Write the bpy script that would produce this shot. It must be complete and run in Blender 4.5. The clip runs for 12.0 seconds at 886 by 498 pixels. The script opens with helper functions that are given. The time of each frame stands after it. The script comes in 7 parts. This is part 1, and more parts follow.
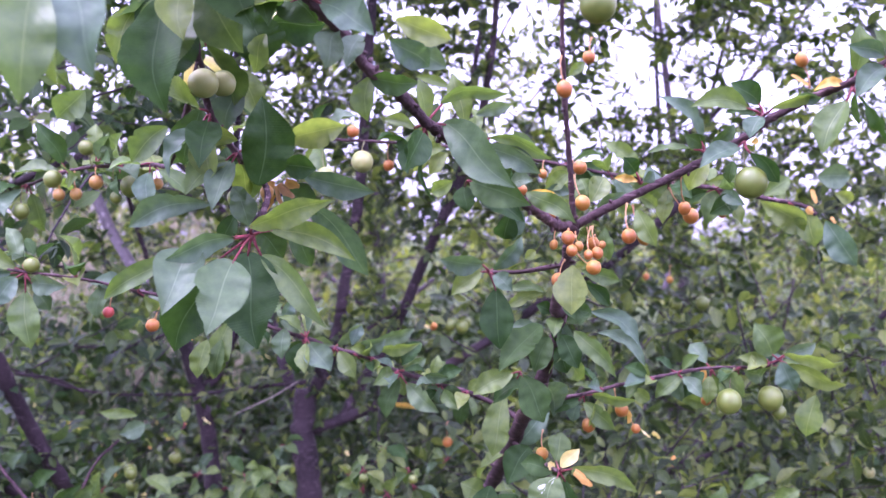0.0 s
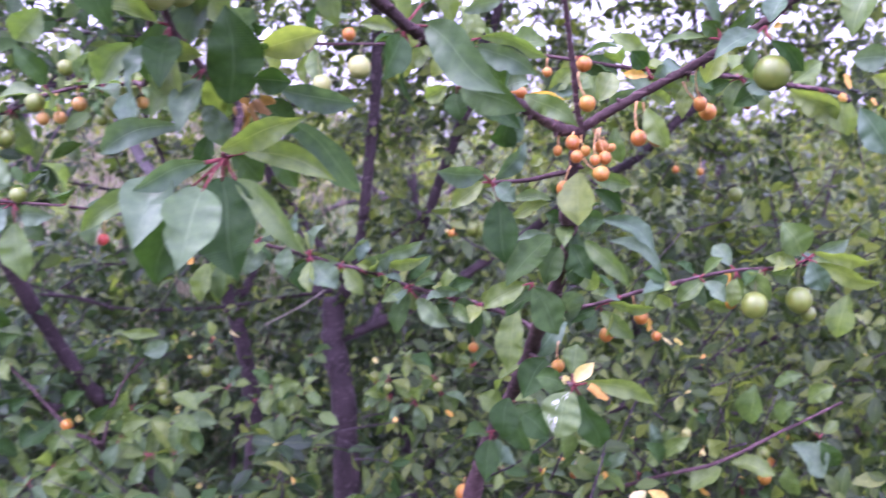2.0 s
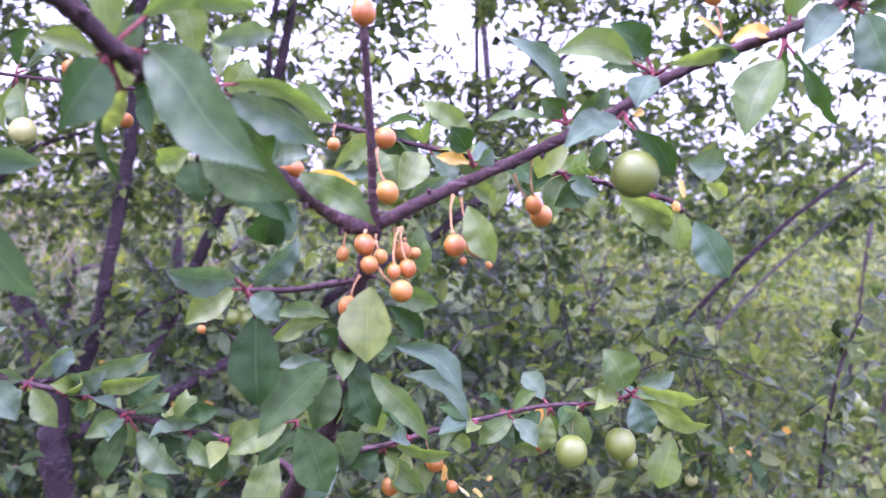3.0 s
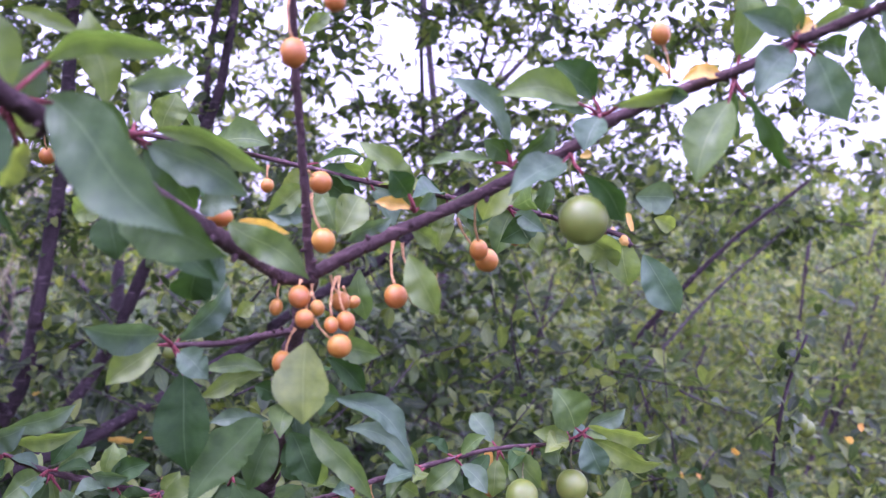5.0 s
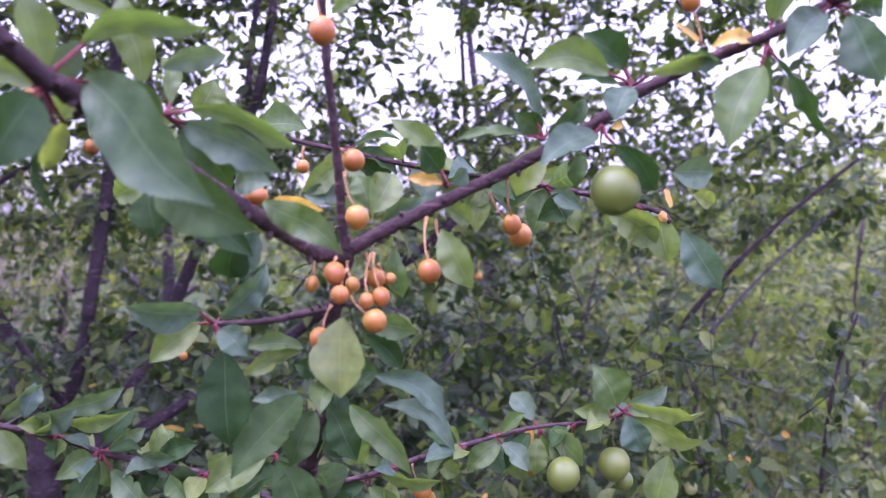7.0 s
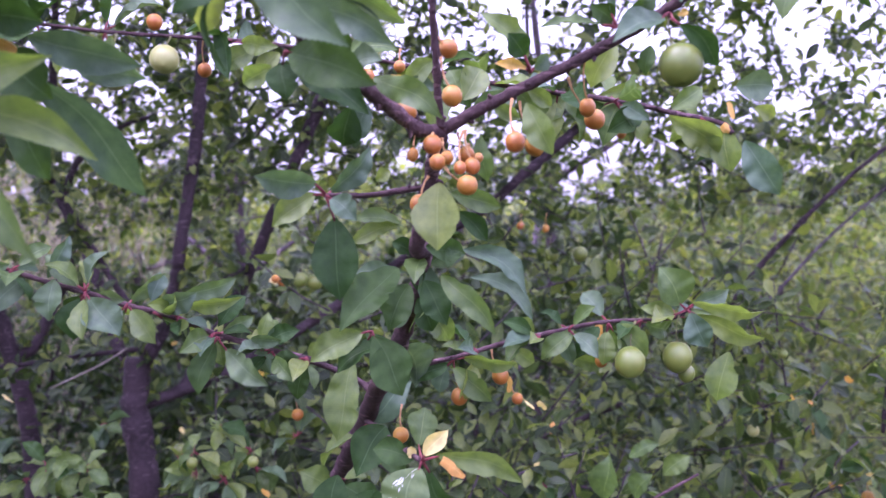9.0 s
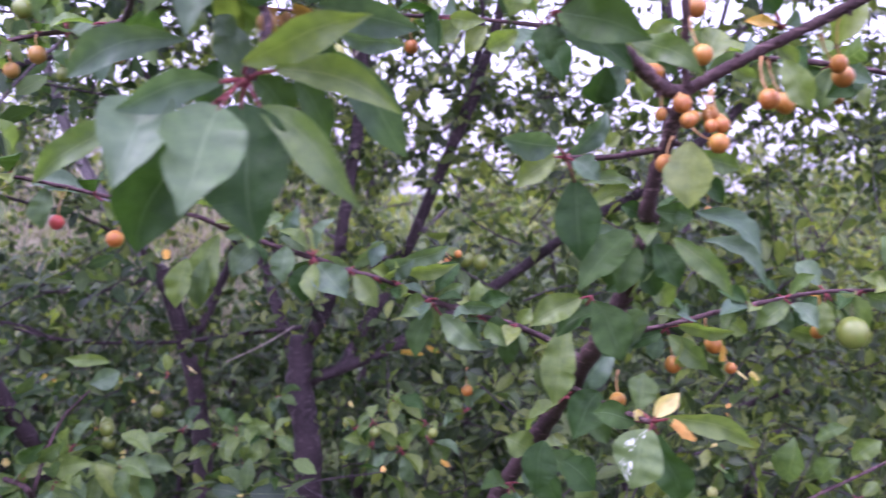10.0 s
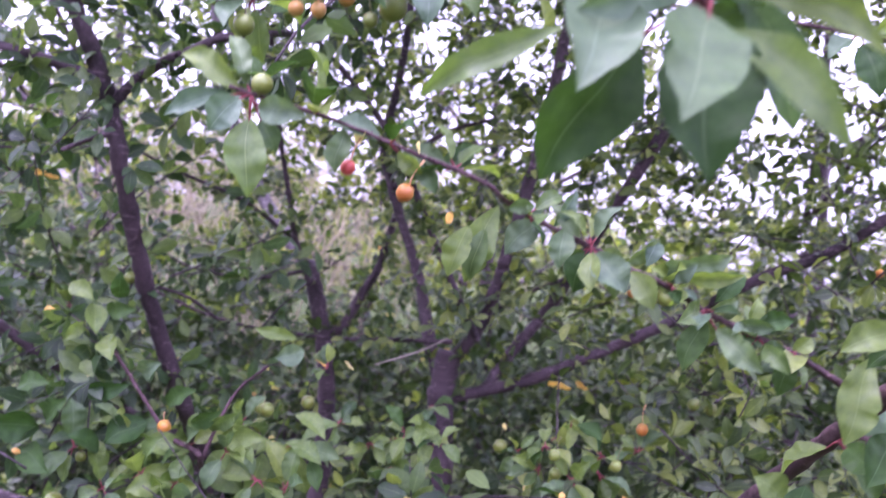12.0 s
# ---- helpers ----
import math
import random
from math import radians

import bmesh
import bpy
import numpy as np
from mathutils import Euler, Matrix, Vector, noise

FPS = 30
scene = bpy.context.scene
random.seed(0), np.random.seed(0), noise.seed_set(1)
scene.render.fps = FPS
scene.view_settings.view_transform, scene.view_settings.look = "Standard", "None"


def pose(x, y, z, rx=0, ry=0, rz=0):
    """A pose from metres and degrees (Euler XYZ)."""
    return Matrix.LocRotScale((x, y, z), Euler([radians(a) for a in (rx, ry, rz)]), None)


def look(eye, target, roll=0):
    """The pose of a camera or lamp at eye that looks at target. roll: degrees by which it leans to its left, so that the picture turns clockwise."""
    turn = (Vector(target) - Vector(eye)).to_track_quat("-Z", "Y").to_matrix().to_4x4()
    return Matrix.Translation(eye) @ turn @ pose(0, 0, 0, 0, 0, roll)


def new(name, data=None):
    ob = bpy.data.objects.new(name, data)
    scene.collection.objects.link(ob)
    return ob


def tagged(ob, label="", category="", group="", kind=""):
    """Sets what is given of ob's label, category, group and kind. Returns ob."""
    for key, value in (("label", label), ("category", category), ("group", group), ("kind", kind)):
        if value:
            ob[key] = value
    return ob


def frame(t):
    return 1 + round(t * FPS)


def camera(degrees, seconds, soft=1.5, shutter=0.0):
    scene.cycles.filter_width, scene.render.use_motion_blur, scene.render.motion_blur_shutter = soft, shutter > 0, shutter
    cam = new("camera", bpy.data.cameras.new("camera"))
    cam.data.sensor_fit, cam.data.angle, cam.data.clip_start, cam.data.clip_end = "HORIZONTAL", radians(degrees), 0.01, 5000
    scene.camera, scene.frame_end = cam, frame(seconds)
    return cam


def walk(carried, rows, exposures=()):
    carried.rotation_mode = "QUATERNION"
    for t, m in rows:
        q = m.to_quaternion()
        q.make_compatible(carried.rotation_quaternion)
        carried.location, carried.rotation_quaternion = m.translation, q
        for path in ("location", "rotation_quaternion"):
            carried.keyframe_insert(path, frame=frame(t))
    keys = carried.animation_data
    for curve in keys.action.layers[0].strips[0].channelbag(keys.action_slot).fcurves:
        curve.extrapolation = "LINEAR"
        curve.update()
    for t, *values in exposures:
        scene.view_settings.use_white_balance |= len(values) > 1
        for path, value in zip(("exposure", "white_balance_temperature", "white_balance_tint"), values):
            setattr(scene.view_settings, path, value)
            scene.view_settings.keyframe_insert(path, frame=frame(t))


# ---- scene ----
cam = camera(54.2, 12.0, soft=1.2, shutter=0.35)
cam.data.dof.use_dof, cam.data.dof.focus_distance, cam.data.dof.aperture_fstop = True, 0.55, 12.4
PATH = [
    (0, (0.03, 0.059, 1.525), (-0.007, 2.058, 1.498), 0.4),
    (0.5, (0.042, 0.052, 1.53), (-0.006, 2.052, 1.532), 0.2),
    (1, (0.049, 0.041, 1.538), (-0.132, 2.021, 1.317), -2.1),
    (1.5, (0.051, 0.058, 1.536), (-0.171, 2.025, 1.253), -2.3),
    (2, (0.055, 0.097, 1.534), (-0.072, 2.076, 1.27), -2.3),
    (2.5, (0.065, 0.178, 1.546), (0.315, 2.159, 1.435), 1.3),
    (3, (0.063, 0.261, 1.544), (0.452, 2.22, 1.444), 2.3),
    (3.5, (0.076, 0.284, 1.551), (0.56, 2.224, 1.511), 2.2),
    (5.5, (0.069, 0.281, 1.558), (0.573, 2.216, 1.493), 1.6),
    (6, (0.074, 0.282, 1.556), (0.552, 2.223, 1.492), 1.2),
    (6.5, (0.074, 0.282, 1.556), (0.504, 2.234, 1.489), 0.8),
    (7, (0.075, 0.278, 1.551), (0.477, 2.236, 1.468), 0.4),
    (7.5, (0.067, 0.264, 1.547), (0.412, 2.233, 1.467), 0.6),
    (9.5, (0.039, 0.218, 1.486), (0.211, 2.207, 1.36), 0.1),
    (10, (-0.012, 0.217, 1.482), (-0.018, 2.213, 1.35), 0.1),
    (10.5, (-0.058, 0.232, 1.477), (-0.14, 2.227, 1.354), 0.4),
    (11, (-0.1, 0.233, 1.476), (-0.18, 2.229, 1.379), 0.8),
    (11.5, (-0.112, 0.222, 1.476), (-0.275, 2.215, 1.482), 5.5),
    (12, (-0.132, 0.249, 1.435), (-0.357, 2.236, 1.389), 8.0),
]
EXPOSURES = [
    (0.0, 1.7, 5370, 58), (1.0, 1.59, 5450, 55), (1.5, 1.63, 5450, 55), (2.5, 2.01, 5370, 57), (3.5, 1.85, 5270, 59), (5.5, 1.44, 5320, 58),
    (7.5, 1.39, 5320, 59), (9.5, 1.43, 5460, 52), (10.5, 1.5, 5540, 49), (11.0, 1.61, 5560, 50), (12.0, 1.82, 5580, 53),
]
walk(cam, [(t, look(eye, target, roll)) for t, eye, target, roll in PATH], EXPOSURES)

# ---- world and light ----
world = bpy.data.worlds.new("sky")
scene.world = world
world.use_nodes = True
wn = world.node_tree.nodes
wl = world.node_tree.links
SUN_UP, SUN_ROUND = radians(64), radians(265)
sky = wn.new("ShaderNodeTexSky")
sky.sky_type = "NISHITA"
sky.sun_disc = False
sky.sun_elevation, sky.sun_rotation = SUN_UP, SUN_ROUND
sky.dust_density, sky.air_density = 4.0, 1.2
cloud = wn.new("ShaderNodeMixRGB")
cloud.inputs["Fac"].default_value = 0.72
wl.new(sky.outputs[0], cloud.inputs["Color1"])
# an overcast sky is brighter overhead than at the horizon
sky_way = wn.new("ShaderNodeTexCoord")
sky_sep = wn.new("ShaderNodeSeparateXYZ")
wl.new(sky_way.outputs["Generated"], sky_sep.inputs[0])
sky_lift = wn.new("ShaderNodeMapRange")
sky_lift.inputs["To Min"].default_value, sky_lift.inputs["To Max"].default_value = 0.38, 2.8
wl.new(sky_sep.outputs["Z"], sky_lift.inputs["Value"])
sky_cloud = wn.new("ShaderNodeVectorMath")
sky_cloud.operation = "SCALE"
sky_cloud.inputs[0].default_value = (9.4, 9.2, 10.6)
wl.new(sky_lift.outputs[0], sky_cloud.inputs["Scale"])
wl.new(sky_cloud.outputs[0], cloud.inputs["Color2"])
wl.new(cloud.outputs[0], wn["Background"].inputs["Color"])
wn["Background"].inputs["Strength"].default_value = 0.15
sun = new("sun", bpy.data.lights.new("sun", "SUN"))
sun.data.energy, sun.data.angle, sun.data.color = 1.2, radians(20), (1.0, 0.95, 0.88)
sun.matrix_world = look((0, 0, 0), (-math.sin(SUN_ROUND) * math.cos(SUN_UP), -math.cos(SUN_ROUND) * math.cos(SUN_UP), -math.sin(SUN_UP)))


# ---- materials ----
def shader(name):
    m = bpy.data.materials.new(name)
    m.use_nodes = True
    t = m.node_tree
    return m, t.nodes, t.links, t.nodes["Principled BSDF"]


def add(nodes, kind, **values):
    n = nodes.new("ShaderNode" + kind)
    for key, value in values.items():
        n.inputs[key.replace("_", " ")].default_value = value
    return n


def math_node(nodes, links, op, a, b=None):
    n = nodes.new("ShaderNodeMath")
    n.operation = op
    for k, value in enumerate((a, b)):
        if value is None:
            continue
        if isinstance(value, (int, float)):
            n.inputs[k].default_value = value
        else:
            links.new(value, n.inputs[k])
    return n.outputs[0]


def ramp(nodes, links, fac, stops):
    n = nodes.new("ShaderNodeValToRGB")
    while len(n.color_ramp.elements) < len(stops):
        n.color_ramp.elements.new(0.5)
    for e, (at_, col) in zip(n.color_ramp.elements, stops):
        e.position, e.color = at_, (*col, 1)
    links.new(fac, n.inputs[0])
    return n.outputs[0]


def leaf_material(name, low, mid, high, rough=0.42, through_=0.35, spots=0.0, gloss=0.45):
    """Plum leaf: colour by leaf, paler veins with relief, blotches, light passing through."""
    m, n, l, p = shader(name)
    info, geo = n.new("ShaderNodeObjectInfo"), n.new("ShaderNodeNewGeometry")
    pick = math_node(n, l, "FRACT", math_node(n, l, "ADD", info.outputs["Random"], geo.outputs["Random Per Island"]))
    base = ramp(n, l, pick, ((0.0, low), (0.5, mid), (1.0, high)))
    uv = n.new("ShaderNodeUVMap")
    sep = n.new("ShaderNodeSeparateXYZ")
    l.new(uv.outputs[0], sep.inputs[0])
    across = math_node(n, l, "ABSOLUTE", math_node(n, l, "SUBTRACT", sep.outputs["X"], 0.5))
    slant = math_node(n, l, "SUBTRACT", sep.outputs["Y"], math_node(n, l, "MULTIPLY", across, 0.55))
    wave = math_node(n, l, "ABSOLUTE", math_node(n, l, "SINE", math_node(n, l, "MULTIPLY", slant, 26.0)))
    side = math_node(n, l, "LESS_THAN", wave, 0.13)
    rib = math_node(n, l, "LESS_THAN", across, 0.015)
    vein = math_node(n, l, "MAXIMUM", math_node(n, l, "MULTIPLY", side, 0.10), rib)
    blot = add(n, "TexNoise", Scale=170.0, Detail=4.0)
    tex = n.new("ShaderNodeTexCoord")
    l.new(tex.outputs["Object"], blot.inputs["Vector"])
    tone = n.new("ShaderNodeMixRGB")
    tone.blend_type = "MULTIPLY"
    tone.inputs["Fac"].default_value = 0.8
    l.new(base, tone.inputs["Color1"])
    l.new(ramp(n, l, blot.outputs["Fac"], ((0.3, (0.72, 0.76, 0.72)), (0.7, (1.2, 1.15, 1.05)))), tone.inputs["Color2"])
    pale = n.new("ShaderNodeMixRGB")
    pale.inputs["Color2"].default_value = (*[min(1, c * 1.35 + 0.035) for c in high], 1)
    l.new(math_node(n, l, "MULTIPLY", vein, 0.36), pale.inputs["Fac"])
    l.new(tone.outputs[0], pale.inputs["Color1"])
    col = pale.outputs[0]
    if spots:
        smear = add(n, "TexNoise", Scale=1.0, Detail=5.0, Roughness=0.7)
        drip = n.new("ShaderNodeMapping")
        drip.inputs["Scale"].default_value = (13.0, 5.0, 1.0)
        l.new(uv.outputs[0], drip.inputs["Vector"])
        l.new(drip.outputs[0], smear.inputs["Vector"])
        wander = math_node(n, l, "ADD", 0.56, math_node(n, l, "MULTIPLY", sep.outputs["Y"], 0.3))
        band = math_node(n, l, "LESS_THAN", math_node(n, l, "ABSOLUTE", math_node(n, l, "SUBTRACT", sep.outputs["X"], wander)), 0.13)
        hit = math_node(n, l, "MULTIPLY", band, math_node(n, l, "GREATER_THAN", smear.outputs["Fac"], 1.0 - spots))
        white = n.new("ShaderNodeMixRGB")
        white.inputs["Color2"].default_value = (0.75, 0.76, 0.72, 1)
        l.new(math_node(n, l, "MULTIPLY", hit, 0.7), white.inputs["Fac"])
        l.new(col, white.inputs["Color1"])
        col = white.outputs[0]
    l.new(col, p.inputs["Base Color"])
    dull = add(n, "TexNoise", Scale=60.0, Detail=3.0)
    l.new(tex.outputs["Object"], dull.inputs["Vector"])
    l.new(math_node(n, l, "ADD", rough - 0.16, math_node(n, l, "MULTIPLY", dull.outputs["Fac"], 0.36)), p.inputs["Roughness"])
    p.inputs["Specular IOR Level"].default_value = gloss
    bump = add(n, "Bump", Strength=0.6, Distance=0.0009)
    puff = math_node(n, l, "ADD", math_node(n, l, "MULTIPLY", blot.outputs["Fac"], 0.8), math_node(n, l, "MULTIPLY", wave, 0.09))
    l.new(math_node(n, l, "SUBTRACT", puff, rib), bump.inputs["Height"])
    l.new(bump.outputs[0], p.inputs["Normal"])
    thin = n.new("ShaderNodeBsdfTranslucent")
    warm = n.new("ShaderNodeMixRGB")
    warm.blend_type = "MULTIPLY"
    warm.inputs["Fac"].default_value = 1.0
    warm.inputs["Color2"].default_value = (1.6, 1.75, 0.7, 1)
    l.new(col, warm.inputs["Color1"])
    l.new(warm.outputs[0], thin.inputs["Color"])
    mix = n.new("ShaderNodeMixShader")
    mix.inputs[0].default_value = through_
    l.new(p.outputs[0], mix.inputs[1])
    l.new(thin.outputs[0], mix.inputs[2])
    l.new(mix.outputs[0], n["Material Output"].inputs["Surface"])
    return m


def bark_material(name, dark, light, scale=220.0, rough=0.7):
    """Bark: grain, blotches, scuffed patches and short raised cross marks, with relief."""
    m, n, l, p = shader(name)
    tex = n.new("ShaderNodeTexCoord")
    grain = add(n, "TexNoise", Scale=scale, Detail=6.0, Roughness=0.65)
    blotch = add(n, "TexNoise", Scale=scale / 9, Detail=3.0)
    flat = n.new("ShaderNodeMapping")
    flat.inputs["Scale"].default_value = (1.0, 1.0, 5.0)
    marks = add(n, "TexVoronoi", Scale=scale / 5)
    for t in (grain, blotch, flat):
        l.new(tex.outputs["Object"], t.inputs["Vector"])
    l.new(flat.outputs[0], marks.inputs["Vector"])
    both = math_node(n, l, "ADD", math_node(n, l, "MULTIPLY", grain.outputs["Fac"], 0.5), math_node(n, l, "MULTIPLY", blotch.outputs["Fac"], 0.5))
    skin = n.new("ShaderNodeMixRGB")
    skin.inputs["Color2"].default_value = (*[min(1, c * 1.9 + 0.02) for c in light], 1)
    scuff = add(n, "TexNoise", Scale=scale / 4, Detail=5.0, Roughness=0.75)
    l.new(tex.outputs["Object"], scuff.inputs["Vector"])
    worn = math_node(n, l, "MULTIPLY", math_node(n, l, "GREATER_THAN", scuff.outputs["Fac"], 0.62), 0.6)
    cross = math_node(n, l, "MULTIPLY", math_node(n, l, "LESS_THAN", marks.outputs["Distance"], 0.22), 0.45)
    l.new(math_node(n, l, "MAXIMUM", worn, cross), skin.inputs["Fac"])
    l.new(ramp(n, l, both, ((0.38, dark), (0.64, light))), skin.inputs["Color1"])
    l.new(skin.outputs[0], p.inputs["Base Color"])
    p.inputs["Roughness"].default_value = rough
    p.inputs["Specular IOR Level"].default_value = 0.25
    bump = add(n, "Bump", Strength=0.9, Distance=0.003)
    l.new(math_node(n, l, "ADD", math_node(n, l, "ADD", grain.outputs["Fac"], math_node(n, l, "MULTIPLY", blotch.outputs["Fac"], 0.8)), cross), bump.inputs["Height"])
    l.new(bump.outputs[0], p.inputs["Normal"])
    return m


def fruit_material(name, under, main, blush, dots, rough=0.46):
    m, n, l, p = shader(name)
    tex = n.new("ShaderNodeTexCoord")
    info = n.new("ShaderNodeObjectInfo")
    cheek = add(n, "TexNoise", Scale=70.0, Detail=2.0)
    fleck = add(n, "TexVoronoi", Scale=900.0)
    for t in (cheek, fleck):
        l.new(tex.outputs["Object"], t.inputs["Vector"])
    place_ = n.new("ShaderNodeSeparateXYZ")
    l.new(tex.outputs["Object"], place_.inputs[0])
    lower = math_node(n, l, "MULTIPLY", place_.outputs["Z"], -16.0)
    shift = math_node(n, l, "ADD", cheek.outputs["Fac"], math_node(n, l, "MULTIPLY", info.outputs["Random"], 0.25))
    shift = math_node(n, l, "ADD", shift, lower)
    col = ramp(n, l, shift, ((0.4, under), (0.6, main), (0.85, blush)))
    dot = n.new("ShaderNodeMixRGB")
    dot.inputs["Color2"].default_value = (*dots, 1)
    l.new(math_node(n, l, "MULTIPLY", math_node(n, l, "LESS_THAN", fleck.outputs["Distance"], 0.16), 0.3), dot.inputs["Fac"])
    l.new(col, dot.inputs["Color1"])
    l.new(dot.outputs[0], p.inputs["Base Color"])
    p.inputs["Roughness"].default_value = rough
    p.inputs["Subsurface Weight"].default_value = 0.25
    p.inputs["Subsurface Radius"].default_value = (0.004, 0.002, 0.001)
    p.inputs["Subsurface Scale"].default_value = 0.6
    return m


# dark, mid, light and blue mix leaf colour with painted-in light and shade
LEAF = {
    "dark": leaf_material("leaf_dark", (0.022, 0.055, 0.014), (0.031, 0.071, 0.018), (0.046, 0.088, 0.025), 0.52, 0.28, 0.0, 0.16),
    "mid": leaf_material("leaf_mid", (0.073, 0.125, 0.038), (0.093, 0.148, 0.041), (0.124, 0.178, 0.049), 0.46, 0.36, 0.0, 0.35),
    "light": leaf_material("leaf_light", (0.104, 0.159, 0.040), (0.130, 0.185, 0.046), (0.164, 0.211, 0.055), 0.45, 0.42),
    "sage": leaf_material("leaf_sage", (0.060, 0.108, 0.047), (0.074, 0.124, 0.053), (0.094, 0.144, 0.062), 0.49, 0.28, 0.0, 0.30),
    # blue: skylight on the blade put into the colour
    "blue": leaf_material("leaf_skylit", (0.058, 0.106, 0.062), (0.072, 0.122, 0.070), (0.092, 0.142, 0.080), 0.50, 0.26, 0.0, 0.30),
    "yellow": leaf_material("leaf_yellow", (0.50, 0.30, 0.07), (0.58, 0.38, 0.09), (0.62, 0.45, 0.14), 0.5, 0.35),
    "pale": leaf_material("leaf_pale", (0.55, 0.45, 0.18), (0.62, 0.52, 0.22), (0.66, 0.58, 0.30), 0.5, 0.35),
    "spotted": leaf_material("leaf_spotted", (0.078, 0.130, 0.044), (0.088, 0.140, 0.047), (0.098, 0.150, 0.050), 0.46, 0.34, 0.43, 0.3),
    "dry": leaf_material("leaf_dry", (0.52, 0.27, 0.07), (0.60, 0.34, 0.09), (0.64, 0.42, 0.14), 0.7, 0.3),
    "brown": leaf_material("leaf_brown", (0.17, 0.095, 0.03), (0.24, 0.135, 0.035), (0.32, 0.19, 0.055), 0.8, 0.2),
    "many": leaf_material("leaf_many", (0.017, 0.031, 0.012), (0.053, 0.088, 0.027), (0.166, 0.204, 0.053), 0.42, 0.47, 0.0, 0.38),
    # cool: copy of many, darker and bluer to paint in low-left shade
    "cool": leaf_material("leaf_cool", (0.012, 0.028, 0.012), (0.036, 0.073, 0.029), (0.108, 0.156, 0.050), 0.42, 0.42, 0.0, 0.36),
    # shade: leaf colour darkened to stand in for shade low in the thicket
    "shade": leaf_material("leaf_painted_shade", (0.016, 0.034, 0.013), (0.028, 0.054, 0.019), (0.068, 0.098, 0.034), 0.5, 0.24, 0.0, 0.18),
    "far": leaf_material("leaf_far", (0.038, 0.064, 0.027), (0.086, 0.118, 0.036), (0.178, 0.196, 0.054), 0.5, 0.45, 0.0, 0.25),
}
bark = bark_material("bark", (0.028, 0.014, 0.015), (0.100, 0.058, 0.060))
trunk_bark = bark_material("trunk_bark", (0.016, 0.011, 0.012), (0.060, 0.039, 0.045), 150.0)
dark_bark = bark_material("dark_bark", (0.018, 0.012, 0.014), (0.060, 0.043, 0.049), 160.0)
grey_bark = bark_material("grey_bark", (0.045, 0.037, 0.04), (0.12, 0.10, 0.105), 120.0)
pale_wood = bark_material("pale_wood", (0.17, 0.14, 0.12), (0.30, 0.25, 0.215))
straw = bark_material("straw", (0.20, 0.17, 0.11), (0.36, 0.31, 0.22))
red_stalk = bark_material("red_stalk", (0.13, 0.022, 0.03), (0.21, 0.05, 0.05), 500.0, 0.5)
orange_stalk = bark_material("orange_stalk", (0.42, 0.22, 0.09), (0.55, 0.33, 0.14), 500.0, 0.5)
green_stalk = bark_material("green_stalk", (0.10, 0.11, 0.04), (0.17, 0.17, 0.06), 500.0, 0.5)
FRUIT = {
    "green": fruit_material("fruit_green", (0.088, 0.120, 0.013), (0.100, 0.132, 0.016), (0.128, 0.158, 0.024), (0.22, 0.25, 0.09)),
    "orange": fruit_material("fruit_orange", (0.34, 0.180, 0.018), (0.32, 0.144, 0.014), (0.29, 0.094, 0.013), (0.55, 0.32, 0.12)),
    "pale": fruit_material("fruit_pale", (0.19, 0.215, 0.055), (0.22, 0.24, 0.065), (0.26, 0.27, 0.085), (0.45, 0.46, 0.24)),
    "red": fruit_material("fruit_red", (0.42, 0.10, 0.05), (0.40, 0.075, 0.04), (0.34, 0.05, 0.04), (0.5, 0.2, 0.13)),
    "brown": fruit_material("fruit_brown", (0.24, 0.13, 0.025), (0.28, 0.155, 0.03), (0.31, 0.17, 0.035), (0.42, 0.26, 0.09)),
}
soil, sn, sl, sp = shader("soil")
soil_tex = sn.new("ShaderNodeTexCoord")
soil_a = add(sn, "TexNoise", Scale=1.2, Detail=12.0, Roughness=0.7)
soil_b = add(sn, "TexNoise", Scale=45.0, Detail=8.0, Roughness=0.75)
for tx in (soil_a, soil_b):
    sl.new(soil_tex.outputs["Object"], tx.inputs["Vector"])
soil_mix = math_node(sn, sl, "ADD", math_node(sn, sl, "MULTIPLY", soil_a.outputs["Fac"], 0.35), math_node(sn, sl, "MULTIPLY", soil_b.outputs["Fac"], 0.65))
sl.new(ramp(sn, sl, soil_mix, ((0.40, (0.014, 0.014, 0.008)), (0.5, (0.030, 0.044, 0.013)), (0.62, (0.056, 0.080, 0.022)))), sp.inputs["Base Color"])
sp.inputs["Roughness"].default_value = 0.95
sp.inputs["Specular IOR Level"].default_value = 0.05
soil_bump = add(sn, "Bump", Strength=0.8, Distance=0.03)
sl.new(soil_b.outputs["Fac"], soil_bump.inputs["Height"])
sl.new(soil_bump.outputs[0], sp.inputs["Normal"])


# ---- builders ----
def thing(name, place, label, category, group="", kind=""):
    ob = new(name)
    ob.location = place
    return tagged(ob, label, category, group, kind)


def under(ob, parent):
    """Parents ob, whose place is given in the world, to a thing or to a part that stands at the origin."""
    ob.parent = parent
    if parent.parent is None:
        ob.matrix_parent_inverse = Matrix.Translation(-parent.location)
    return ob


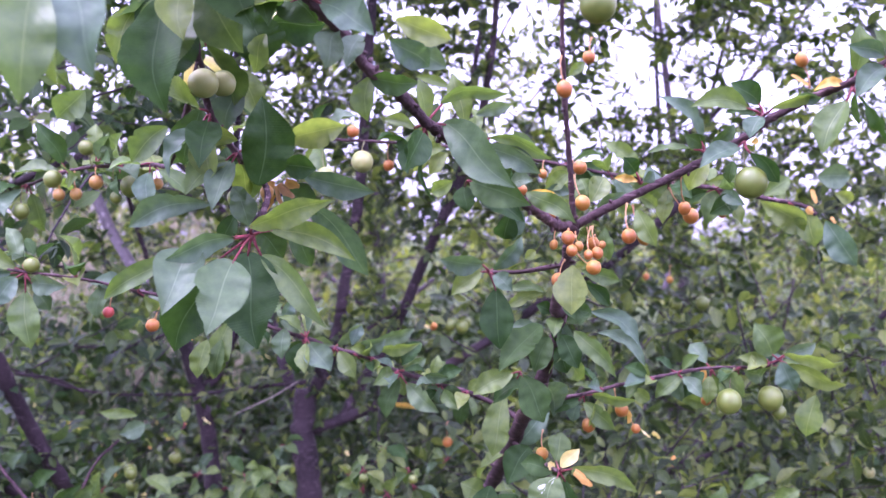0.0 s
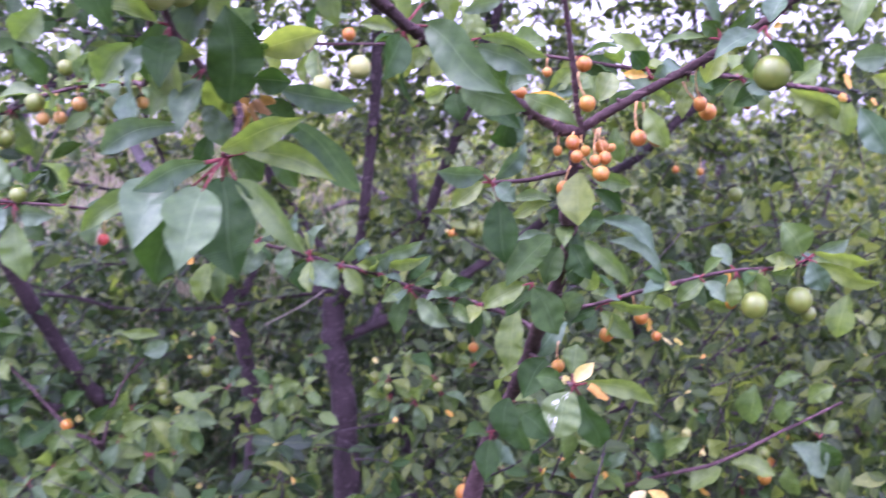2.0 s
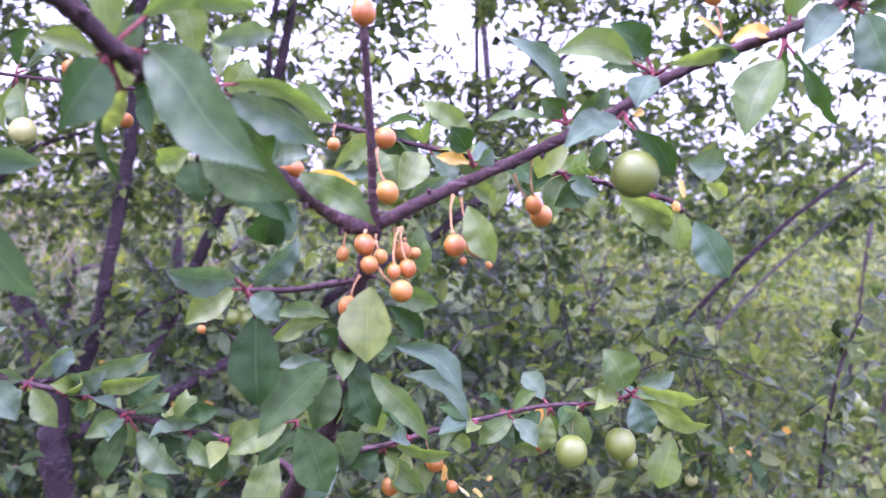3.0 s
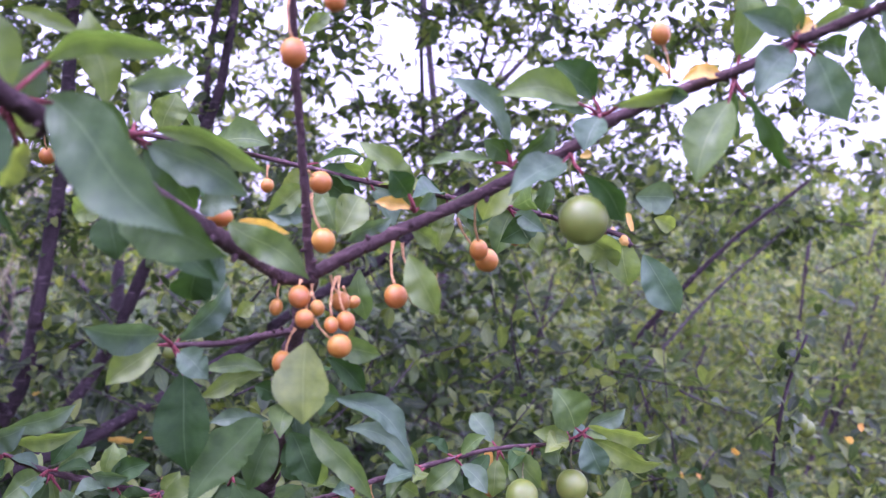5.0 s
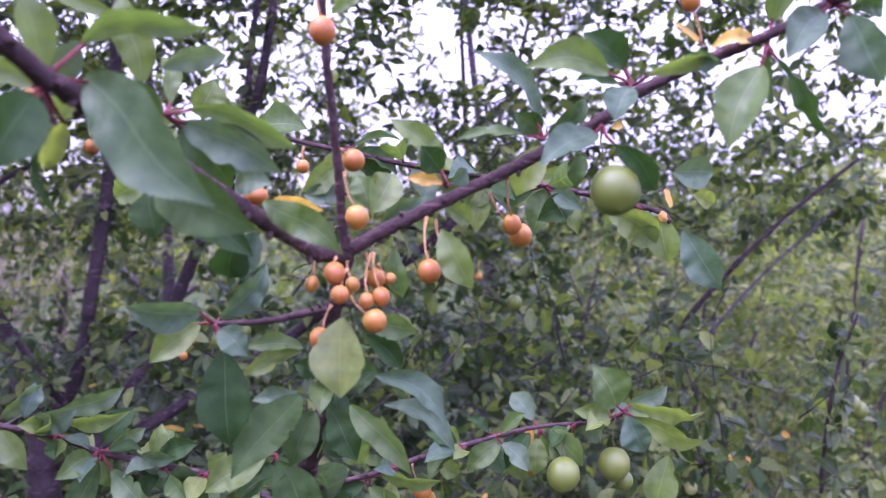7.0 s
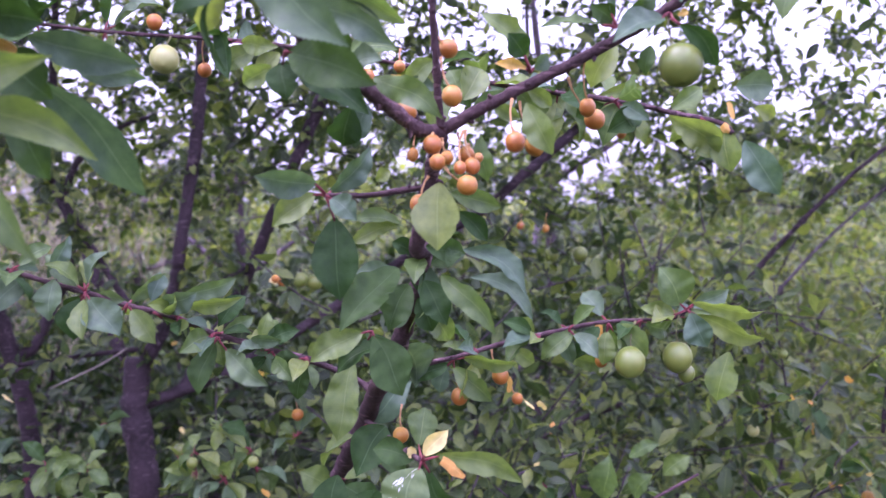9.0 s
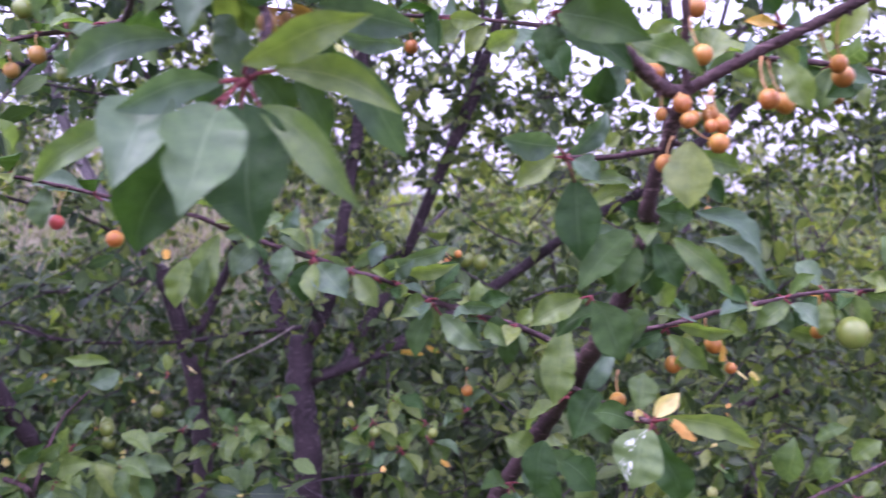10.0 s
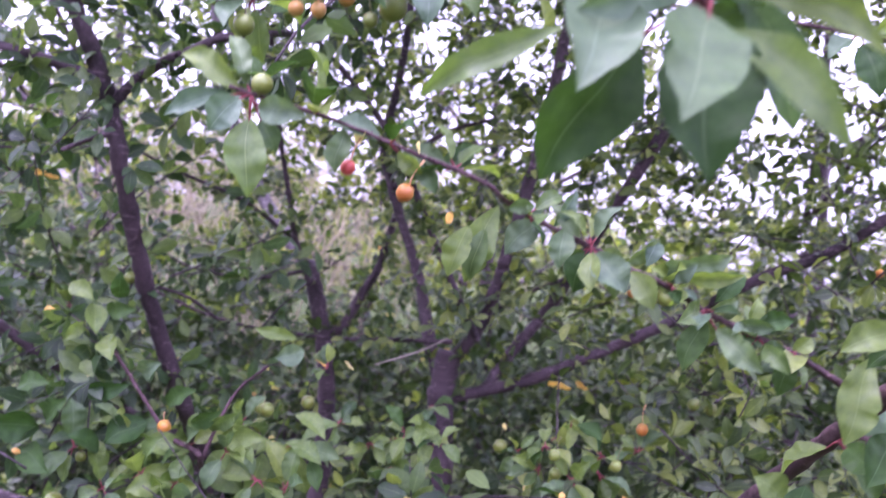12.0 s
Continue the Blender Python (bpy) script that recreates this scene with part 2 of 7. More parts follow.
def mesh_part(name, verts, faces, mats, parent, label="", slots=None, uvs=None, place=(0, 0, 0), smooth=True):
    me = bpy.data.meshes.new(name)
    me.from_pydata(verts, [], faces)
    for m in mats:
        me.materials.append(m)
    if slots is not None:
        me.polygons.foreach_set("material_index", slots)
    if uvs is not None:
        layer = me.uv_layers.new(name="UVMap")
        loops = np.empty(len(me.loops), dtype=np.int32)
        me.loops.foreach_get("vertex_index", loops)
        layer.data.foreach_set("uv", np.asarray(uvs, dtype=np.float32)[loops].ravel())
    if smooth:
        me.polygons.foreach_set("use_smooth", [True] * len(me.polygons))
    me.update()
    ob = new(name, me)
    ob.location = place
    under(ob, parent)
    return tagged(ob, label)


def glide(points, steps):
    """Catmull-Rom through the points."""
    p = [np.array(q, float) for q in points]
    p = [2 * p[0] - p[1]] + p + [2 * p[-1] - p[-2]]
    line = []
    for i in range(1, len(p) - 2):
        a, b, c, d = p[i - 1:i + 3]
        for k in range(steps):
            s = k / steps
            line.append(0.5 * (2 * b + (c - a) * s + (2 * a - 5 * b + 4 * c - d) * s * s + (3 * b - a - 3 * c + d) * s ** 3))
    line.append(p[-2])
    return np.array(line)


def tube_data(line, radii, sides=8, knobs=0.0, seed=0):
    rng = np.random.default_rng(seed)
    verts, faces = [], []
    side = np.array((0.3, 0.9, 0.2))
    n = len(line)
    for i in range(n):
        ahead = line[min(i + 1, n - 1)] - line[max(i - 1, 0)]
        ahead = ahead / (np.linalg.norm(ahead) + 1e-9)
        side = side - ahead * (side @ ahead)
        side = side / (np.linalg.norm(side) + 1e-9)
        third = np.cross(ahead, side)
        swell = 1 + (knobs * rng.random() ** 3 if knobs else 0)
        for k in range(sides):
            a = 2 * math.pi * k / sides
            r = radii[i] * swell * (1 + 0.10 * knobs * (rng.random() - 0.5))
            verts.append(line[i] + r * (math.cos(a) * side + math.sin(a) * third))
    for i in range(n - 1):
        for k in range(sides):
            j = (k + 1) % sides
            faces.append((i * sides + k, i * sides + j, (i + 1) * sides + j, (i + 1) * sides + k))
    faces.append(tuple(range(sides - 1, -1, -1)))
    faces.append(tuple((n - 1) * sides + k for k in range(sides)))
    return verts, faces


branches = 0
wood = trunk_bark


def branch(name, points, r0, r1, parent, label="", mat=None):
    """A tapered, knobbly limb with small spurs."""
    global branches
    branches += 1
    line = glide(points, 10)
    n = len(line)
    rng = np.random.default_rng(branches)
    radii = r0 + (r1 - r0) * np.linspace(0, 1, n)
    thick = max(r0, r1)
    line = line + (rng.random((n, 3)) - 0.5) * 0.2 * min(thick, 0.01)
    verts, faces = tube_data(line, radii, 12 if thick > 0.006 else 9 if thick > 0.003 else 7, 0.2 if thick > 0.006 else 0.3, branches)
    for i in range(4, n - 3, 5 if thick > 0.006 else 3):
        if thick > 0.006 and rng.random() < 0.5:
            continue
        way = rng.normal(size=3)
        way /= np.linalg.norm(way)
        r = float(min(radii[i], 0.004))
        spur = [line[i] + way * radii[i] * 0.6, line[i] + way * (radii[i] + r * 0.55), line[i] + way * (radii[i] + r * 1.0)]
        v2, f2 = tube_data(np.array(spur), [r * 0.5, r * 0.42, r * 0.18], 5)
        faces += [tuple(k + len(verts) for k in f) for f in f2]
        verts += v2
    return mesh_part(name, verts, faces, [mat or wood], parent, label)


leaves = 0


def leaf(parent, base, tip, normal, width, look_, arch=0.08, fold=0.27, node=None, bend=None, belly=None):
    """One plum leaf: toothed blade folded along its midrib, with its stalk where one shows."""
    global leaves
    leaves += 1
    rng = np.random.default_rng(1000 + leaves)
    b, t = np.array(base), np.array(tip)
    ax = t - b
    size = np.linalg.norm(ax)
    ax = ax / size
    nrm = np.array(normal, float)
    nrm = nrm - ax * (nrm @ ax)
    nrm /= np.linalg.norm(nrm)
    cross = np.cross(ax, nrm)
    n = 76 if size > 0.026 else 48
    lean = belly or 0.95 + 0.25 * rng.random()
    if bend is None:
        bend = 0.08 * rng.random() - 0.01
    raised = np.array((0, 0, 1.0)) - ax * ax[2] - nrm * nrm[2]
    flat = np.linalg.norm(raised)
    raised = raised / flat if flat > 0.2 else cross
    wavy, beat = 0.04 + 0.09 * rng.random(), rng.random() * 6
    uneven = 0.7 + 0.6 * rng.random()
    turn, sway, droop, sharp = rng.normal() * 0.28, rng.normal() * 0.018, 0.02 + 0.10 * rng.random(), 0.9 + 0.35 * rng.random()
    bites = [(rng.choice((-1, 1)), rng.uniform(0.25, 0.9), rng.uniform(0.02, 0.06), rng.uniform(0.08, 0.24)) for _ in range(rng.integers(0, 3))]
    verts, uvs, faces, slots = [], [], [], []
    for i in range(n + 1):
        s = i / n
        shape = (math.sin(math.pi * s ** lean) ** (0.62 + 0.34 * s)) if 0 < s < 1 else 0.0
        if s > 0.72:
            shape *= 1 - 0.3 * sharp * ((s - 0.72) / 0.28) ** 1.5 * (1 - 0.5 * s)
        half = 0.5 * width * max(shape, 0.035 if s < 0.5 else 0.008)
        mid = ax * size * s + nrm * size * (arch * 4 * s * (1 - s) * (0.6 + 0.8 * s) - droop * s ** 3) + raised * size * (bend * math.sin(math.pi * s) + sway * math.sin(2 * math.pi * s))
        c, z = math.cos(turn * (s - 0.4)), math.sin(turn * (s - 0.4))
        wide_, up_ = cross * c + nrm * z, nrm * c - cross * z
        for k, u in enumerate((-1, -0.55, 0, 0.55, 1)):
            edge = abs(u) == 1 and 1 < i < n
            reach = 1 + (0.03 * (1 if i % 2 else -1) * (0.6 + 0.8 * rng.random()) if edge else 0)
            if edge:
                for sd, at_, span, deep in bites:
                    if sd == u:
                        reach -= deep * math.exp(-((s - at_) / span) ** 2)
            ripple = (wavy * math.sin(beat + s * 11 + u * 2) + 0.5 * wavy * math.sin(beat * 2 + s * 23 - u)) * abs(u) * size * 0.33 * shape
            verts.append(mid + wide_ * half * u * reach + up_ * (abs(u) ** 1.3 * half * 2 * fold * (uneven if u > 0 else 2 - uneven) + ripple) + ax * (0.012 * size * abs(u) * (i % 2) if 1 < i < n else 0))
            uvs.append((0.5 + 0.5 * u, s))
    for i in range(n):
        for k in range(4):
            a = i * 5 + k
            faces.append((a, a + 1, a + 6, a + 5))
            slots.append(0)
    if node is not None:
        foot = np.array(node) - b
        v2, f2 = tube_data(np.array([foot, foot * 0.5 + nrm * 0.08 * np.linalg.norm(foot), ax * size * 0.04]), [0.0011, 0.0008, 0.0006], 6)
        faces += [tuple(k + len(verts) for k in f) for f in f2]
        slots += [1] * len(f2)
        verts += v2
        uvs += [(0.2, 0.2)] * len(v2)
    return mesh_part("leaf", verts, faces, [LEAF[look_], red_stalk], parent, "", slots, uvs, base)


def fruit(parent, place, radius, kind, stalk=None, tall=1.05):
    """A small plum with a dimple, a pointed end and its stalk."""
    c = np.array(place)
    up = (np.array(stalk) - c) if stalk is not None else np.array((0, 0, 1.0))
    reach = np.linalg.norm(up)
    up = up / reach
    side = np.cross(up, (0.31, 0.9, 0.11))
    side /= np.linalg.norm(side)
    third = np.cross(up, side)
    rings, sides = 12, 18
    verts, faces = [], []
    for i in range(rings + 1):
        a = math.pi * i / rings
        h, r = math.cos(a) * radius * tall, math.sin(a) * radius
        if i < 2:
            h -= radius * (0.10, 0.04)[i]
        if i > rings - 2:
            h -= radius * (0.02, 0.06)[i - rings + 1]
        for k in range(sides):
            g = 2 * math.pi * k / sides
            rr = r * (1 - 0.035 * max(0, math.cos(g)) ** 6)
            verts.append(up * h + (math.cos(g) * side + math.sin(g) * third) * max(rr, radius * 0.01))
    for i in range(rings):
        for k in range(sides):
            j = (k + 1) % sides
            faces.append((i * sides + k, (i + 1) * sides + k, (i + 1) * sides + j, i * sides + j))
    label = {"green": "hard unripe green plum", "pale": "pale yellowish-green unripe plum", "orange": "small orange ripening plum", "red": "tiny shrunken red plum", "brown": "small brownish plum"}[kind]
    ob = mesh_part("plum", verts, faces, [FRUIT[kind]], parent, label, place=place)
    if stalk is not None and reach > radius * 1.1:
        a, b = up * radius * tall * 0.86, up * reach
        bow = side * 0.05 * reach
        line = np.array([a, a * 0.7 + b * 0.3 + bow, a * 0.3 + b * 0.7 + bow, b])
        v2, f2 = tube_data(line, [0.0007, 0.00048, 0.00048, 0.0009], 6)
        mesh_part("stalk", v2, f2, [green_stalk if kind in ("green", "pale") else orange_stalk], parent, "", place=place)
    return ob


def withered(parent, a, b, width, look_):
    """A crumpled dried petal or leaf scrap."""
    a, b = np.array(a), np.array(b)
    ax = b - a
    rng = np.random.default_rng(int(abs(a[0] * 1e5)) % 9973)
    side = np.cross(ax, rng.normal(size=3))
    side = side / np.linalg.norm(side) * width * 0.5
    up = np.cross(side, ax)
    up = up / np.linalg.norm(up) * width * 0.5
    verts, faces, uvs = [], [], []
    for i in range(6):
        s = i / 5
        w = 0.35 + 0.65 * math.sin(math.pi * (0.15 + 0.8 * s))
        for u in (-1, -0.4, 0.4, 1):
            verts.append(ax * s + side * w * u * (0.75 + 0.4 * rng.random()) + up * (abs(u) * 0.7 - 0.4 + 0.5 * (rng.random() - 0.5)) * w)
            uvs.append((0.5 + 0.45 * u, s))
    for i in range(5):
        for k in range(3):
            q = i * 4 + k
            faces.append((q, q + 1, q + 5, q + 4))
    return mesh_part("dried_scrap", verts, faces, [LEAF[look_]], parent, "dried curled leaf scrap", None, uvs, tuple(a))


# template of a small leaf: midrib along x, width along y, folded along the midrib, tip drooping
S_LEAF = np.array([(0, 0, 0), (0.25, 0, 0.015), (0.5, 0, 0.02), (0.78, 0, -0.03), (1, 0, -0.13),
                   (0.22, 0.165, 0.06), (0.55, 0.25, 0.09), (0.84, 0.14, 0.0), (0.22, -0.165, 0.06), (0.55, -0.25, 0.09), (0.84, -0.14, 0.0)])
S_FACES = [(0, 1, 5), (1, 2, 6, 5), (2, 3, 7, 6), (3, 4, 7), (0, 8, 1), (1, 8, 9, 2), (2, 9, 10, 3), (3, 10, 4)]
S_UV = np.array([(0.5, 0), (0.5, 0.25), (0.5, 0.5), (0.5, 0.78), (0.5, 1), (1, 0.22), (1, 0.5), (1, 0.8), (0, 0.22), (0, 0.5), (0, 0.8)])


def sprays(rng, box, twigs, size, reach=0.22, rise=0.35, spread=1.0, keep=None):
    """Leafy twigs within a box: lines of the twigs and one frame (place, axis, side, up, length) for each leaf, set in rosettes on short spurs."""
    (x0, x1), (y0, y1), (z0, z1) = box
    lines, frames = [], []
    for _ in range(twigs):
        start = np.array((rng.uniform(x0, x1), rng.uniform(y0, y1), rng.uniform(z0, z1)))
        if keep is not None and not keep(start, rng):
            continue
        way = rng.normal(size=3) * (1, 1, 0.6) + (0, 0, rise)
        way /= np.linalg.norm(way)
        length = reach * rng.uniform(0.6, 1.4)
        sag = rng.normal(size=3) * 0.12
        ts = np.linspace(0, 1, 5)
        line = start + np.outer(ts, way * length) + np.outer(ts ** 2, sag * length)
        lines.append(line)
        gap = size * rng.uniform(1.0, 1.7)
        for d in np.arange(0.15 * length, length * 1.001, gap):
            s = d / length
            spot = start + way * length * s + sag * length * s * s
            spur = rng.normal(size=3)
            spur = spur - way * (spur @ way) * 0.5
            spur = spur / np.linalg.norm(spur) + np.array((0, -0.15, 0.55))
            spur /= np.linalg.norm(spur)
            one = np.cross(spur, (0.37, 0.21, 0.9))
            one /= np.linalg.norm(one) + 1e-9
            two = np.cross(spur, one)
            spot = spot + spur * size * 0.2
            count = int(rng.integers(4, 8))
            first = rng.uniform(0, 6.28)
            for k in range(count):
                a = first + 6.28 * k / count + rng.normal() * 0.3
                out = one * math.cos(a) + two * math.sin(a) + spur * rng.uniform(-0.1, 0.9) + np.array((0, 0, -0.15))
                out /= np.linalg.norm(out)
                up = spur * 0.8 + np.array((0, -0.1, 0.5)) + rng.normal(size=3) * 0.35 * spread
                up = up - out * (up @ out)
                up /= np.linalg.norm(up) + 1e-9
                frames.append((spot + out * 0.12 * size, out, np.cross(up, out), up, size * rng.uniform(0.5, 1.25)))
    return lines, frames


def small_leaves(name, frames, parent, mat, label):
    """All these leaves as one joined mesh."""
    count = len(frames)
    p = np.array([f[0] for f in frames])
    m = np.array([(f[1], f[2], f[3]) for f in frames])
    k = np.array([f[4] for f in frames])
    verts = (np.einsum("vi,lij->lvj", S_LEAF, m) * k[:, None, None] + p[:, None, :]).reshape(-1, 3)
    faces = [tuple(i * 11 + j for j in f) for i in range(count) for f in S_FACES]
    ob = mesh_part(name, verts.tolist(), faces, [mat], parent, label, None, np.tile(S_UV, (count, 1)))
    return tagged(ob, kind="stuff")


singles_made = {}


def single_leaves(frames, parent, main):
    """Leaves that can be told apart: objects of their own on shared meshes."""
    if main not in singles_made:
        singles_made[main] = []
        for look_ in (main, "dark", "mid"):
            me = bpy.data.meshes.new("leaf")
            me.from_pydata(S_LEAF.tolist(), [], S_FACES)
            me.materials.append(LEAF[look_])
            layer = me.uv_layers.new(name="UVMap")
            for lp in me.loops:
                layer.data[lp.index].uv = S_UV[lp.vertex_index]
            me.polygons.foreach_set("use_smooth", [True] * len(me.polygons))
            singles_made[main].append(me)
    for i, (p, a, s, u, k) in enumerate(frames):
        ob = new("leaf", singles_made[main][(0, 1, 0, 2, 0, 1, 0, 0, 0, 1, 2)[i % 11]])
        ob.matrix_basis = Matrix(((a[0] * k, s[0] * k, u[0] * k, p[0]), (a[1] * k, s[1] * k, u[1] * k, p[1]), (a[2] * k, s[2] * k, u[2] * k, p[2]), (0, 0, 0, 1)))
        under(ob, parent)


def twig_mesh(lines, parent, thick=0.0022, mat=None, label="thin leafy twigs"):
    verts, faces = [], []
    for line in lines:
        v2, f2 = tube_data(line, np.linspace(thick, thick * 0.4, len(line)), 4)
        faces += [tuple(k + len(verts) for k in f) for f in f2]
        verts += v2
    ob = mesh_part("brushwood", verts, faces, [mat or dark_bark], parent, label)
    return tagged(ob, kind="stuff")


def tuft(parent, spot, count, size, looks, seed):
    """A spur with a rosette of leaves."""
    rng = np.random.default_rng(seed)
    spot = np.array(spot)
    for k in range(count):
        out = rng.normal(size=3) + np.array((0, -0.2, -0.35))
        out /= np.linalg.norm(out)
        up = np.array((0, -0.6, 0.7)) + rng.normal(size=3) * 0.4
        length = size * rng.uniform(0.7, 1.2)
        base = spot + out * size * 0.22
        leaf(parent, tuple(base), tuple(base + out * length), tuple(up), length * rng.uniform(0.46, 0.62), looks[k % len(looks)], node=tuple(spot))


# ---- ground ----
def ground_height(x, y):
    return 0.05 * noise.noise(Vector((x * 0.4, y * 0.4, 0))) + 0.015 * noise.noise(Vector((x * 3, y * 3, 4)))


gv, gf = [], []
steps = [-600, -200, -80, -30, -12] + [i * 0.5 for i in range(-16, 25)] + [16, 30, 80, 200, 600]
for yy in steps:
    for xx in steps:
        gv.append((xx, yy, ground_height(xx, yy)))
for i in range(len(steps) - 1):
    for j in range(len(steps) - 1):
        a = i * len(steps) + j
        gf.append((a, a + 1, a + len(steps) + 1, a + len(steps)))
gm = bpy.data.meshes.new("ground")
gm.from_pydata(gv, [], gf)
gm.materials.append(soil)
tagged(new("ground", gm), "dark soil with grass and fallen leaves", "ground", kind="structure")

# ---- the trees in the middle distance ----
fork_tree = thing("plum_tree", (-0.27, 1.72, -0.05), "bushy plum tree with a forked purple-brown trunk", "tree", "plum trees")
grey_tree = thing("plum_tree", (-0.57, 1.95, -0.05), "plum tree with a dark trunk and a grey limb", "tree", "plum trees")
lean_tree = thing("plum_tree", (-0.49, 1.6, -0.05), "plum tree with a straight leaning limb", "tree", "plum trees")
stick_shrub = thing("shrub", (0.9, 1.7, 0), "thin shrub with bare leaning stems", "shrub")
# the forked tree
trunk_a = branch("trunk", [(-0.27, 1.72, -0.05), (-0.27, 1.71, 0.5), (-0.251, 1.7, 0.984), (-0.266, 1.71, 1.135), (-0.262, 1.714, 1.23)], 0.025, 0.02, fork_tree, "purple-brown trunk ending in a fork")
limb_b = branch("branch", [(-0.256, 1.712, 1.214), (-0.216, 1.7, 1.287), (-0.194, 1.69, 1.369), (-0.189, 1.68, 1.405), (-0.168, 1.67, 1.527), (-0.154, 1.66, 1.618), (-0.145, 1.65, 1.743), (-0.135, 1.64, 1.901), (-0.12, 1.64, 2.058)], 0.0115, 0.008, fork_tree, "upright purple-brown limb")
limb_d = branch("branch", [(-0.252, 1.72, 1.15), (-0.193, 1.735, 1.171), (-0.119, 1.75, 1.199), (-0.009, 1.77, 1.26), (0.111, 1.75, 1.339), (0.226, 1.7, 1.43), (0.304, 1.66, 1.477), (0.371, 1.62, 1.541), (0.463, 1.58, 1.627)], 0.0105, 0.0075, fork_tree, "long slanting purple-brown limb")
limb_c = branch("branch", [(-0.193, 1.735, 1.173), (-0.163, 1.77, 1.231), (-0.115, 1.78, 1.307), (-0.077, 1.75, 1.384), (-0.042, 1.72, 1.467), (0.001, 1.68, 1.565), (0.045, 1.65, 1.662)], 0.009, 0.0095, fork_tree, "thick leaning limb cut short")
limb_k = branch("branch", [(0.016, 1.665, 1.602), (0.065, 1.62, 1.734), (0.079, 1.6, 1.807), (0.09, 1.6, 1.89), (0.096, 1.6, 2.006)], 0.008, 0.005, fork_tree, "thin dark rising limb")
limb_m = branch("branch", [(-0.003, 1.68, 1.56), (0.045, 1.7, 1.726), (0.052, 1.72, 1.818), (0.07, 1.75, 1.935)], 0.006, 0.004, fork_tree, "thin dark rising limb")
limb_f = branch("branch", [(-0.269, 1.72, 1.162), (-0.309, 1.77, 1.248), (-0.348, 1.82, 1.342), (-0.409, 1.86, 1.461), (-0.46, 1.9, 1.576), (-0.453, 1.92, 1.702), (-0.455, 1.95, 1.842), (-0.471, 1.97, 2.016)], 0.011, 0.006, fork_tree, "slim rising limb")
twig_a = branch("branch", [(-0.42, 1.86, 1.502), (-0.385, 1.85, 1.57), (-0.325, 1.83, 1.617), (-0.244, 1.8, 1.644)], 0.006, 0.003, fork_tree, "side twig")
twig_b = branch("branch", [(-0.079, 1.75, 1.384), (-0.149, 1.73, 1.345), (-0.193, 1.72, 1.315)], 0.003, 0.004, fork_tree, "side twig")
twig_c = branch("branch", [(-0.259, 1.7, 1.248), (-0.352, 1.68, 1.24), (-0.448, 1.68, 1.227), (-0.527, 1.68, 1.224), (-0.64, 1.66, 1.23), (-0.746, 1.64, 1.26), (-0.832, 1.62, 1.298)], 0.004, 0.0018, fork_tree, "long thin bent twig")
branch("branch", [(-0.262, 1.64, 1.26), (-0.304, 1.62, 1.235), (-0.368, 1.6, 1.206)], 0.0016, 0.001, fork_tree, "bare pale twig", pale_wood)
limb_n = branch("branch", [(-0.213, 1.62, 1.268), (-0.234, 1.6, 1.305), (-0.269, 1.6, 1.362), (-0.329, 1.6, 1.466), (-0.377, 1.6, 1.549), (-0.448, 1.6, 1.63), (-0.533, 1.6, 1.706), (-0.62, 1.61, 1.79)], 0.006, 0.0035, fork_tree, "thin dark limb slanting across")
# the tree behind with a grey limb
trunk_w = branch("trunk", [(-0.57, 1.95, -0.05), (-0.57, 1.95, 0.5), (-0.509, 1.95, 0.864), (-0.517, 1.95, 1.071), (-0.553, 1.95, 1.227), (-0.586, 1.955, 1.319)], 0.019, 0.0155, grey_tree, "dark trunk")
arm = branch("branch", [(-0.584, 1.955, 1.316), (-0.672, 2.05, 1.374), (-0.793, 2.2, 1.461), (-0.914, 2.32, 1.6), (-1.02, 2.42, 1.799), (-1.119, 2.5, 2.049)], 0.015, 0.012, grey_tree, "smooth grey limb", grey_bark)
arm_b = branch("branch", [(-0.543, 1.95, 1.193), (-0.509, 1.97, 1.21), (-0.484, 2, 1.28), (-0.455, 2, 1.343), (-0.441, 2.02, 1.451)], 0.012, 0.007, grey_tree, "dark side limb")
arm_c = branch("branch", [(-0.592, 1.955, 1.324), (-0.615, 1.93, 1.367), (-0.645, 1.92, 1.476), (-0.681, 1.9, 1.615), (-0.714, 1.9, 1.767)], 0.006, 0.004, grey_tree, "thin upright limb")
arm_d = branch("branch", [(-0.634, 1.95, 1.376), (-0.707, 1.85, 1.436), (-0.795, 1.78, 1.468), (-0.881, 1.7, 1.505)], 0.004, 0.0025, grey_tree, "thin slanting twig")
arm_e = branch("branch", [(-0.59, 1.95, 1.315), (-0.67, 1.9, 1.29), (-0.771, 1.86, 1.29), (-0.838, 1.85, 1.308)], 0.004, 0.002, grey_tree, "thin slanting twig")
# the leaning tree
branch("trunk", [(-0.49, 1.6, -0.05), (-0.49, 1.58, 0.5), (-0.526, 1.57, 0.794), (-0.542, 1.56, 0.9)], 0.022, 0.018, lean_tree, "dark trunk")
limb_e = branch("branch", [(-0.54, 1.56, 0.889), (-0.58, 1.45, 1.075), (-0.579, 1.37, 1.152), (-0.6, 1.31, 1.252), (-0.611, 1.24, 1.361), (-0.612, 1.18, 1.451), (-0.622, 1.16, 1.511), (-0.641, 1.14, 1.571), (-0.662, 1.12, 1.621), (-0.696, 1.1, 1.7)], 0.0115, 0.0078, lean_tree, "straight leaning purple-brown limb")
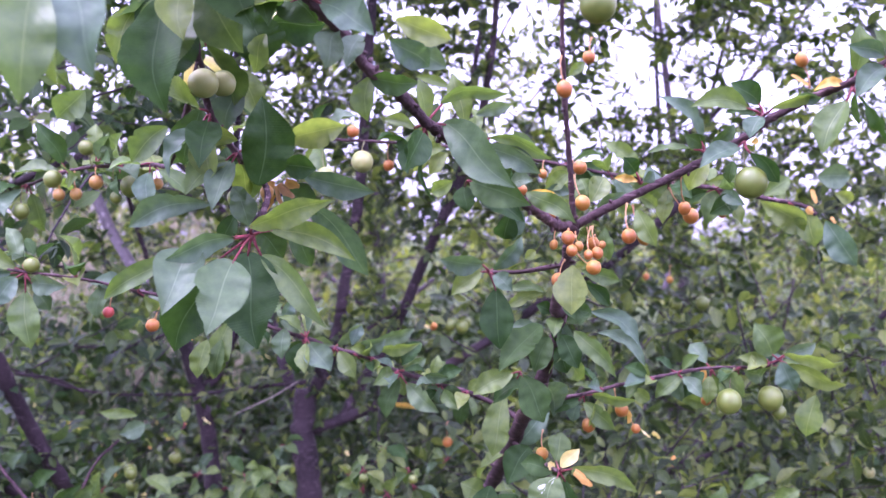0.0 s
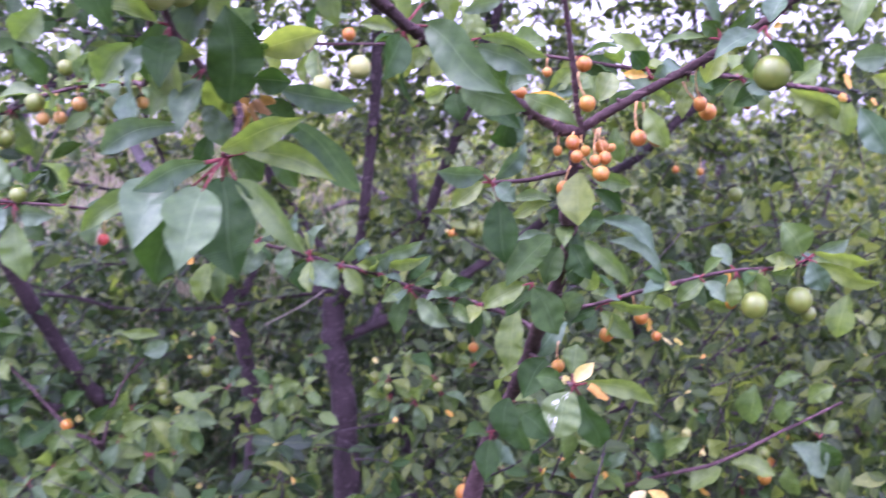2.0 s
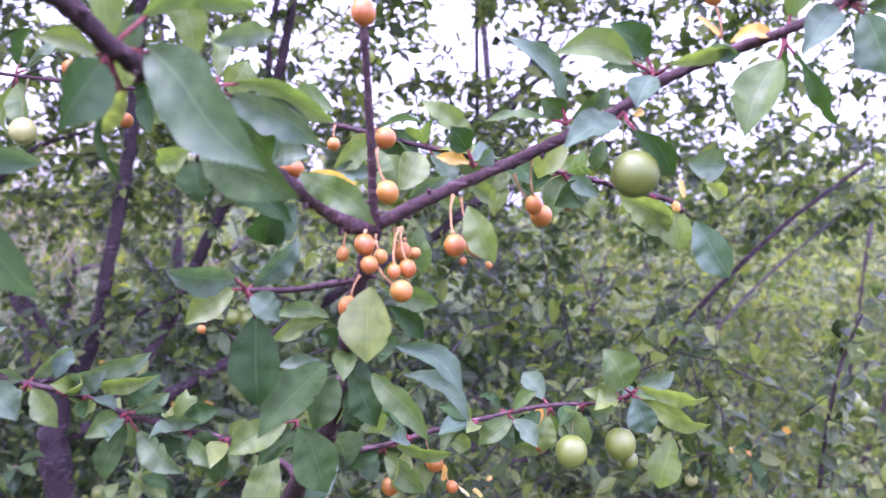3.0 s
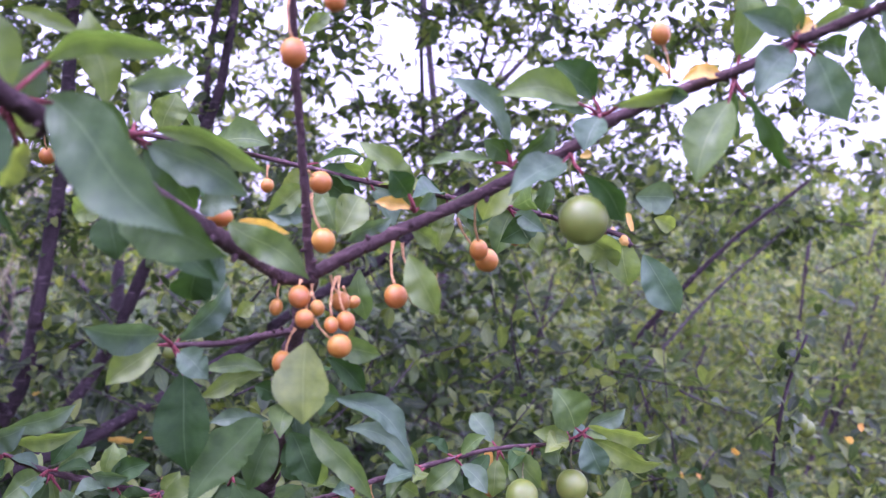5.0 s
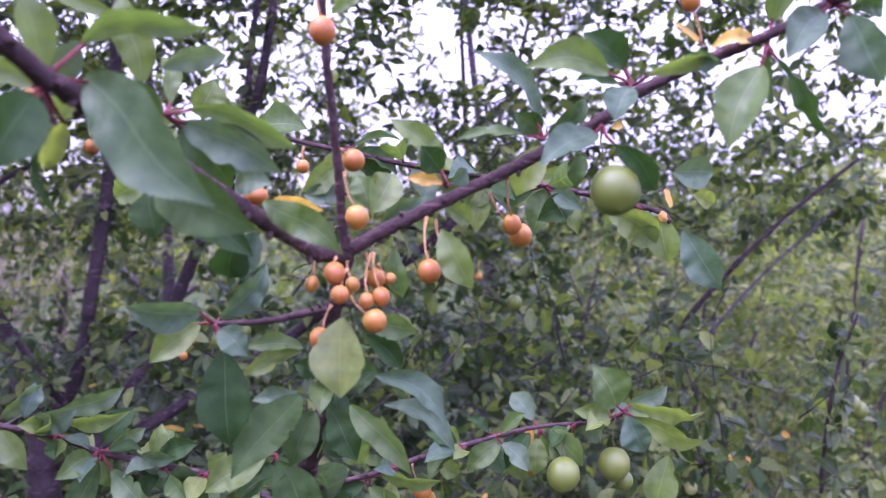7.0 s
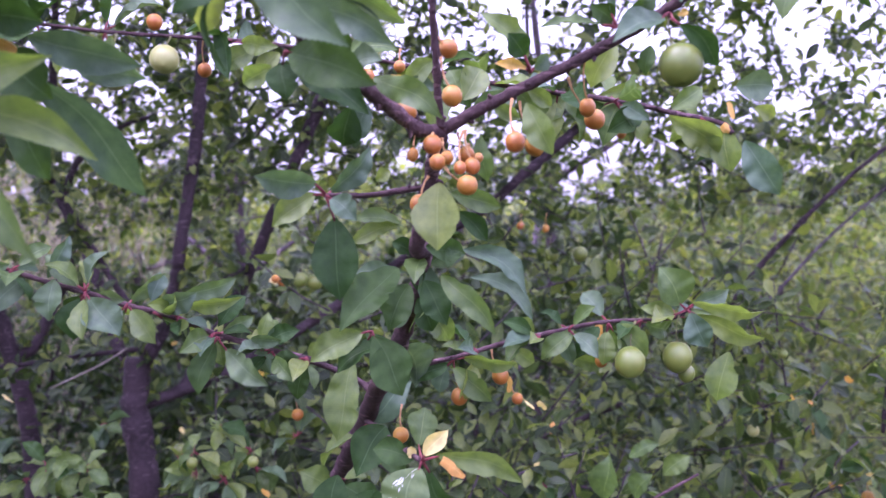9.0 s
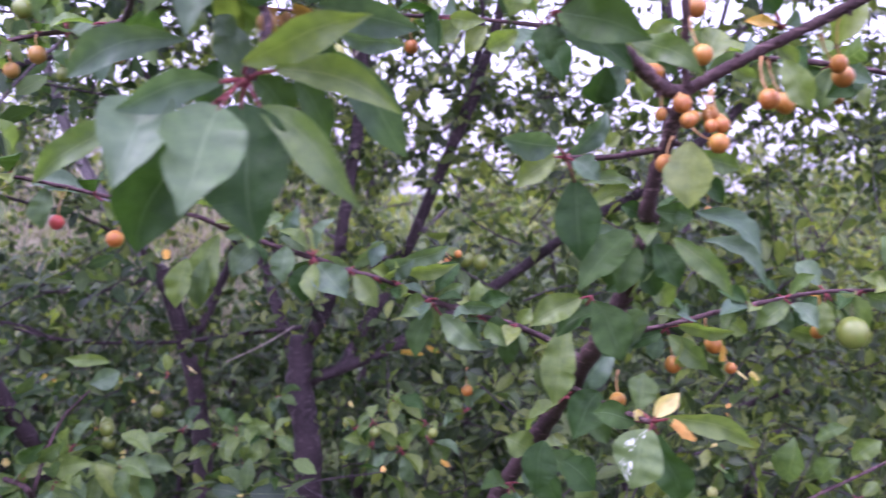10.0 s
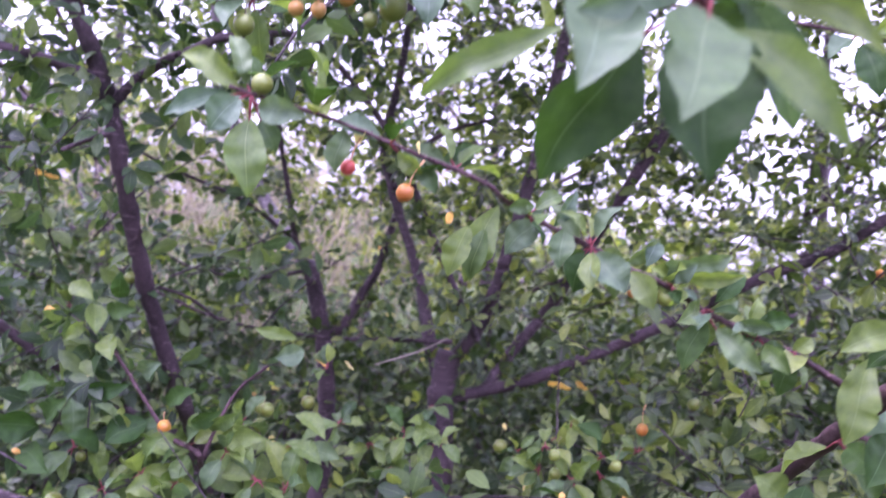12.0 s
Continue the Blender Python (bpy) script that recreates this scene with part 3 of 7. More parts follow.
limb_g = branch("branch", [(-0.556, 1.56, 0.928), (-0.625, 1.52, 1.051), (-0.694, 1.48, 1.093), (-0.793, 1.45, 1.149), (-0.889, 1.42, 1.208), (-0.959, 1.4, 1.245)], 0.0095, 0.007, lean_tree, "low slanting limb")
limb_h = branch("branch", [(-0.542, 1.56, 0.895), (-0.589, 1.55, 0.891), (-0.701, 1.53, 0.899), (-0.849, 1.5, 0.926), (-1.034, 1.48, 0.951)], 0.012, 0.008, lean_tree, "low level limb")
twig_e = branch("branch", [(-0.633, 1.14, 1.544), (-0.688, 1.14, 1.557), (-0.75, 1.14, 1.567), (-0.811, 1.14, 1.573)], 0.0065, 0.004, lean_tree, "side limb")
twig_f = branch("branch", [(-0.621, 1.155, 1.519), (-0.588, 1.155, 1.557), (-0.546, 1.155, 1.585), (-0.489, 1.155, 1.612), (-0.503, 1.39, 1.668)], 0.0058, 0.0035, lean_tree, "side limb")
twig_g = branch("branch", [(-0.62, 1.16, 1.489), (-0.649, 1.16, 1.477), (-0.674, 1.16, 1.463)], 0.004, 0.002, lean_tree, "side twig")
branch("branch", [(-0.722, 1.5, 1.291), (-0.657, 1.52, 1.278), (-0.62, 1.55, 1.25)], 0.003, 0.002, lean_tree, "side twig")
# bare sticks
branch("branch", [(0.744, 1.75, 1.22), (0.802, 1.7, 1.35), (0.855, 1.65, 1.443), (0.932, 1.6, 1.543), (1.04, 1.55, 1.647)], 0.0055, 0.003, stick_shrub, "bare leaning stem")
branch("branch", [(0.908, 1.9, 1.24), (0.978, 1.88, 1.333), (1.066, 1.86, 1.436), (1.198, 1.8, 1.579)], 0.004, 0.002, stick_shrub, "bare leaning stem", grey_bark)
stick_c = branch("branch", [(0.734, 1.2, 1.215), (0.74, 1.2, 1.299), (0.753, 1.2, 1.369), (0.778, 1.2, 1.432)], 0.0027, 0.0018, stick_shrub, "slim upright stem")
stick_d = branch("branch", [(0.225, 1.5, 1.061), (0.338, 1.5, 1.119), (0.434, 1.5, 1.161), (0.505, 1.5, 1.186)], 0.006, 0.004, stick_shrub, "low dark stem")
# fruit and scraps on the trees behind
fruit(fork_tree, (0.4065, 1.57, 1.4122), 0.0122, "green", stalk=(0.4062, 1.57, 1.4446))
fruit(fork_tree, (0.445, 1.54, 1.4158), 0.0121, "green", stalk=(0.4418, 1.54, 1.4466))
fruit(fork_tree, (0.3552, 1.57, 1.459), 0.0061, "orange", stalk=(0.3589, 1.57, 1.4806))
fruit(fork_tree, (0.3915, 1.55, 1.4553), 0.0060, "orange", stalk=(0.3931, 1.55, 1.4796))
fruit(fork_tree, (0.0156, 1.4, 1.3895), 0.0106, "green", stalk=(0.0199, 1.4, 1.4115))
fruit(fork_tree, (0.0349, 1.4, 1.3862), 0.0106, "green", stalk=(0.0356, 1.4, 1.4099))
fruit(fork_tree, (-0.008, 1.4, 1.3867), 0.0062, "orange", stalk=(-0.0108, 1.4, 1.4042))
withered(fork_tree, (-0.0256, 1.4, 1.3918), (-0.015, 1.4, 1.3848), 0.0088, "pale")
fruit(lean_tree, (-0.4326, 1.464, 1.1609), 0.0098, "green", stalk=(-0.4321, 1.464, 1.1874))
fruit(lean_tree, (-0.4818, 1.4, 1.1584), 0.0098, "green", stalk=(-0.4922, 1.4, 1.1803))
fruit(lean_tree, (-0.4754, 1.39, 1.1364), 0.0095, "green", stalk=(-0.484, 1.39, 1.1638))
withered(lean_tree, (-0.4258, 1.45, 1.2297), (-0.4095, 1.45, 1.2193), 0.0131, "dry")
withered(lean_tree, (-0.3847, 1.45, 1.2313), (-0.3699, 1.45, 1.2199), 0.0114, "pale")
withered(lean_tree, (-0.4613, 1.4, 1.1209), (-0.4544, 1.4, 1.1063), 0.0113, "pale")
withered(lean_tree, (-0.7523, 1.3, 1.2627), (-0.7359, 1.3, 1.2571), 0.0113, "yellow")
withered(lean_tree, (-0.6297, 1.4, 1.1062), (-0.6191, 1.4, 1.1024), 0.0118, "pale")
withered(fork_tree, (-0.0897, 1.72, 1.2003), (-0.0511, 1.72, 1.1969), 0.0175, "yellow")
withered(fork_tree, (-0.0438, 1.72, 1.2125), (-0.0233, 1.72, 1.2013), 0.0136, "dry")
fruit(fork_tree, (-0.1507, 1.45, 1.1474), 0.0097, "green", stalk=(-0.1501, 1.45, 1.1713))
fruit(fork_tree, (-0.0683, 1.4, 1.1413), 0.0085, "green", stalk=(-0.0702, 1.4, 1.1652))
withered(fork_tree, (-0.1512, 1.45, 1.1791), (-0.1461, 1.45, 1.1704), 0.0080, "pale")
fruit(fork_tree, (0.1576, 1.75, 1.2002), 0.0111, "green", stalk=(0.1559, 1.75, 1.2251))
fruit(fork_tree, (0.1864, 1.75, 1.1962), 0.0111, "green", stalk=(0.1859, 1.75, 1.2252))
fruit(fork_tree, (0.022, 1.6, 1.3739), 0.0089, "green", stalk=(0.0206, 1.6, 1.3956))
fruit(fork_tree, (0.0452, 1.6, 1.373), 0.0089, "green", stalk=(0.0438, 1.6, 1.3947))
fruit(lean_tree, (-0.4426, 1.3, 1.18), 0.0090, "green", stalk=(-0.4484, 1.3, 1.2029))
fruit(stick_shrub, (0.8209, 1.25, 1.302), 0.0114, "green", stalk=(0.8217, 1.25, 1.3207))
fruit(stick_shrub, (0.7702, 1.2, 1.3226), 0.0124, "green", stalk=(0.7696, 1.2, 1.3399))
withered(stick_shrub, (0.5586, 1.3, 1.5577), (0.5652, 1.3, 1.5492), 0.0103, "dry")
withered(stick_shrub, (0.6937, 1.3, 1.2336), (0.7009, 1.3, 1.2242), 0.0113, "dry")
withered(stick_shrub, (0.9442, 1.3, 1.2916), (0.9522, 1.3, 1.2818), 0.0125, "dry")
withered(stick_shrub, (0.7478, 1.3, 1.2657), (0.7551, 1.3, 1.2562), 0.0115, "dry")
withered(stick_shrub, (0.9264, 1.3, 1.2747), (0.9344, 1.3, 1.2648), 0.0124, "dry")


def sky_gap(p, rng):
    """Thins foliage in the camera's directions where sky or dry stalks show."""
    around = math.degrees(math.atan2(p[0] - 0.05, p[1] - 0.2))
    height = math.degrees(math.atan2(p[2] - 1.53, p[1] - 0.2))
    hole = 0.95 * math.exp(-((around - 17) / 6.5) ** 2 - ((height - 9.5) / 3.8) ** 2) + 1.25 * math.exp(-((around - 28.5) / 3.6) ** 2 - ((height - 9) / 4) ** 2)
    hole += 0.75 * math.exp(-((around - 7.5) / 5.5) ** 2 - ((height - 10.5) / 4) ** 2) + 0.3 * math.exp(-((around + 30) / 6) ** 2 - ((height - 12) / 4) ** 2) + 0.65 * math.exp(-((around + 6) / 5) ** 2 - ((height - 12) / 5) ** 2)
    hole += 0.5 * math.exp(-((around - 16) / 4) ** 2 - ((height - 6.5) / 2.2) ** 2)
    if p[1] < 3.6:
        hole += 0.55 * math.exp(-((around + 16) / 6) ** 2 - ((height - 7.5) / 2.6) ** 2)
    return rng.random() > 0.72 * hole


def clumps(p, rng):
    """Foliage comes in clumps with gaps between."""
    return noise.noise(Vector((p[0] * 5, p[1] * 4, p[2] * 6))) > (0.18 if p[2] < 1.2 else 0.0) + 0.2 * (rng.random() - 0.5)


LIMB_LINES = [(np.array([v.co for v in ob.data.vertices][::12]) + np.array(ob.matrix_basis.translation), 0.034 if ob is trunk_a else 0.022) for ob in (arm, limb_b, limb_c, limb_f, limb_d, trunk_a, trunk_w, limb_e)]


def clear_view_of_limbs(p, rng):
    """Thins leaves that hide the thick limbs from two camera spots."""
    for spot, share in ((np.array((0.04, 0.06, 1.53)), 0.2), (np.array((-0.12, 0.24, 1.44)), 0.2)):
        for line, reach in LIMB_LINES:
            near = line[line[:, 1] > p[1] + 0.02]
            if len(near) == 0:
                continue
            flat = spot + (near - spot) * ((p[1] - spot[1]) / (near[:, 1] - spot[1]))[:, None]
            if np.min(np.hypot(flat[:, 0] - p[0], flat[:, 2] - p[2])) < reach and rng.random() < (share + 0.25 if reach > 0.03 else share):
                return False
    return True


def leafy(tree, seed, regions, main="many", thick=0.0016, singles=300):
    rng = np.random.default_rng(seed)
    lines, frames = [], []
    for box, count, size, reach, keep in regions:
        a, b = sprays(rng, box, count, size, reach, keep=keep)
        lines += a
        frames += b
    frames = [f for f in frames if clear_view_of_limbs(f[0], rng)]
    frames.sort(key=lambda f: f[0][1] + 0.3 * abs(f[0][0]) + (9 if f[0][2] > 1.9 else 0))
    twig_mesh(lines, tree, thick)
    single_leaves(frames[:singles], tree, main)
    if len(frames) > singles:
        small_leaves("foliage", frames[singles:], tree, LEAF[main], "small toothed green plum leaves")
    spots = [f for f in frames if f[0][2] < 1.5]
    spots = spots[:max(60, len(spots) // 4)]
    for k in range(min(54, len(spots))):
        p = spots[int(rng.integers(len(spots)))][0]
        if k % 3 or p[1] < 1.2:
            withered(tree, tuple(p), tuple(p + rng.normal(size=3) * 0.007 + np.array((0, 0, -0.006))), 0.009, ("dry", "pale")[k % 2])
        else:
            fruit(tree, tuple(p + np.array((0, 0, -0.03))), rng.uniform(0.006, 0.009), ("green", "green", "pale", "orange")[k // 3 % 4], tuple(p))


def spur_leaves(tree, limbs, seed, gap=0.05, size=0.027, main="many"):
    """Rosettes of small leaves on short spurs along the limbs."""
    rng = np.random.default_rng(seed)
    frames = []
    for limb in limbs:
        line = np.array([v.co for v in limb.data.vertices][::12]) + np.array(limb.matrix_basis.translation)
        line = line[: max(4, len(line) * 9 // 10)]
        for p in line:
            if p[2] < 0.7 or rng.random() > 0.024 / gap:
                continue
            spur = rng.normal(size=3) + np.array((0, -0.5, 0.3))
            spur /= np.linalg.norm(spur)
            one = np.cross(spur, (0.37, 0.21, 0.9))
            one /= np.linalg.norm(one)
            two = np.cross(spur, one)
            spot = p + spur * rng.uniform(0.008, 0.022)
            count, first = int(rng.integers(4, 8)), rng.uniform(0, 6.28)
            for k in range(count):
                a = first + 6.28 * k / count + rng.normal() * 0.3
                out = one * math.cos(a) + two * math.sin(a) + spur * rng.uniform(0, 1.0) + np.array((0, 0, -0.1))
                out /= np.linalg.norm(out)
                up = spur * 0.7 + np.array((0, -0.1, 0.6)) + rng.normal(size=3) * 0.3
                up = up - out * (up @ out)
                up /= np.linalg.norm(up) + 1e-9
                frames.append((spot + out * 0.003, out, np.cross(up, out), up, size * rng.uniform(0.5, 1.2)))
    small_leaves("spur_leaves", frames, tree, LEAF[main], "small green leaves in rosettes along the limbs")


def front_gap(p, rng):
    """Thins low growth in the directions where the camera sees the trunks."""
    way = (p[0] + 0.05) / (p[1] - 0.2)
    return (not (-0.34 < way < -0.02) or rng.random() < 0.3) and clumps(p, rng)


leafy(fork_tree, 11, [
    (((-0.35, 0.75), (1.05, 1.55), (0.72, 1.16)), 270, 0.034, 0.16, front_gap),
    (((-0.3, 1.1), (1.55, 2.3), (0.55, 1.36)), 330, 0.035, 0.2, front_gap),
    (((-0.15, 0.4), (1.12, 1.45), (0.95, 1.2)), 50, 0.028, 0.13, None),
    (((0.05, 0.7), (1.3, 1.65), (1.15, 1.45)), 60, 0.027, 0.13, None),
    (((-0.6, 1.5), (1.7, 2.9), (1.45, 2.6)), 960, 0.032, 0.22, sky_gap),
    (((0.1, 1.5), (1.6, 2.6), (1.5, 2.0)), 120, 0.028, 0.2, sky_gap),
    # next two boxes: unseen foliage overhead, added to shade the low growth
    (((-1.4, 0.8), (0.9, 1.75), (2.1, 2.7)), 340, 0.05, 0.26, None),
    (((-1.6, 1.4), (1.0, 2.8), (2.65, 3.3)), 820, 0.06, 0.3, None)])
leafy(grey_tree, 12, [
    (((-1.5, -0.3), (2.1, 2.8), (0.5, 1.35)), 190, 0.033, 0.2, clumps),
    (((-1.9, -0.3), (2.5, 3.3), (1.4, 2.6)), 420, 0.034, 0.22, sky_gap)])
leafy(lean_tree, 13, [
    (((-0.52, -0.2), (0.95, 1.15), (0.98, 1.10)), 14, 0.036, 0.14, None),
    (((-0.95, -0.2), (1.05, 1.5), (0.75, 1.14)), 120, 0.036, 0.17, front_gap),
    (((-1.2, -0.55), (1.2, 1.8), (1.1, 1.75)), 200, 0.034, 0.18, clumps),
    (((-1.35, -0.75), (1.7, 2.2), (0.95, 1.4)), 60, 0.033, 0.18, clumps),
    (((-0.85, -0.3), (0.95, 1.4), (1.58, 1.95)), 60, 0.029, 0.17, sky_gap),
    (((-1.0, -0.35), (1.3, 1.9), (1.72, 2.15)), 65, 0.030, 0.18, None)], "cool")
leafy(stick_shrub, 14, [
    (((0.4, 1.3), (1.2, 1.9), (0.7, 1.28)), 300, 0.032, 0.16, clumps)])


spur_leaves(fork_tree, (limb_b, limb_c, limb_d, limb_k, limb_m, limb_n, limb_f, twig_a, twig_b, twig_c, trunk_a), 41, 0.065)
spur_leaves(grey_tree, (trunk_w, arm_b, arm_c, arm_d, arm_e), 42)
spur_leaves(lean_tree, (limb_e, limb_g, limb_h, twig_e, twig_f, twig_g), 43, 0.11, main="cool")
spur_leaves(stick_shrub, (stick_c, stick_d), 44, 0.04)


# ---- thicket behind ----
def shrub(seed, x, y, wide, deep, tall, leaf_size, twigs, label, look_):
    rng = np.random.default_rng(seed)
    base = thing("shrub", (x, y, ground_height(x, y) - 0.03), label, "shrub", "shrubs behind the plum trees")
    for k in range(5):
        a = rng.uniform(-0.5, 0.5, 2) * (wide, deep) * 0.8
        top = (x + a[0] * 1.3, y + a[1], tall * rng.uniform(0.7, 1.0))
        branch("stem", [(x + a[0] * 0.3, y + a[1] * 0.3, -0.03), (x + a[0] * 0.8, y + a[1] * 0.7, tall * 0.45), top], 0.014, 0.004, base, "", dark_bark)

    def rounded(p, r):
        q = ((p[0] - x) / (wide * 0.62)) ** 2 + ((p[1] - y) / (deep * 0.7)) ** 2
        return p[2] < tall * (1 - 0.35 * q + 0.12 * noise.noise(Vector((p[0] * 2, p[1] * 2, seed))))
    lines, frames = sprays(rng, ((x - wide / 2, x + wide / 2), (y - deep / 2, y + deep / 2), (0.1, tall)), twigs, leaf_size, 0.24, 0.5, keep=rounded)
    twig_mesh(lines, base, 0.0022)
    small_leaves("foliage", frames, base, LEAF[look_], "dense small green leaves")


for i, (sx, sy, sw, sd, sh) in enumerate([
        (1.6, 3.3, 1.2, 0.9, 1.58), (2.6, 3.9, 1.4, 1.0, 1.60), (0.7, 2.9, 1.1, 0.9, 1.42), (-0.2, 3.2, 1.1, 0.9, 1.30),
        (-1.1, 3.2, 1.1, 0.9, 1.26), (-2.0, 3.2, 1.2, 0.9, 1.32), (3.8, 4.3, 1.6, 1.2, 1.62)]):
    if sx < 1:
        # these shrubs get the leaf colour with shade painted in
        shrub(100 + i, sx, sy, sw, sd, sh, 0.045, 480, "dense shrub with shade painted into its dark green leaves", "shade")
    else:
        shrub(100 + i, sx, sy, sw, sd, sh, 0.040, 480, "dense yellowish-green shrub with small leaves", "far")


# ---- dry grass beyond the trees ----
dry_grass = thing("dry_grass", (-1.5, 4.0, 0), "tall pale dry stalks behind the plum trees", "grass", kind="stuff")
grass_rng = np.random.default_rng(77)
gv2, gf2 = [], []
for k in range(190):
    gx, gy = -1.55 + grass_rng.normal() * 0.45, grass_rng.uniform(3.6, 4.7)
    top = grass_rng.uniform(1.5, 2.5)
    lean = grass_rng.normal(size=2) * 0.42
    stalk_line = np.array([(gx, gy, 0), (gx + lean[0] * 0.3, gy + lean[1] * 0.3, top * 0.5), (gx + lean[0], gy + lean[1], top)])
    lines_ = [(stalk_line, [0.0028, 0.0024, 0.001])]
    for q in range(5):
        foot = stalk_line[1] + (stalk_line[2] - stalk_line[1]) * grass_rng.uniform(0.1, 0.95)
        tip = foot + np.array((grass_rng.normal() * 0.09, grass_rng.normal() * 0.06, grass_rng.uniform(0.05, 0.2)))
        lines_.append((np.array([foot, (foot + tip) / 2 + grass_rng.normal(size=3) * 0.008, tip]), [0.0018, 0.0016, 0.0012]))
    for line_, thick_ in lines_:
        v2, f2 = tube_data(line_, thick_, 3)
        gf2 += [tuple(j + len(gv2) for j in f) for f in f2]
        gv2 += v2
mesh_part("stalks", gv2, gf2, [straw], dry_grass)


# ---- far trees ----
def far_tree(seed, x, y, tall, wide, leaf_size=0.13, twigs=420, label="distant leafy green tree"):
    rng = np.random.default_rng(seed)
    base = thing("tree", (x, y, -0.1), label, "tree", "trees in the distance")
    branch("trunk", [(x, y, -0.1), (x + 0.1, y, tall * 0.4), (x - 0.05, y, tall * 0.85)], wide * 0.018, 0.012, base, "", dark_bark)
    for k in range(6):
        a = rng.uniform(0, 6.28)
        z = tall * rng.uniform(0.3, 0.6)
        branch("limb", [(x, y, z), (x + math.cos(a) * wide * 0.25, y + math.sin(a) * wide * 0.25, z + tall * 0.12), (x + math.cos(a) * wide * 0.45, y + math.sin(a) * wide * 0.45, z + tall * 0.3)], wide * 0.007, 0.006, base, "", dark_bark)

    def crown(p, r):
        q = ((p[0] - x) / (wide * 0.5)) ** 2 + ((p[1] - y) / (wide * 0.5)) ** 2 + ((p[2] - tall * 0.55) / (tall * 0.5)) ** 2
        return q < 1 + 0.5 * noise.noise(Vector((p[0], p[1], p[2] + seed))) and r.random() < 0.75 and (p[1] > 6 or sky_gap(p, r))
    lines, frames = sprays(rng, ((x - wide / 2, x + wide / 2), (y - wide / 2, y + wide / 2), (0.1 + tall * 0.3, tall)), twigs, leaf_size, leaf_size * 4.6, 0.4, keep=crown)
    twig_mesh(lines, base, 0.006)
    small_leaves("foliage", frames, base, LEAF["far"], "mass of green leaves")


for i, (tx_, ty_, th_, tw_) in enumerate([(4.6, 9.0, 2.0, 3.4), (8.0, 10.0, 2.4, 4.0), (1.5, 10.0, 1.9, 3.6), (-2.0, 9.5, 1.9, 3.6), (-5.5, 10.0, 2.4, 4.0), (5.2, 6.2, 1.75, 2.6)]):
    far_tree(200 + i, tx_, ty_, th_, tw_)

for i, (tx_, ty_, th_, tw_) in enumerate([(-2.4, 4.4, 3.3, 2.4), (-0.5, 4.8, 3.2, 2.4), (1.1, 4.6, 3.3, 2.4)]):
    far_tree(300 + i, tx_, ty_, th_, tw_, 0.048, 430, "tall thin-leaved tree against the bright sky")

# ---- the near plum tree ----
wood = bark
plum = thing("plum_tree", (-0.13, 1.25, -0.05), "plum tree with purple-brown limbs, orange and green fruit", "tree", "plum trees")
# the near plum tree: stem, limbs and twigs
stem = branch("branch", [(0.1105, 0.665, 1.5327), (0.1069, 0.69, 1.506), (0.1038, 0.715, 1.4718), (0.1096, 0.73, 1.4673), (0.1054, 0.747, 1.4388), (0.0971, 0.77, 1.4038), (0.0871, 0.8, 1.3724), (0.0777, 0.875, 1.3228), (0.0626, 0.95, 1.2651), (0.0372, 1.03, 1.1924)], 0.0034, 0.0074, plum, "dark reddish-brown upper stem with leaf spurs")
branch("branch", [(0.0393, 1.024, 1.1983), (0.01, 1.09, 1.08), (-0.05, 1.16, 0.75), (-0.11, 1.23, 0.35), (-0.13, 1.25, -0.05)], 0.0074, 0.02, plum, "dark reddish-brown lower stem")
limb_r = branch("branch", [(0.1103, 0.663, 1.5334), (0.1269, 0.66, 1.5428), (0.1446, 0.655, 1.5522), (0.18, 0.645, 1.5704), (0.213, 0.63, 1.5894), (0.228, 0.618, 1.6021), (0.249, 0.6, 1.6133), (0.2661, 0.583, 1.6209), (0.2791, 0.565, 1.6294), (0.2864, 0.53, 1.635), (0.2866, 0.49, 1.639), (0.2788, 0.45, 1.6352)], 0.0031, 0.0015, plum, "bare-barked purple-brown limb rising with knobbly spurs")
limb_l = branch("branch", [(0.1104, 0.664, 1.5318), (0.0972, 0.655, 1.5337), (0.0836, 0.645, 1.5422), (0.0699, 0.632, 1.5503), (0.0498, 0.61, 1.5636), (0.0346, 0.59, 1.574), (0.0219, 0.57, 1.5842), (0.0122, 0.555, 1.5896), (-0.0053, 0.533, 1.6053), (-0.0197, 0.522, 1.6148), (-0.0326, 0.505, 1.6323), (-0.046, 0.49, 1.6441), (-0.0639, 0.475, 1.6629), (-0.0898, 0.47, 1.6772)], 0.0036, 0.0029, plum, "purple-brown limb leaning with leaf spurs")
shoot = branch("branch", [(0.1099, 0.66, 1.5351), (0.1078, 0.657, 1.5494), (0.1058, 0.65, 1.5662), (0.1021, 0.64, 1.5937), (0.0986, 0.63, 1.6171), (0.0964, 0.62, 1.6368), (0.0943, 0.61, 1.6573), (0.093, 0.6, 1.6763)], 0.0021, 0.0012, plum, "thin upright shoot")
twig_t = branch("branch", [(0.1069, 0.69, 1.5055), (0.0912, 0.688, 1.5032), (0.076, 0.684, 1.5007), (0.0521, 0.68, 1.5)], 0.0018, 0.0014, plum, "short side twig")
twig_r = branch("branch", [(0.093, 0.793, 1.3805), (0.108, 0.79, 1.3878), (0.1363, 0.79, 1.3935), (0.1764, 0.795, 1.4031), (0.2423, 0.803, 1.4144), (0.292, 0.805, 1.4162), (0.3065, 0.803, 1.4235)], 0.002, 0.001, plum, "slender reddish fruiting twig")
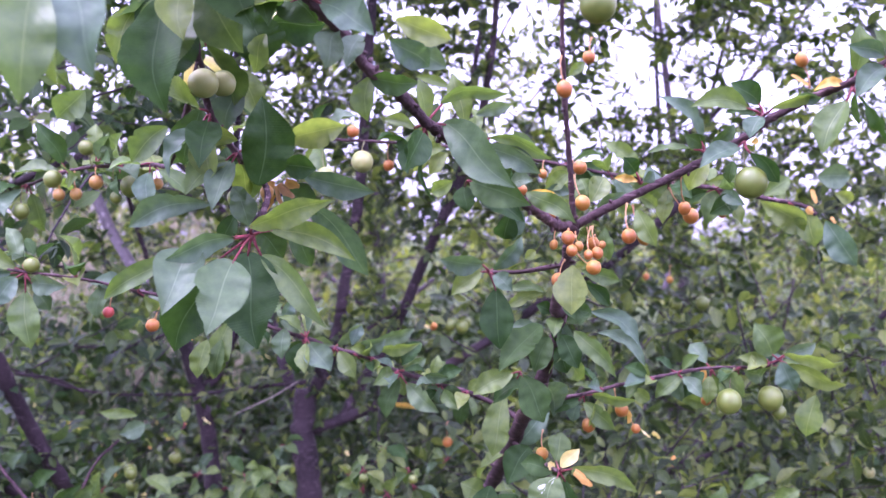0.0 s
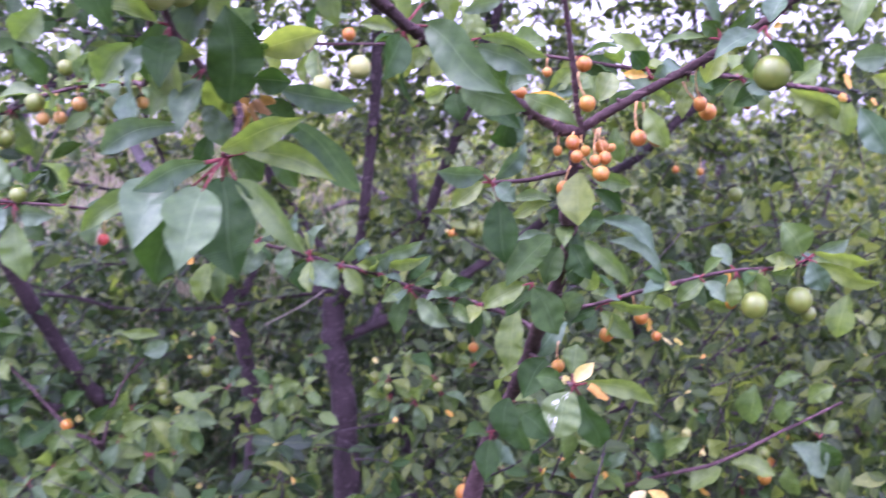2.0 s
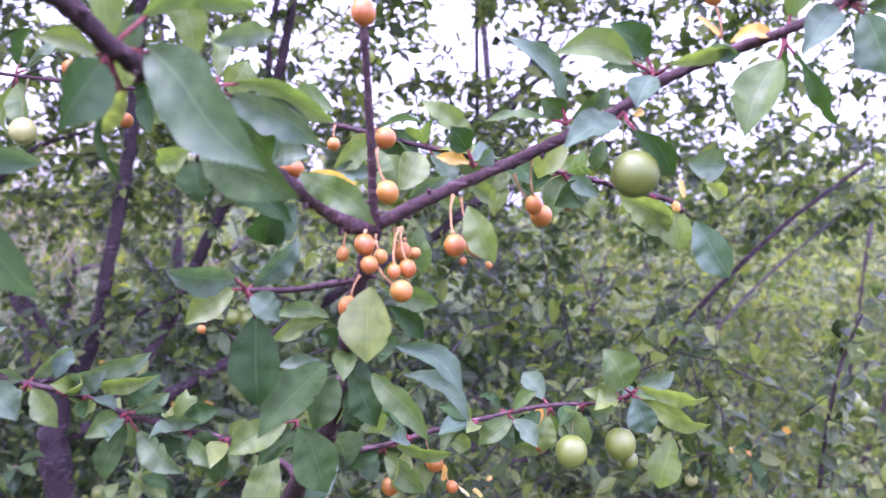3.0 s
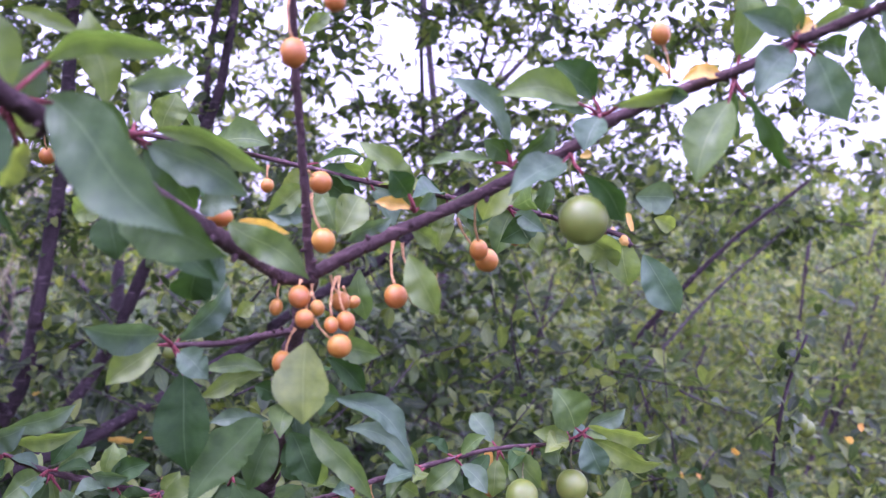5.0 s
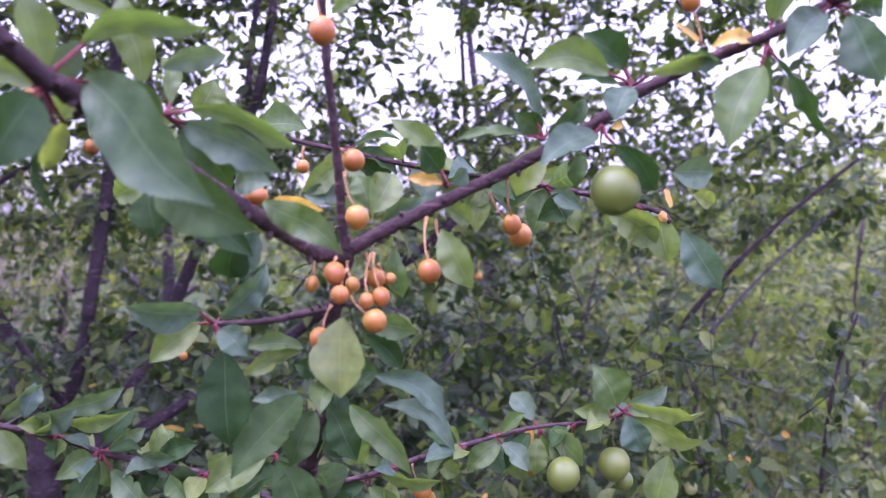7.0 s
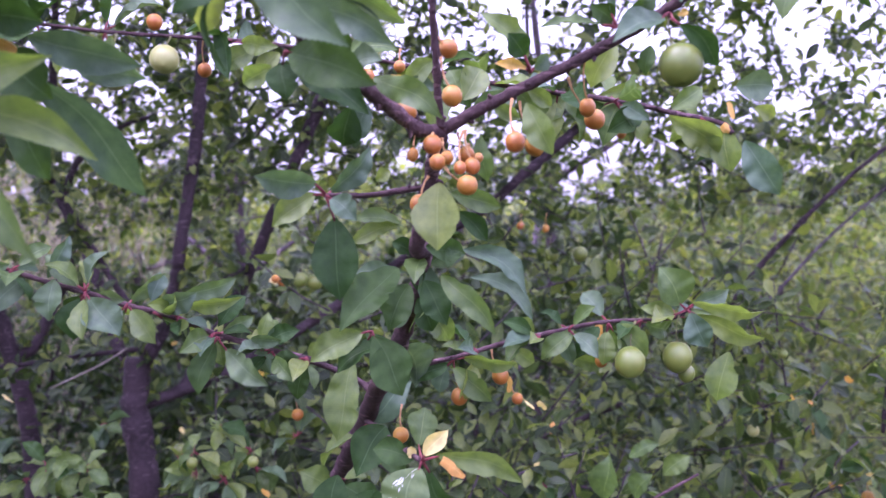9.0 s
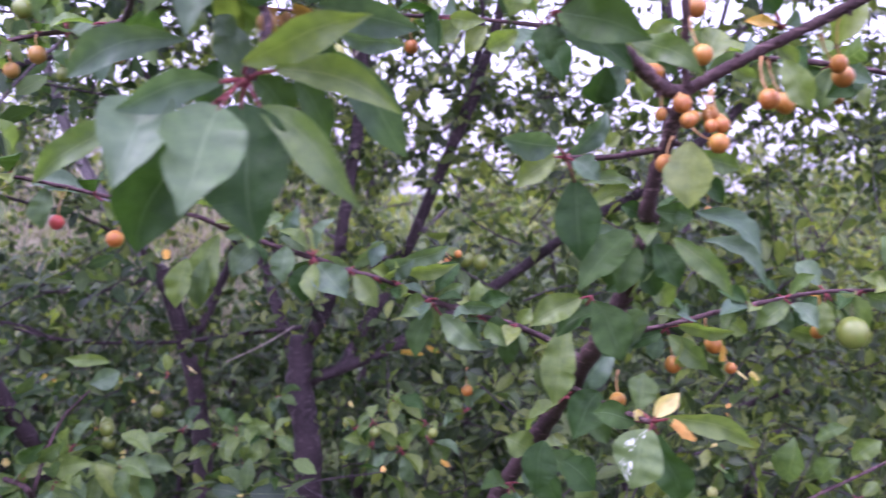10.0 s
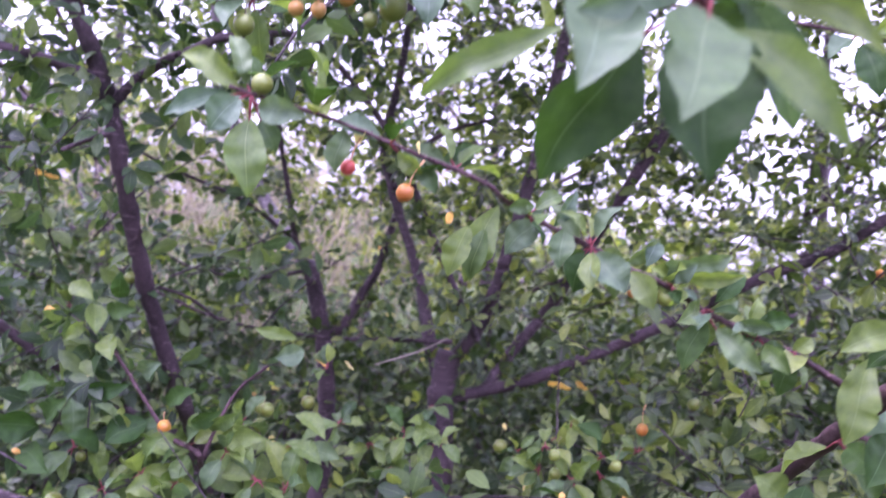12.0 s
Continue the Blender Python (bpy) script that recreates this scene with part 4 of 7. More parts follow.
twig_x = branch("branch", [(0.0852, 0.815, 1.3635), (0.0725, 0.835, 1.3707), (0.0381, 0.833, 1.3862), (0.0064, 0.829, 1.3961), (-0.0227, 0.825, 1.4058), (-0.047, 0.82, 1.4176), (-0.0778, 0.813, 1.4275), (-0.1018, 0.805, 1.4367), (-0.1311, 0.8, 1.4466), (-0.1561, 0.79, 1.4565), (-0.1725, 0.77, 1.4664), (-0.2119, 0.755, 1.4763), (-0.2455, 0.745, 1.4849), (-0.2711, 0.735, 1.4906), (-0.3056, 0.725, 1.4957), (-0.3182, 0.72, 1.4979)], 0.0023, 0.001, plum, "long slender reddish twig with leaf spurs")
twig_w = branch("branch", [(0.0806, 0.835, 1.3409), (0.0938, 0.78, 1.3429), (0.1055, 0.705, 1.3504)], 0.0018, 0.0015, plum, "short spur twig")
twig_u = branch("branch", [(-0.1917, 0.92, 1.6312), (-0.1148, 0.9, 1.6209), (-0.0495, 0.885, 1.6158), (0.0096, 0.875, 1.6112), (0.0922, 0.855, 1.5979), (0.1798, 0.835, 1.5799), (0.2559, 0.815, 1.5687), (0.2895, 0.807, 1.561), (0.323, 0.8, 1.5536), (0.3308, 0.795, 1.5462)], 0.0012, 0.0019, plum, "thin dark red twig behind the limbs")
hang = branch("branch", [(-0.0639, 0.475, 1.6629), (-0.0898, 0.5, 1.6726), (-0.1112, 0.525, 1.6643), (-0.1179, 0.54, 1.6437), (-0.1187, 0.55, 1.6237), (-0.115, 0.56, 1.5963), (-0.105, 0.57, 1.5778), (-0.0848, 0.57, 1.5545), (-0.0835, 0.560, 1.5393), (-0.0888, 0.556, 1.5255)], 0.0024, 0.0016, plum, "hanging leafy shoot")
twig_v = branch("branch", [(-0.1187, 0.55, 1.6237), (-0.1704, 0.66, 1.5783), (-0.214, 0.74, 1.5806), (-0.2742, 0.78, 1.5823), (-0.3076, 0.79, 1.5776), (-0.3457, 0.8, 1.5665)], 0.0018, 0.0012, plum, "dark fruiting twig")
# leaves on the left limb
leaf(limb_l, (0.011, 0.555, 1.5925), (0.0062, 0.55, 1.6149), (0.51, -0.86, -0.08), 0.0121, "mid", arch=0.05, node=(0.0097, 0.557, 1.5892))
leaf(limb_l, (0.0181, 0.57, 1.6037), (0.0587, 0.56, 1.6073), (-0.14, -0.78, -0.62), 0.0098, "mid", arch=0.05, bend=0.17, node=(0.0097, 0.557, 1.5892))
leaf(limb_l, (0.0323, 0.6, 1.5955), (0.0258, 0.6, 1.6277), (0.09, -1, 0.02), 0.0136, "light", arch=0.04)
leaf(limb_l, (0.0238, 0.6, 1.6183), (0.0022, 0.6, 1.626), (0.07, -0.98, 0.2), 0.0064, "light", arch=0.05)
leaf(limb_l, (0.0117, 0.575, 1.5929), (0.0172, 0.57, 1.6042), (0.05, -0.9, -0.42), 0.0104, "blue", arch=0.05, node=(0.0097, 0.557, 1.5892))
leaf(limb_l, (0.0094, 0.55, 1.5846), (0.0008, 0.535, 1.5621), (0.64, -0.73, 0.24), 0.0178, "dark", arch=0.06, node=(0.0097, 0.557, 1.5892))
leaf(limb_l, (0.0081, 0.565, 1.5857), (0.0029, 0.56, 1.5643), (-0.15, -0.95, 0.26), 0.0110, "dark", arch=0.06, node=(0.0097, 0.557, 1.5892))
leaf(limb_l, (0.0035, 0.575, 1.5897), (-0.0158, 0.57, 1.5942), (0.31, -0.88, 0.36), 0.0082, "light", arch=0.06, node=(0.0097, 0.557, 1.5892))
leaf(limb_l, (0.0126, 0.56, 1.5779), (0.0158, 0.56, 1.5444), (-0, -1, -0), 0.0026, "dark", arch=0.02, fold=0.5, bend=0.2, node=(0.0097, 0.557, 1.5892))
leaf(limb_l, (0.0113, 0.58, 1.58), (0.0018, 0.59, 1.5648), (-0.06, -0.85, -0.52), 0.0103, "light", arch=0.06, node=(0.0097, 0.557, 1.5892))
leaf(limb_l, (0.0208, 0.562, 1.5917), (0.0592, 0.535, 1.5533), (-0.45, -0.88, 0.17), 0.0232, "sage", arch=0.07, fold=0.2, bend=0, belly=1.0, node=(0.0097, 0.557, 1.5892))
leaf(limb_l, (0.018, 0.578, 1.5926), (0.0418, 0.585, 1.5789), (0.29, -0.96, 0.02), 0.0137, "dark", arch=0.1, node=(0.0097, 0.557, 1.5892))
leaf(limb_l, (0.0478, 0.6, 1.5876), (0.086, 0.6, 1.573), (-0.21, -0.82, -0.54), 0.0102, "mid", arch=0.05, bend=0.14, node=(0.0406, 0.6, 1.5852))
leaf(limb_l, (0.0451, 0.61, 1.5837), (0.0795, 0.6, 1.5638), (-0.43, -0.85, -0.31), 0.0153, "blue", arch=0.06, bend=0.1, node=(0.0406, 0.6, 1.5852))
leaf(limb_l, (0.0398, 0.595, 1.601), (0.0619, 0.6, 1.6068), (0.29, -0.89, -0.34), 0.0095, "blue", arch=0.06, bend=0.08)
leaf(limb_l, (0.0434, 0.62, 1.5832), (0.0623, 0.63, 1.5598), (0.19, -0.95, -0.25), 0.0156, "dark", arch=0.06, node=(0.0406, 0.6, 1.5852))
leaf(limb_l, (0.0408, 0.61, 1.5896), (0.0379, 0.62, 1.6097), (0.34, -0.82, 0.46), 0.0084, "light", arch=0.05, node=(0.0406, 0.6, 1.5852))
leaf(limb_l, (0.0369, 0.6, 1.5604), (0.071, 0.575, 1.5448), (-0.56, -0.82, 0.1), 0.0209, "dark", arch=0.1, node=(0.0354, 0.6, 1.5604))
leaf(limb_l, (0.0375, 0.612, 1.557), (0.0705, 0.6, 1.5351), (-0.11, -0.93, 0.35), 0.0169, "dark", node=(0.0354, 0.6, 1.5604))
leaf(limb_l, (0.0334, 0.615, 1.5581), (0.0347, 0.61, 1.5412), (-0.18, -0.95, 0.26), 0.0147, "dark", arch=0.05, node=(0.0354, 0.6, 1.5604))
leaf(limb_l, (0.0251, 0.67, 1.5649), (0.0095, 0.68, 1.5565), (-0.38, -0.87, -0.32), 0.0124, "light", arch=0.05)
leaf(limb_l, (0.0633, 0.63, 1.5607), (0.0775, 0.625, 1.5622), (-0.34, -0.9, 0.27), 0.0121, "blue", arch=0.1)
leaf(limb_l, (0.0742, 0.632, 1.5553), (0.1035, 0.612, 1.5349), (-0.5, -0.86, 0.13), 0.0131, "mid", arch=0.1, fold=0.1)
leaf(limb_l, (0.0784, 0.645, 1.5564), (0.098, 0.64, 1.5514), (-0.29, -0.94, -0.2), 0.0083, "yellow", arch=0.1)
leaf(limb_l, (0.0637, 0.63, 1.5414), (0.0606, 0.64, 1.5239), (-0.08, -0.87, -0.48), 0.0162, "dark", arch=0.06)
leaf(limb_l, (0.0712, 0.635, 1.5428), (0.0657, 0.64, 1.5225), (-0.4, -0.91, -0.11), 0.0154, "blue", arch=0.06)
leaf(limb_l, (0.0047, 0.6, 1.5828), (0.0134, 0.6, 1.5947), (0.17, -0.98, -0.12), 0.0106, "light")
leaf(limb_l, (-0.0326, 0.505, 1.6323), (-0.039, 0.5, 1.611), (-0.07, -0.97, 0.25), 0.0159, "blue")
leaf(limb_l, (-0.0215, 0.51, 1.63), (-0.0283, 0.5, 1.6116), (0.21, -0.89, 0.41), 0.0128, "blue")
leaf(limb_l, (-0.0185, 0.525, 1.6099), (0.0076, 0.52, 1.6073), (-0.21, -0.85, -0.48), 0.0125, "dark")
leaf(limb_l, (-0.019, 0.53, 1.6124), (-0.0204, 0.53, 1.5878), (-0.23, -0.97, 0.01), 0.0150, "mid")
leaf(limb_l, (-0.0069, 0.55, 1.648), (0.0252, 0.55, 1.6369), (-0.12, -0.93, -0.35), 0.0161, "light")
leaf(limb_l, (-0.0092, 0.54, 1.6346), (0.0125, 0.55, 1.621), (0.12, -0.88, -0.45), 0.0171, "blue")
leaf(limb_l, (-0.0435, 0.5, 1.6483), (-0.0205, 0.5, 1.6598), (0.14, -0.95, -0.28), 0.0166, "mid")
leaf(limb_l, (-0.0797, 0.56, 1.6487), (-0.0485, 0.56, 1.6472), (-0.03, -0.84, -0.55), 0.0219, "dark")
leaf(limb_l, (-0.0739, 0.52, 1.6328), (-0.0799, 0.52, 1.6118), (0.26, -0.96, -0.07), 0.0114, "light")
leaf(limb_l, (0.0213, 0.6, 1.6308), (-0.0035, 0.6, 1.6447), (-0.08, -0.99, -0.14), 0.0162, "blue")
fruit(limb_l, (0.071, 0.65, 1.5576), 0.0053, "orange", tall=0.8)
fruit(limb_l, (0.0934, 0.72, 1.5739), 0.0034, "orange", stalk=(0.094, 0.72, 1.584))
fruit(limb_l, (0.0906, 0.655, 1.5414), 0.0064, "orange", tall=0.8)
# leaves and fruit at the fork and along the right limb
leaf(shoot, (0.1236, 0.68, 1.5512), (0.1361, 0.69, 1.5702), (0.11, -0.91, 0.41), 0.0165, "light", arch=0.05)
leaf(shoot, (0.1237, 0.685, 1.553), (0.1174, 0.69, 1.5687), (-0.22, -0.95, 0.21), 0.0128, "mid", arch=0.05)
leaf(shoot, (0.1373, 0.7, 1.5338), (0.1413, 0.7, 1.5088), (-0.15, -0.99, -0.02), 0.0117, "mid")
leaf(shoot, (0.1112, 0.69, 1.5725), (0.0922, 0.69, 1.5608), (-0.01, -1, 0.02), 0.0123, "mid")
leaf(shoot, (0.1105, 0.69, 1.5579), (0.0922, 0.69, 1.5592), (0.01, -0.99, 0.17), 0.0109, "blue")
leaf(shoot, (0.1127, 0.7, 1.5538), (0.0958, 0.7, 1.5682), (-0.04, -1, -0.05), 0.0110, "light")
leaf(shoot, (0.101, 0.636, 1.6035), (0.1032, 0.636, 1.6093), (-0.04, -1, 0.01), 0.0052, "light")
leaf(shoot, (0.1019, 0.64, 1.6327), (0.1132, 0.64, 1.6428), (0.06, -1, -0.07), 0.0072, "light")
leaf(limb_r, (0.1314, 0.7, 1.5474), (0.1535, 0.7, 1.5591), (0.12, -0.97, -0.23), 0.0100, "blue")
leaf(limb_r, (0.1424, 0.7, 1.5518), (0.1596, 0.7, 1.5439), (-0.17, -0.92, -0.36), 0.0089, "mid")
leaf(limb_r, (0.1513, 0.65, 1.5638), (0.1353, 0.65, 1.5663), (0.04, -0.96, 0.29), 0.0063, "yellow", arch=0.06, node=(0.1529, 0.65, 1.5624))
leaf(limb_r, (0.1523, 0.655, 1.5692), (0.1293, 0.655, 1.5929), (0.18, -0.97, 0.18), 0.0126, "mid", arch=0.1, node=(0.1529, 0.65, 1.5624))
leaf(limb_r, (0.1491, 0.645, 1.5695), (0.1397, 0.64, 1.5791), (0.1, -0.92, -0.38), 0.0125, "dark", node=(0.1529, 0.65, 1.5624))
leaf(limb_r, (0.1542, 0.648, 1.5639), (0.1618, 0.648, 1.5701), (0.24, -0.92, -0.3), 0.0085, "blue", arch=0.05, node=(0.1529, 0.65, 1.5624))
leaf(limb_r, (0.1533, 0.66, 1.5559), (0.1679, 0.665, 1.5469), (0.17, -0.95, -0.25), 0.0092, "mid")
leaf(limb_r, (0.1921, 0.64, 1.5891), (0.1625, 0.635, 1.6201), (0.26, -0.96, 0.09), 0.0121, "blue", arch=0.05, bend=0.14, node=(0.192, 0.637, 1.5831))
leaf(limb_r, (0.1926, 0.642, 1.5863), (0.1808, 0.64, 1.5942), (-0.03, -0.96, -0.29), 0.0109, "dark", arch=0.05, node=(0.192, 0.637, 1.5831))
leaf(limb_r, (0.187, 0.64, 1.5847), (0.155, 0.64, 1.5838), (-0.02, -0.69, 0.72), 0.0076, "mid", arch=0.06, node=(0.192, 0.637, 1.5831))
leaf(limb_r, (0.1943, 0.638, 1.5852), (0.2135, 0.64, 1.6016), (0.23, -0.96, -0.15), 0.0089, "dark", arch=0.1, node=(0.192, 0.637, 1.5831))
leaf(limb_r, (0.2036, 0.672, 1.5834), (0.1933, 0.68, 1.5594), (-0.36, -0.92, -0.15), 0.0168, "light", arch=0.05)
leaf(limb_r, (0.2123, 0.612, 1.6084), (0.1754, 0.605, 1.6084), (0.18, -0.97, 0.15), 0.0141, "mid", arch=0.05, bend=0.12, node=(0.2238, 0.617, 1.6043))
leaf(limb_r, (0.2232, 0.622, 1.6123), (0.2038, 0.62, 1.6257), (0.1, -0.99, -0), 0.0151, "dark", arch=0.1, node=(0.2238, 0.617, 1.6043))
leaf(limb_r, (0.2229, 0.6, 1.6064), (0.25, 0.592, 1.6114), (-0.1, -0.75, -0.65), 0.0086, "mid", arch=0.05, bend=0.13, node=(0.2238, 0.617, 1.6043))
leaf(limb_r, (0.2183, 0.605, 1.602), (0.2097, 0.6, 1.588), (-0.37, -0.78, 0.51), 0.0139, "blue", arch=0.06, node=(0.2238, 0.617, 1.6043))
leaf(limb_r, (0.221, 0.62, 1.6052), (0.2002, 0.62, 1.6063), (0.03, -0.81, 0.58), 0.0062, "dark", node=(0.2238, 0.617, 1.6043))
leaf(limb_r, (0.2372, 0.597, 1.6137), (0.2496, 0.59, 1.6106), (-0.51, -0.67, -0.54), 0.0083, "blue", arch=0.1)
leaf(limb_r, (0.2089, 0.618, 1.5846), (0.1795, 0.6, 1.5704), (0.17, -0.76, 0.62), 0.0147, "blue", arch=0.07, node=(0.2158, 0.628, 1.5889))
leaf(limb_r, (0.2117, 0.605, 1.5792), (0.2284, 0.602, 1.5599), (-0.62, -0.66, -0.43), 0.0121, "dark", arch=0.05, bend=0.16, node=(0.2158, 0.628, 1.5889))
leaf(limb_r, (0.2168, 0.655, 1.5784), (0.2148, 0.655, 1.5633), (-0.36, -0.93, 0.05), 0.0089, "dark")
leaf(limb_r, (0.2187, 0.625, 1.5876), (0.2244, 0.625, 1.5891), (-0.01, -1, 0.02), 0.0039, "yellow")
fruit(limb_r, (0.212, 0.604, 1.5605), 0.0103, "green", stalk=(0.215, 0.626, 1.5883), tall=0.98)
leaf(limb_r, (0.2597, 0.578, 1.6079), (0.2418, 0.57, 1.5771), (-0.45, -0.77, 0.46), 0.0193, "mid", arch=0.05, node=(0.2658, 0.585, 1.6172))
leaf(limb_r, (0.2675, 0.58, 1.6111), (0.2836, 0.575, 1.5809), (-0.88, -0.2, -0.43), 0.0101, "dark", arch=0.05, bend=0.16, node=(0.2658, 0.585, 1.6172))
leaf(limb_r, (0.27, 0.59, 1.6142), (0.2731, 0.595, 1.5948), (-0.94, -0.26, -0.22), 0.0064, "dark", arch=-0.08, node=(0.2658, 0.585, 1.6172))
leaf(limb_r, (0.2677, 0.585, 1.6262), (0.2666, 0.58, 1.6536), (-0.3, -0.94, -0.18), 0.0135, "mid", arch=0.05, node=(0.2658, 0.585, 1.6172))
leaf(limb_r, (0.2644, 0.59, 1.6201), (0.2451, 0.59, 1.6161), (-0.07, -0.93, 0.35), 0.0068, "yellow", arch=0.15, node=(0.2658, 0.585, 1.6172))
fruit(limb_r, (0.2412, 0.6, 1.6364), 0.0040, "orange", stalk=(0.2474, 0.603, 1.6191), tall=1.2)
withered(limb_r, (0.2462, 0.602, 1.6207), (0.2356, 0.602, 1.6273), 0.0039, "dry")
leaf(limb_r, (0.2729, 0.56, 1.6243), (0.2526, 0.55, 1.6059), (-0.04, -0.86, 0.51), 0.0138, "blue", arch=0.05, node=(0.2791, 0.565, 1.6294))
leaf(limb_r, (0.2829, 0.56, 1.6246), (0.29, 0.55, 1.5989), (-0.87, -0.48, -0.05), 0.0175, "blue", arch=0.07, node=(0.2791, 0.565, 1.6294))
leaf(limb_r, (0.2729, 0.56, 1.6301), (0.2503, 0.555, 1.6352), (0.13, -0.94, -0.32), 0.0110, "blue", arch=0.06, node=(0.2791, 0.565, 1.6294))
leaf(limb_r, (0.2802, 0.565, 1.6331), (0.2693, 0.565, 1.6468), (-0.09, -0.99, -0.07), 0.0087, "mid", arch=0.05, node=(0.2791, 0.565, 1.6294))
leaf(limb_r, (0.285, 0.565, 1.635), (0.3027, 0.565, 1.6435), (0.11, -0.97, -0.23), 0.0098, "mid", arch=0.1, node=(0.2791, 0.565, 1.6294))
leaf(limb_r, (0.2782, 0.565, 1.633), (0.2861, 0.565, 1.6376), (-0.07, -0.99, 0.13), 0.0071, "yellow", arch=0.05, node=(0.2791, 0.565, 1.6294))
leaf(limb_r, (0.2919, 0.572, 1.6301), (0.3099, 0.575, 1.6309), (0.17, -0.96, -0.23), 0.0089, "dark", arch=0.06, node=(0.2791, 0.565, 1.6294))
leaf(limb_r, (0.2889, 0.54, 1.6317), (0.2873, 0.53, 1.6056), (-0.9, -0.39, 0.2), 0.0104, "dark")
leaf(limb_r, (0.2863, 0.54, 1.6364), (0.2743, 0.54, 1.645), (-0.35, -0.81, -0.48), 0.0076, "mid")
leaf(limb_r, (0.2874, 0.54, 1.6365), (0.2946, 0.54, 1.6489), (-0.44, -0.86, 0.25), 0.0087, "blue")
leaf(limb_r, (0.2868, 0.53, 1.636), (0.2944, 0.52, 1.6186), (-0.78, -0.62, 0.01), 0.0132, "blue")
leaf(limb_r, (0.2796, 0.51, 1.6351), (0.2875, 0.5, 1.6248), (-0.82, -0.57, -0.07), 0.0125, "mid")
# ripening fruit
fruit(limb_r, (0.113, 0.645, 1.5489), 0.0051, "orange", stalk=(0.1083, 0.652, 1.5692))
fruit(limb_r, (0.1124, 0.655, 1.5736), 0.0050, "orange", stalk=(0.1069, 0.652, 1.5783), tall=1)
fruit(limb_r, (0.0963, 0.612, 1.6199), 0.0052, "orange", stalk=(0.0944, 0.615, 1.6419), tall=1.1)
fruit(limb_r, (0.1098, 0.6, 1.6376), 0.0041, "orange", stalk=(0.1116, 0.6, 1.65), tall=1)
fruit(limb_r, (0.0945, 0.65, 1.5205), 0.0029, "orange", stalk=(0.0974, 0.655, 1.5342), tall=1.25)
fruit(limb_r, (0.1036, 0.645, 1.5253), 0.0047, "orange", stalk=(0.1051, 0.655, 1.5314), tall=1.15)
fruit(limb_r, (0.1122, 0.655, 1.5195), 0.0033, "orange", stalk=(0.1103, 0.66, 1.5296), tall=1.1)
fruit(limb_r, (0.1054, 0.64, 1.5166), 0.0040, "orange", stalk=(0.1095, 0.65, 1.5268))
fruit(limb_r, (0.1236, 0.665, 1.5215), 0.0043, "orange", stalk=(0.119, 0.665, 1.5331), tall=1.1)
fruit(limb_r, (0.131, 0.675, 1.5203), 0.0034, "orange", stalk=(0.1257, 0.672, 1.5276), tall=0.8)
fruit(limb_r, (0.1165, 0.64, 1.514), 0.0031, "orange", stalk=(0.1202, 0.655, 1.533), tall=1.2)
fruit(limb_r, (0.1233, 0.645, 1.515), 0.0040, "orange", stalk=(0.1214, 0.655, 1.5335), tall=1.1)
fruit(limb_r, (0.1199, 0.638, 1.5055), 0.0051, "orange", stalk=(0.1113, 0.655, 1.5148), tall=1)
fruit(limb_r, (0.098, 0.655, 1.4964), 0.0045, "orange", stalk=(0.1036, 0.66, 1.5103), tall=1.1)
fruit(limb_r, (0.1427, 0.636, 1.5265), 0.0050, "orange", stalk=(0.1444, 0.652, 1.5491))
fruit(limb_r, (0.1557, 0.65, 1.5261), 0.0050, "orange", stalk=(0.1488, 0.655, 1.5484), tall=1.15)
fruit(limb_r, (0.1841, 0.655, 1.546), 0.0043, "orange", stalk=(0.1798, 0.645, 1.5699), tall=1.15)
fruit(limb_r, (0.1911, 0.665, 1.541), 0.0055, "orange", stalk=(0.1725, 0.65, 1.5598))
leaf(limb_r, (0.146, 0.628, 1.5445), (0.1572, 0.622, 1.52), (-0.47, -0.88, 0), 0.0139, "mid")
# leaves round the stem
leaf(twig_t, (0.0475, 0.675, 1.5062), (0.0171, 0.665, 1.5091), (0.27, -0.91, -0.32), 0.0165, "blue", arch=0.1, node=(0.0521, 0.68, 1.5))
leaf(twig_t, (0.0463, 0.68, 1.501), (0.0247, 0.675, 1.4843), (-0.01, -0.95, 0.3), 0.0139, "light", node=(0.0521, 0.68, 1.5))
leaf(twig_t, (0.0538, 0.685, 1.5018), (0.0771, 0.69, 1.5255), (0.41, -0.89, -0.21), 0.0129, "blue", arch=0.1, node=(0.0521, 0.68, 1.5))
leaf(twig_t, (0.0548, 0.672, 1.4986), (0.0674, 0.665, 1.4878), (-0.2, -0.91, 0.36), 0.0133, "blue", arch=0.06, node=(0.0521, 0.68, 1.5))
leaf(twig_t, (0.0566, 0.68, 1.4886), (0.0591, 0.67, 1.4464), (-0.15, -0.96, 0.22), 0.0245, "dark", arch=0.05, node=(0.0521, 0.68, 1.5))
leaf(twig_t, (0.0885, 0.72, 1.515), (0.0801, 0.72, 1.5091), (-0.06, -0.99, 0.09), 0.0081, "light")
leaf(stem, (0.0928, 0.7, 1.4853), (0.0647, 0.69, 1.4885), (0.33, -0.72, 0.61), 0.0095, "mid")
leaf(stem, (0.0923, 0.7, 1.4831), (0.0635, 0.69, 1.4755), (0.16, -0.85, 0.5), 0.0103, "light")
leaf(stem, (0.1068, 0.642, 1.5067), (0.105, 0.635, 1.4742), (-0.3, -0.93, 0.22), 0.0239, "light", arch=0.04, fold=0.3)
leaf(stem, (0.1178, 0.68, 1.502), (0.1458, 0.68, 1.4943), (-0.02, -1, -0.07), 0.0119, "mid")
leaf(stem, (0.1218, 0.69, 1.4925), (0.1399, 0.69, 1.4759), (0.02, -1, 0.02), 0.0110, "dark")
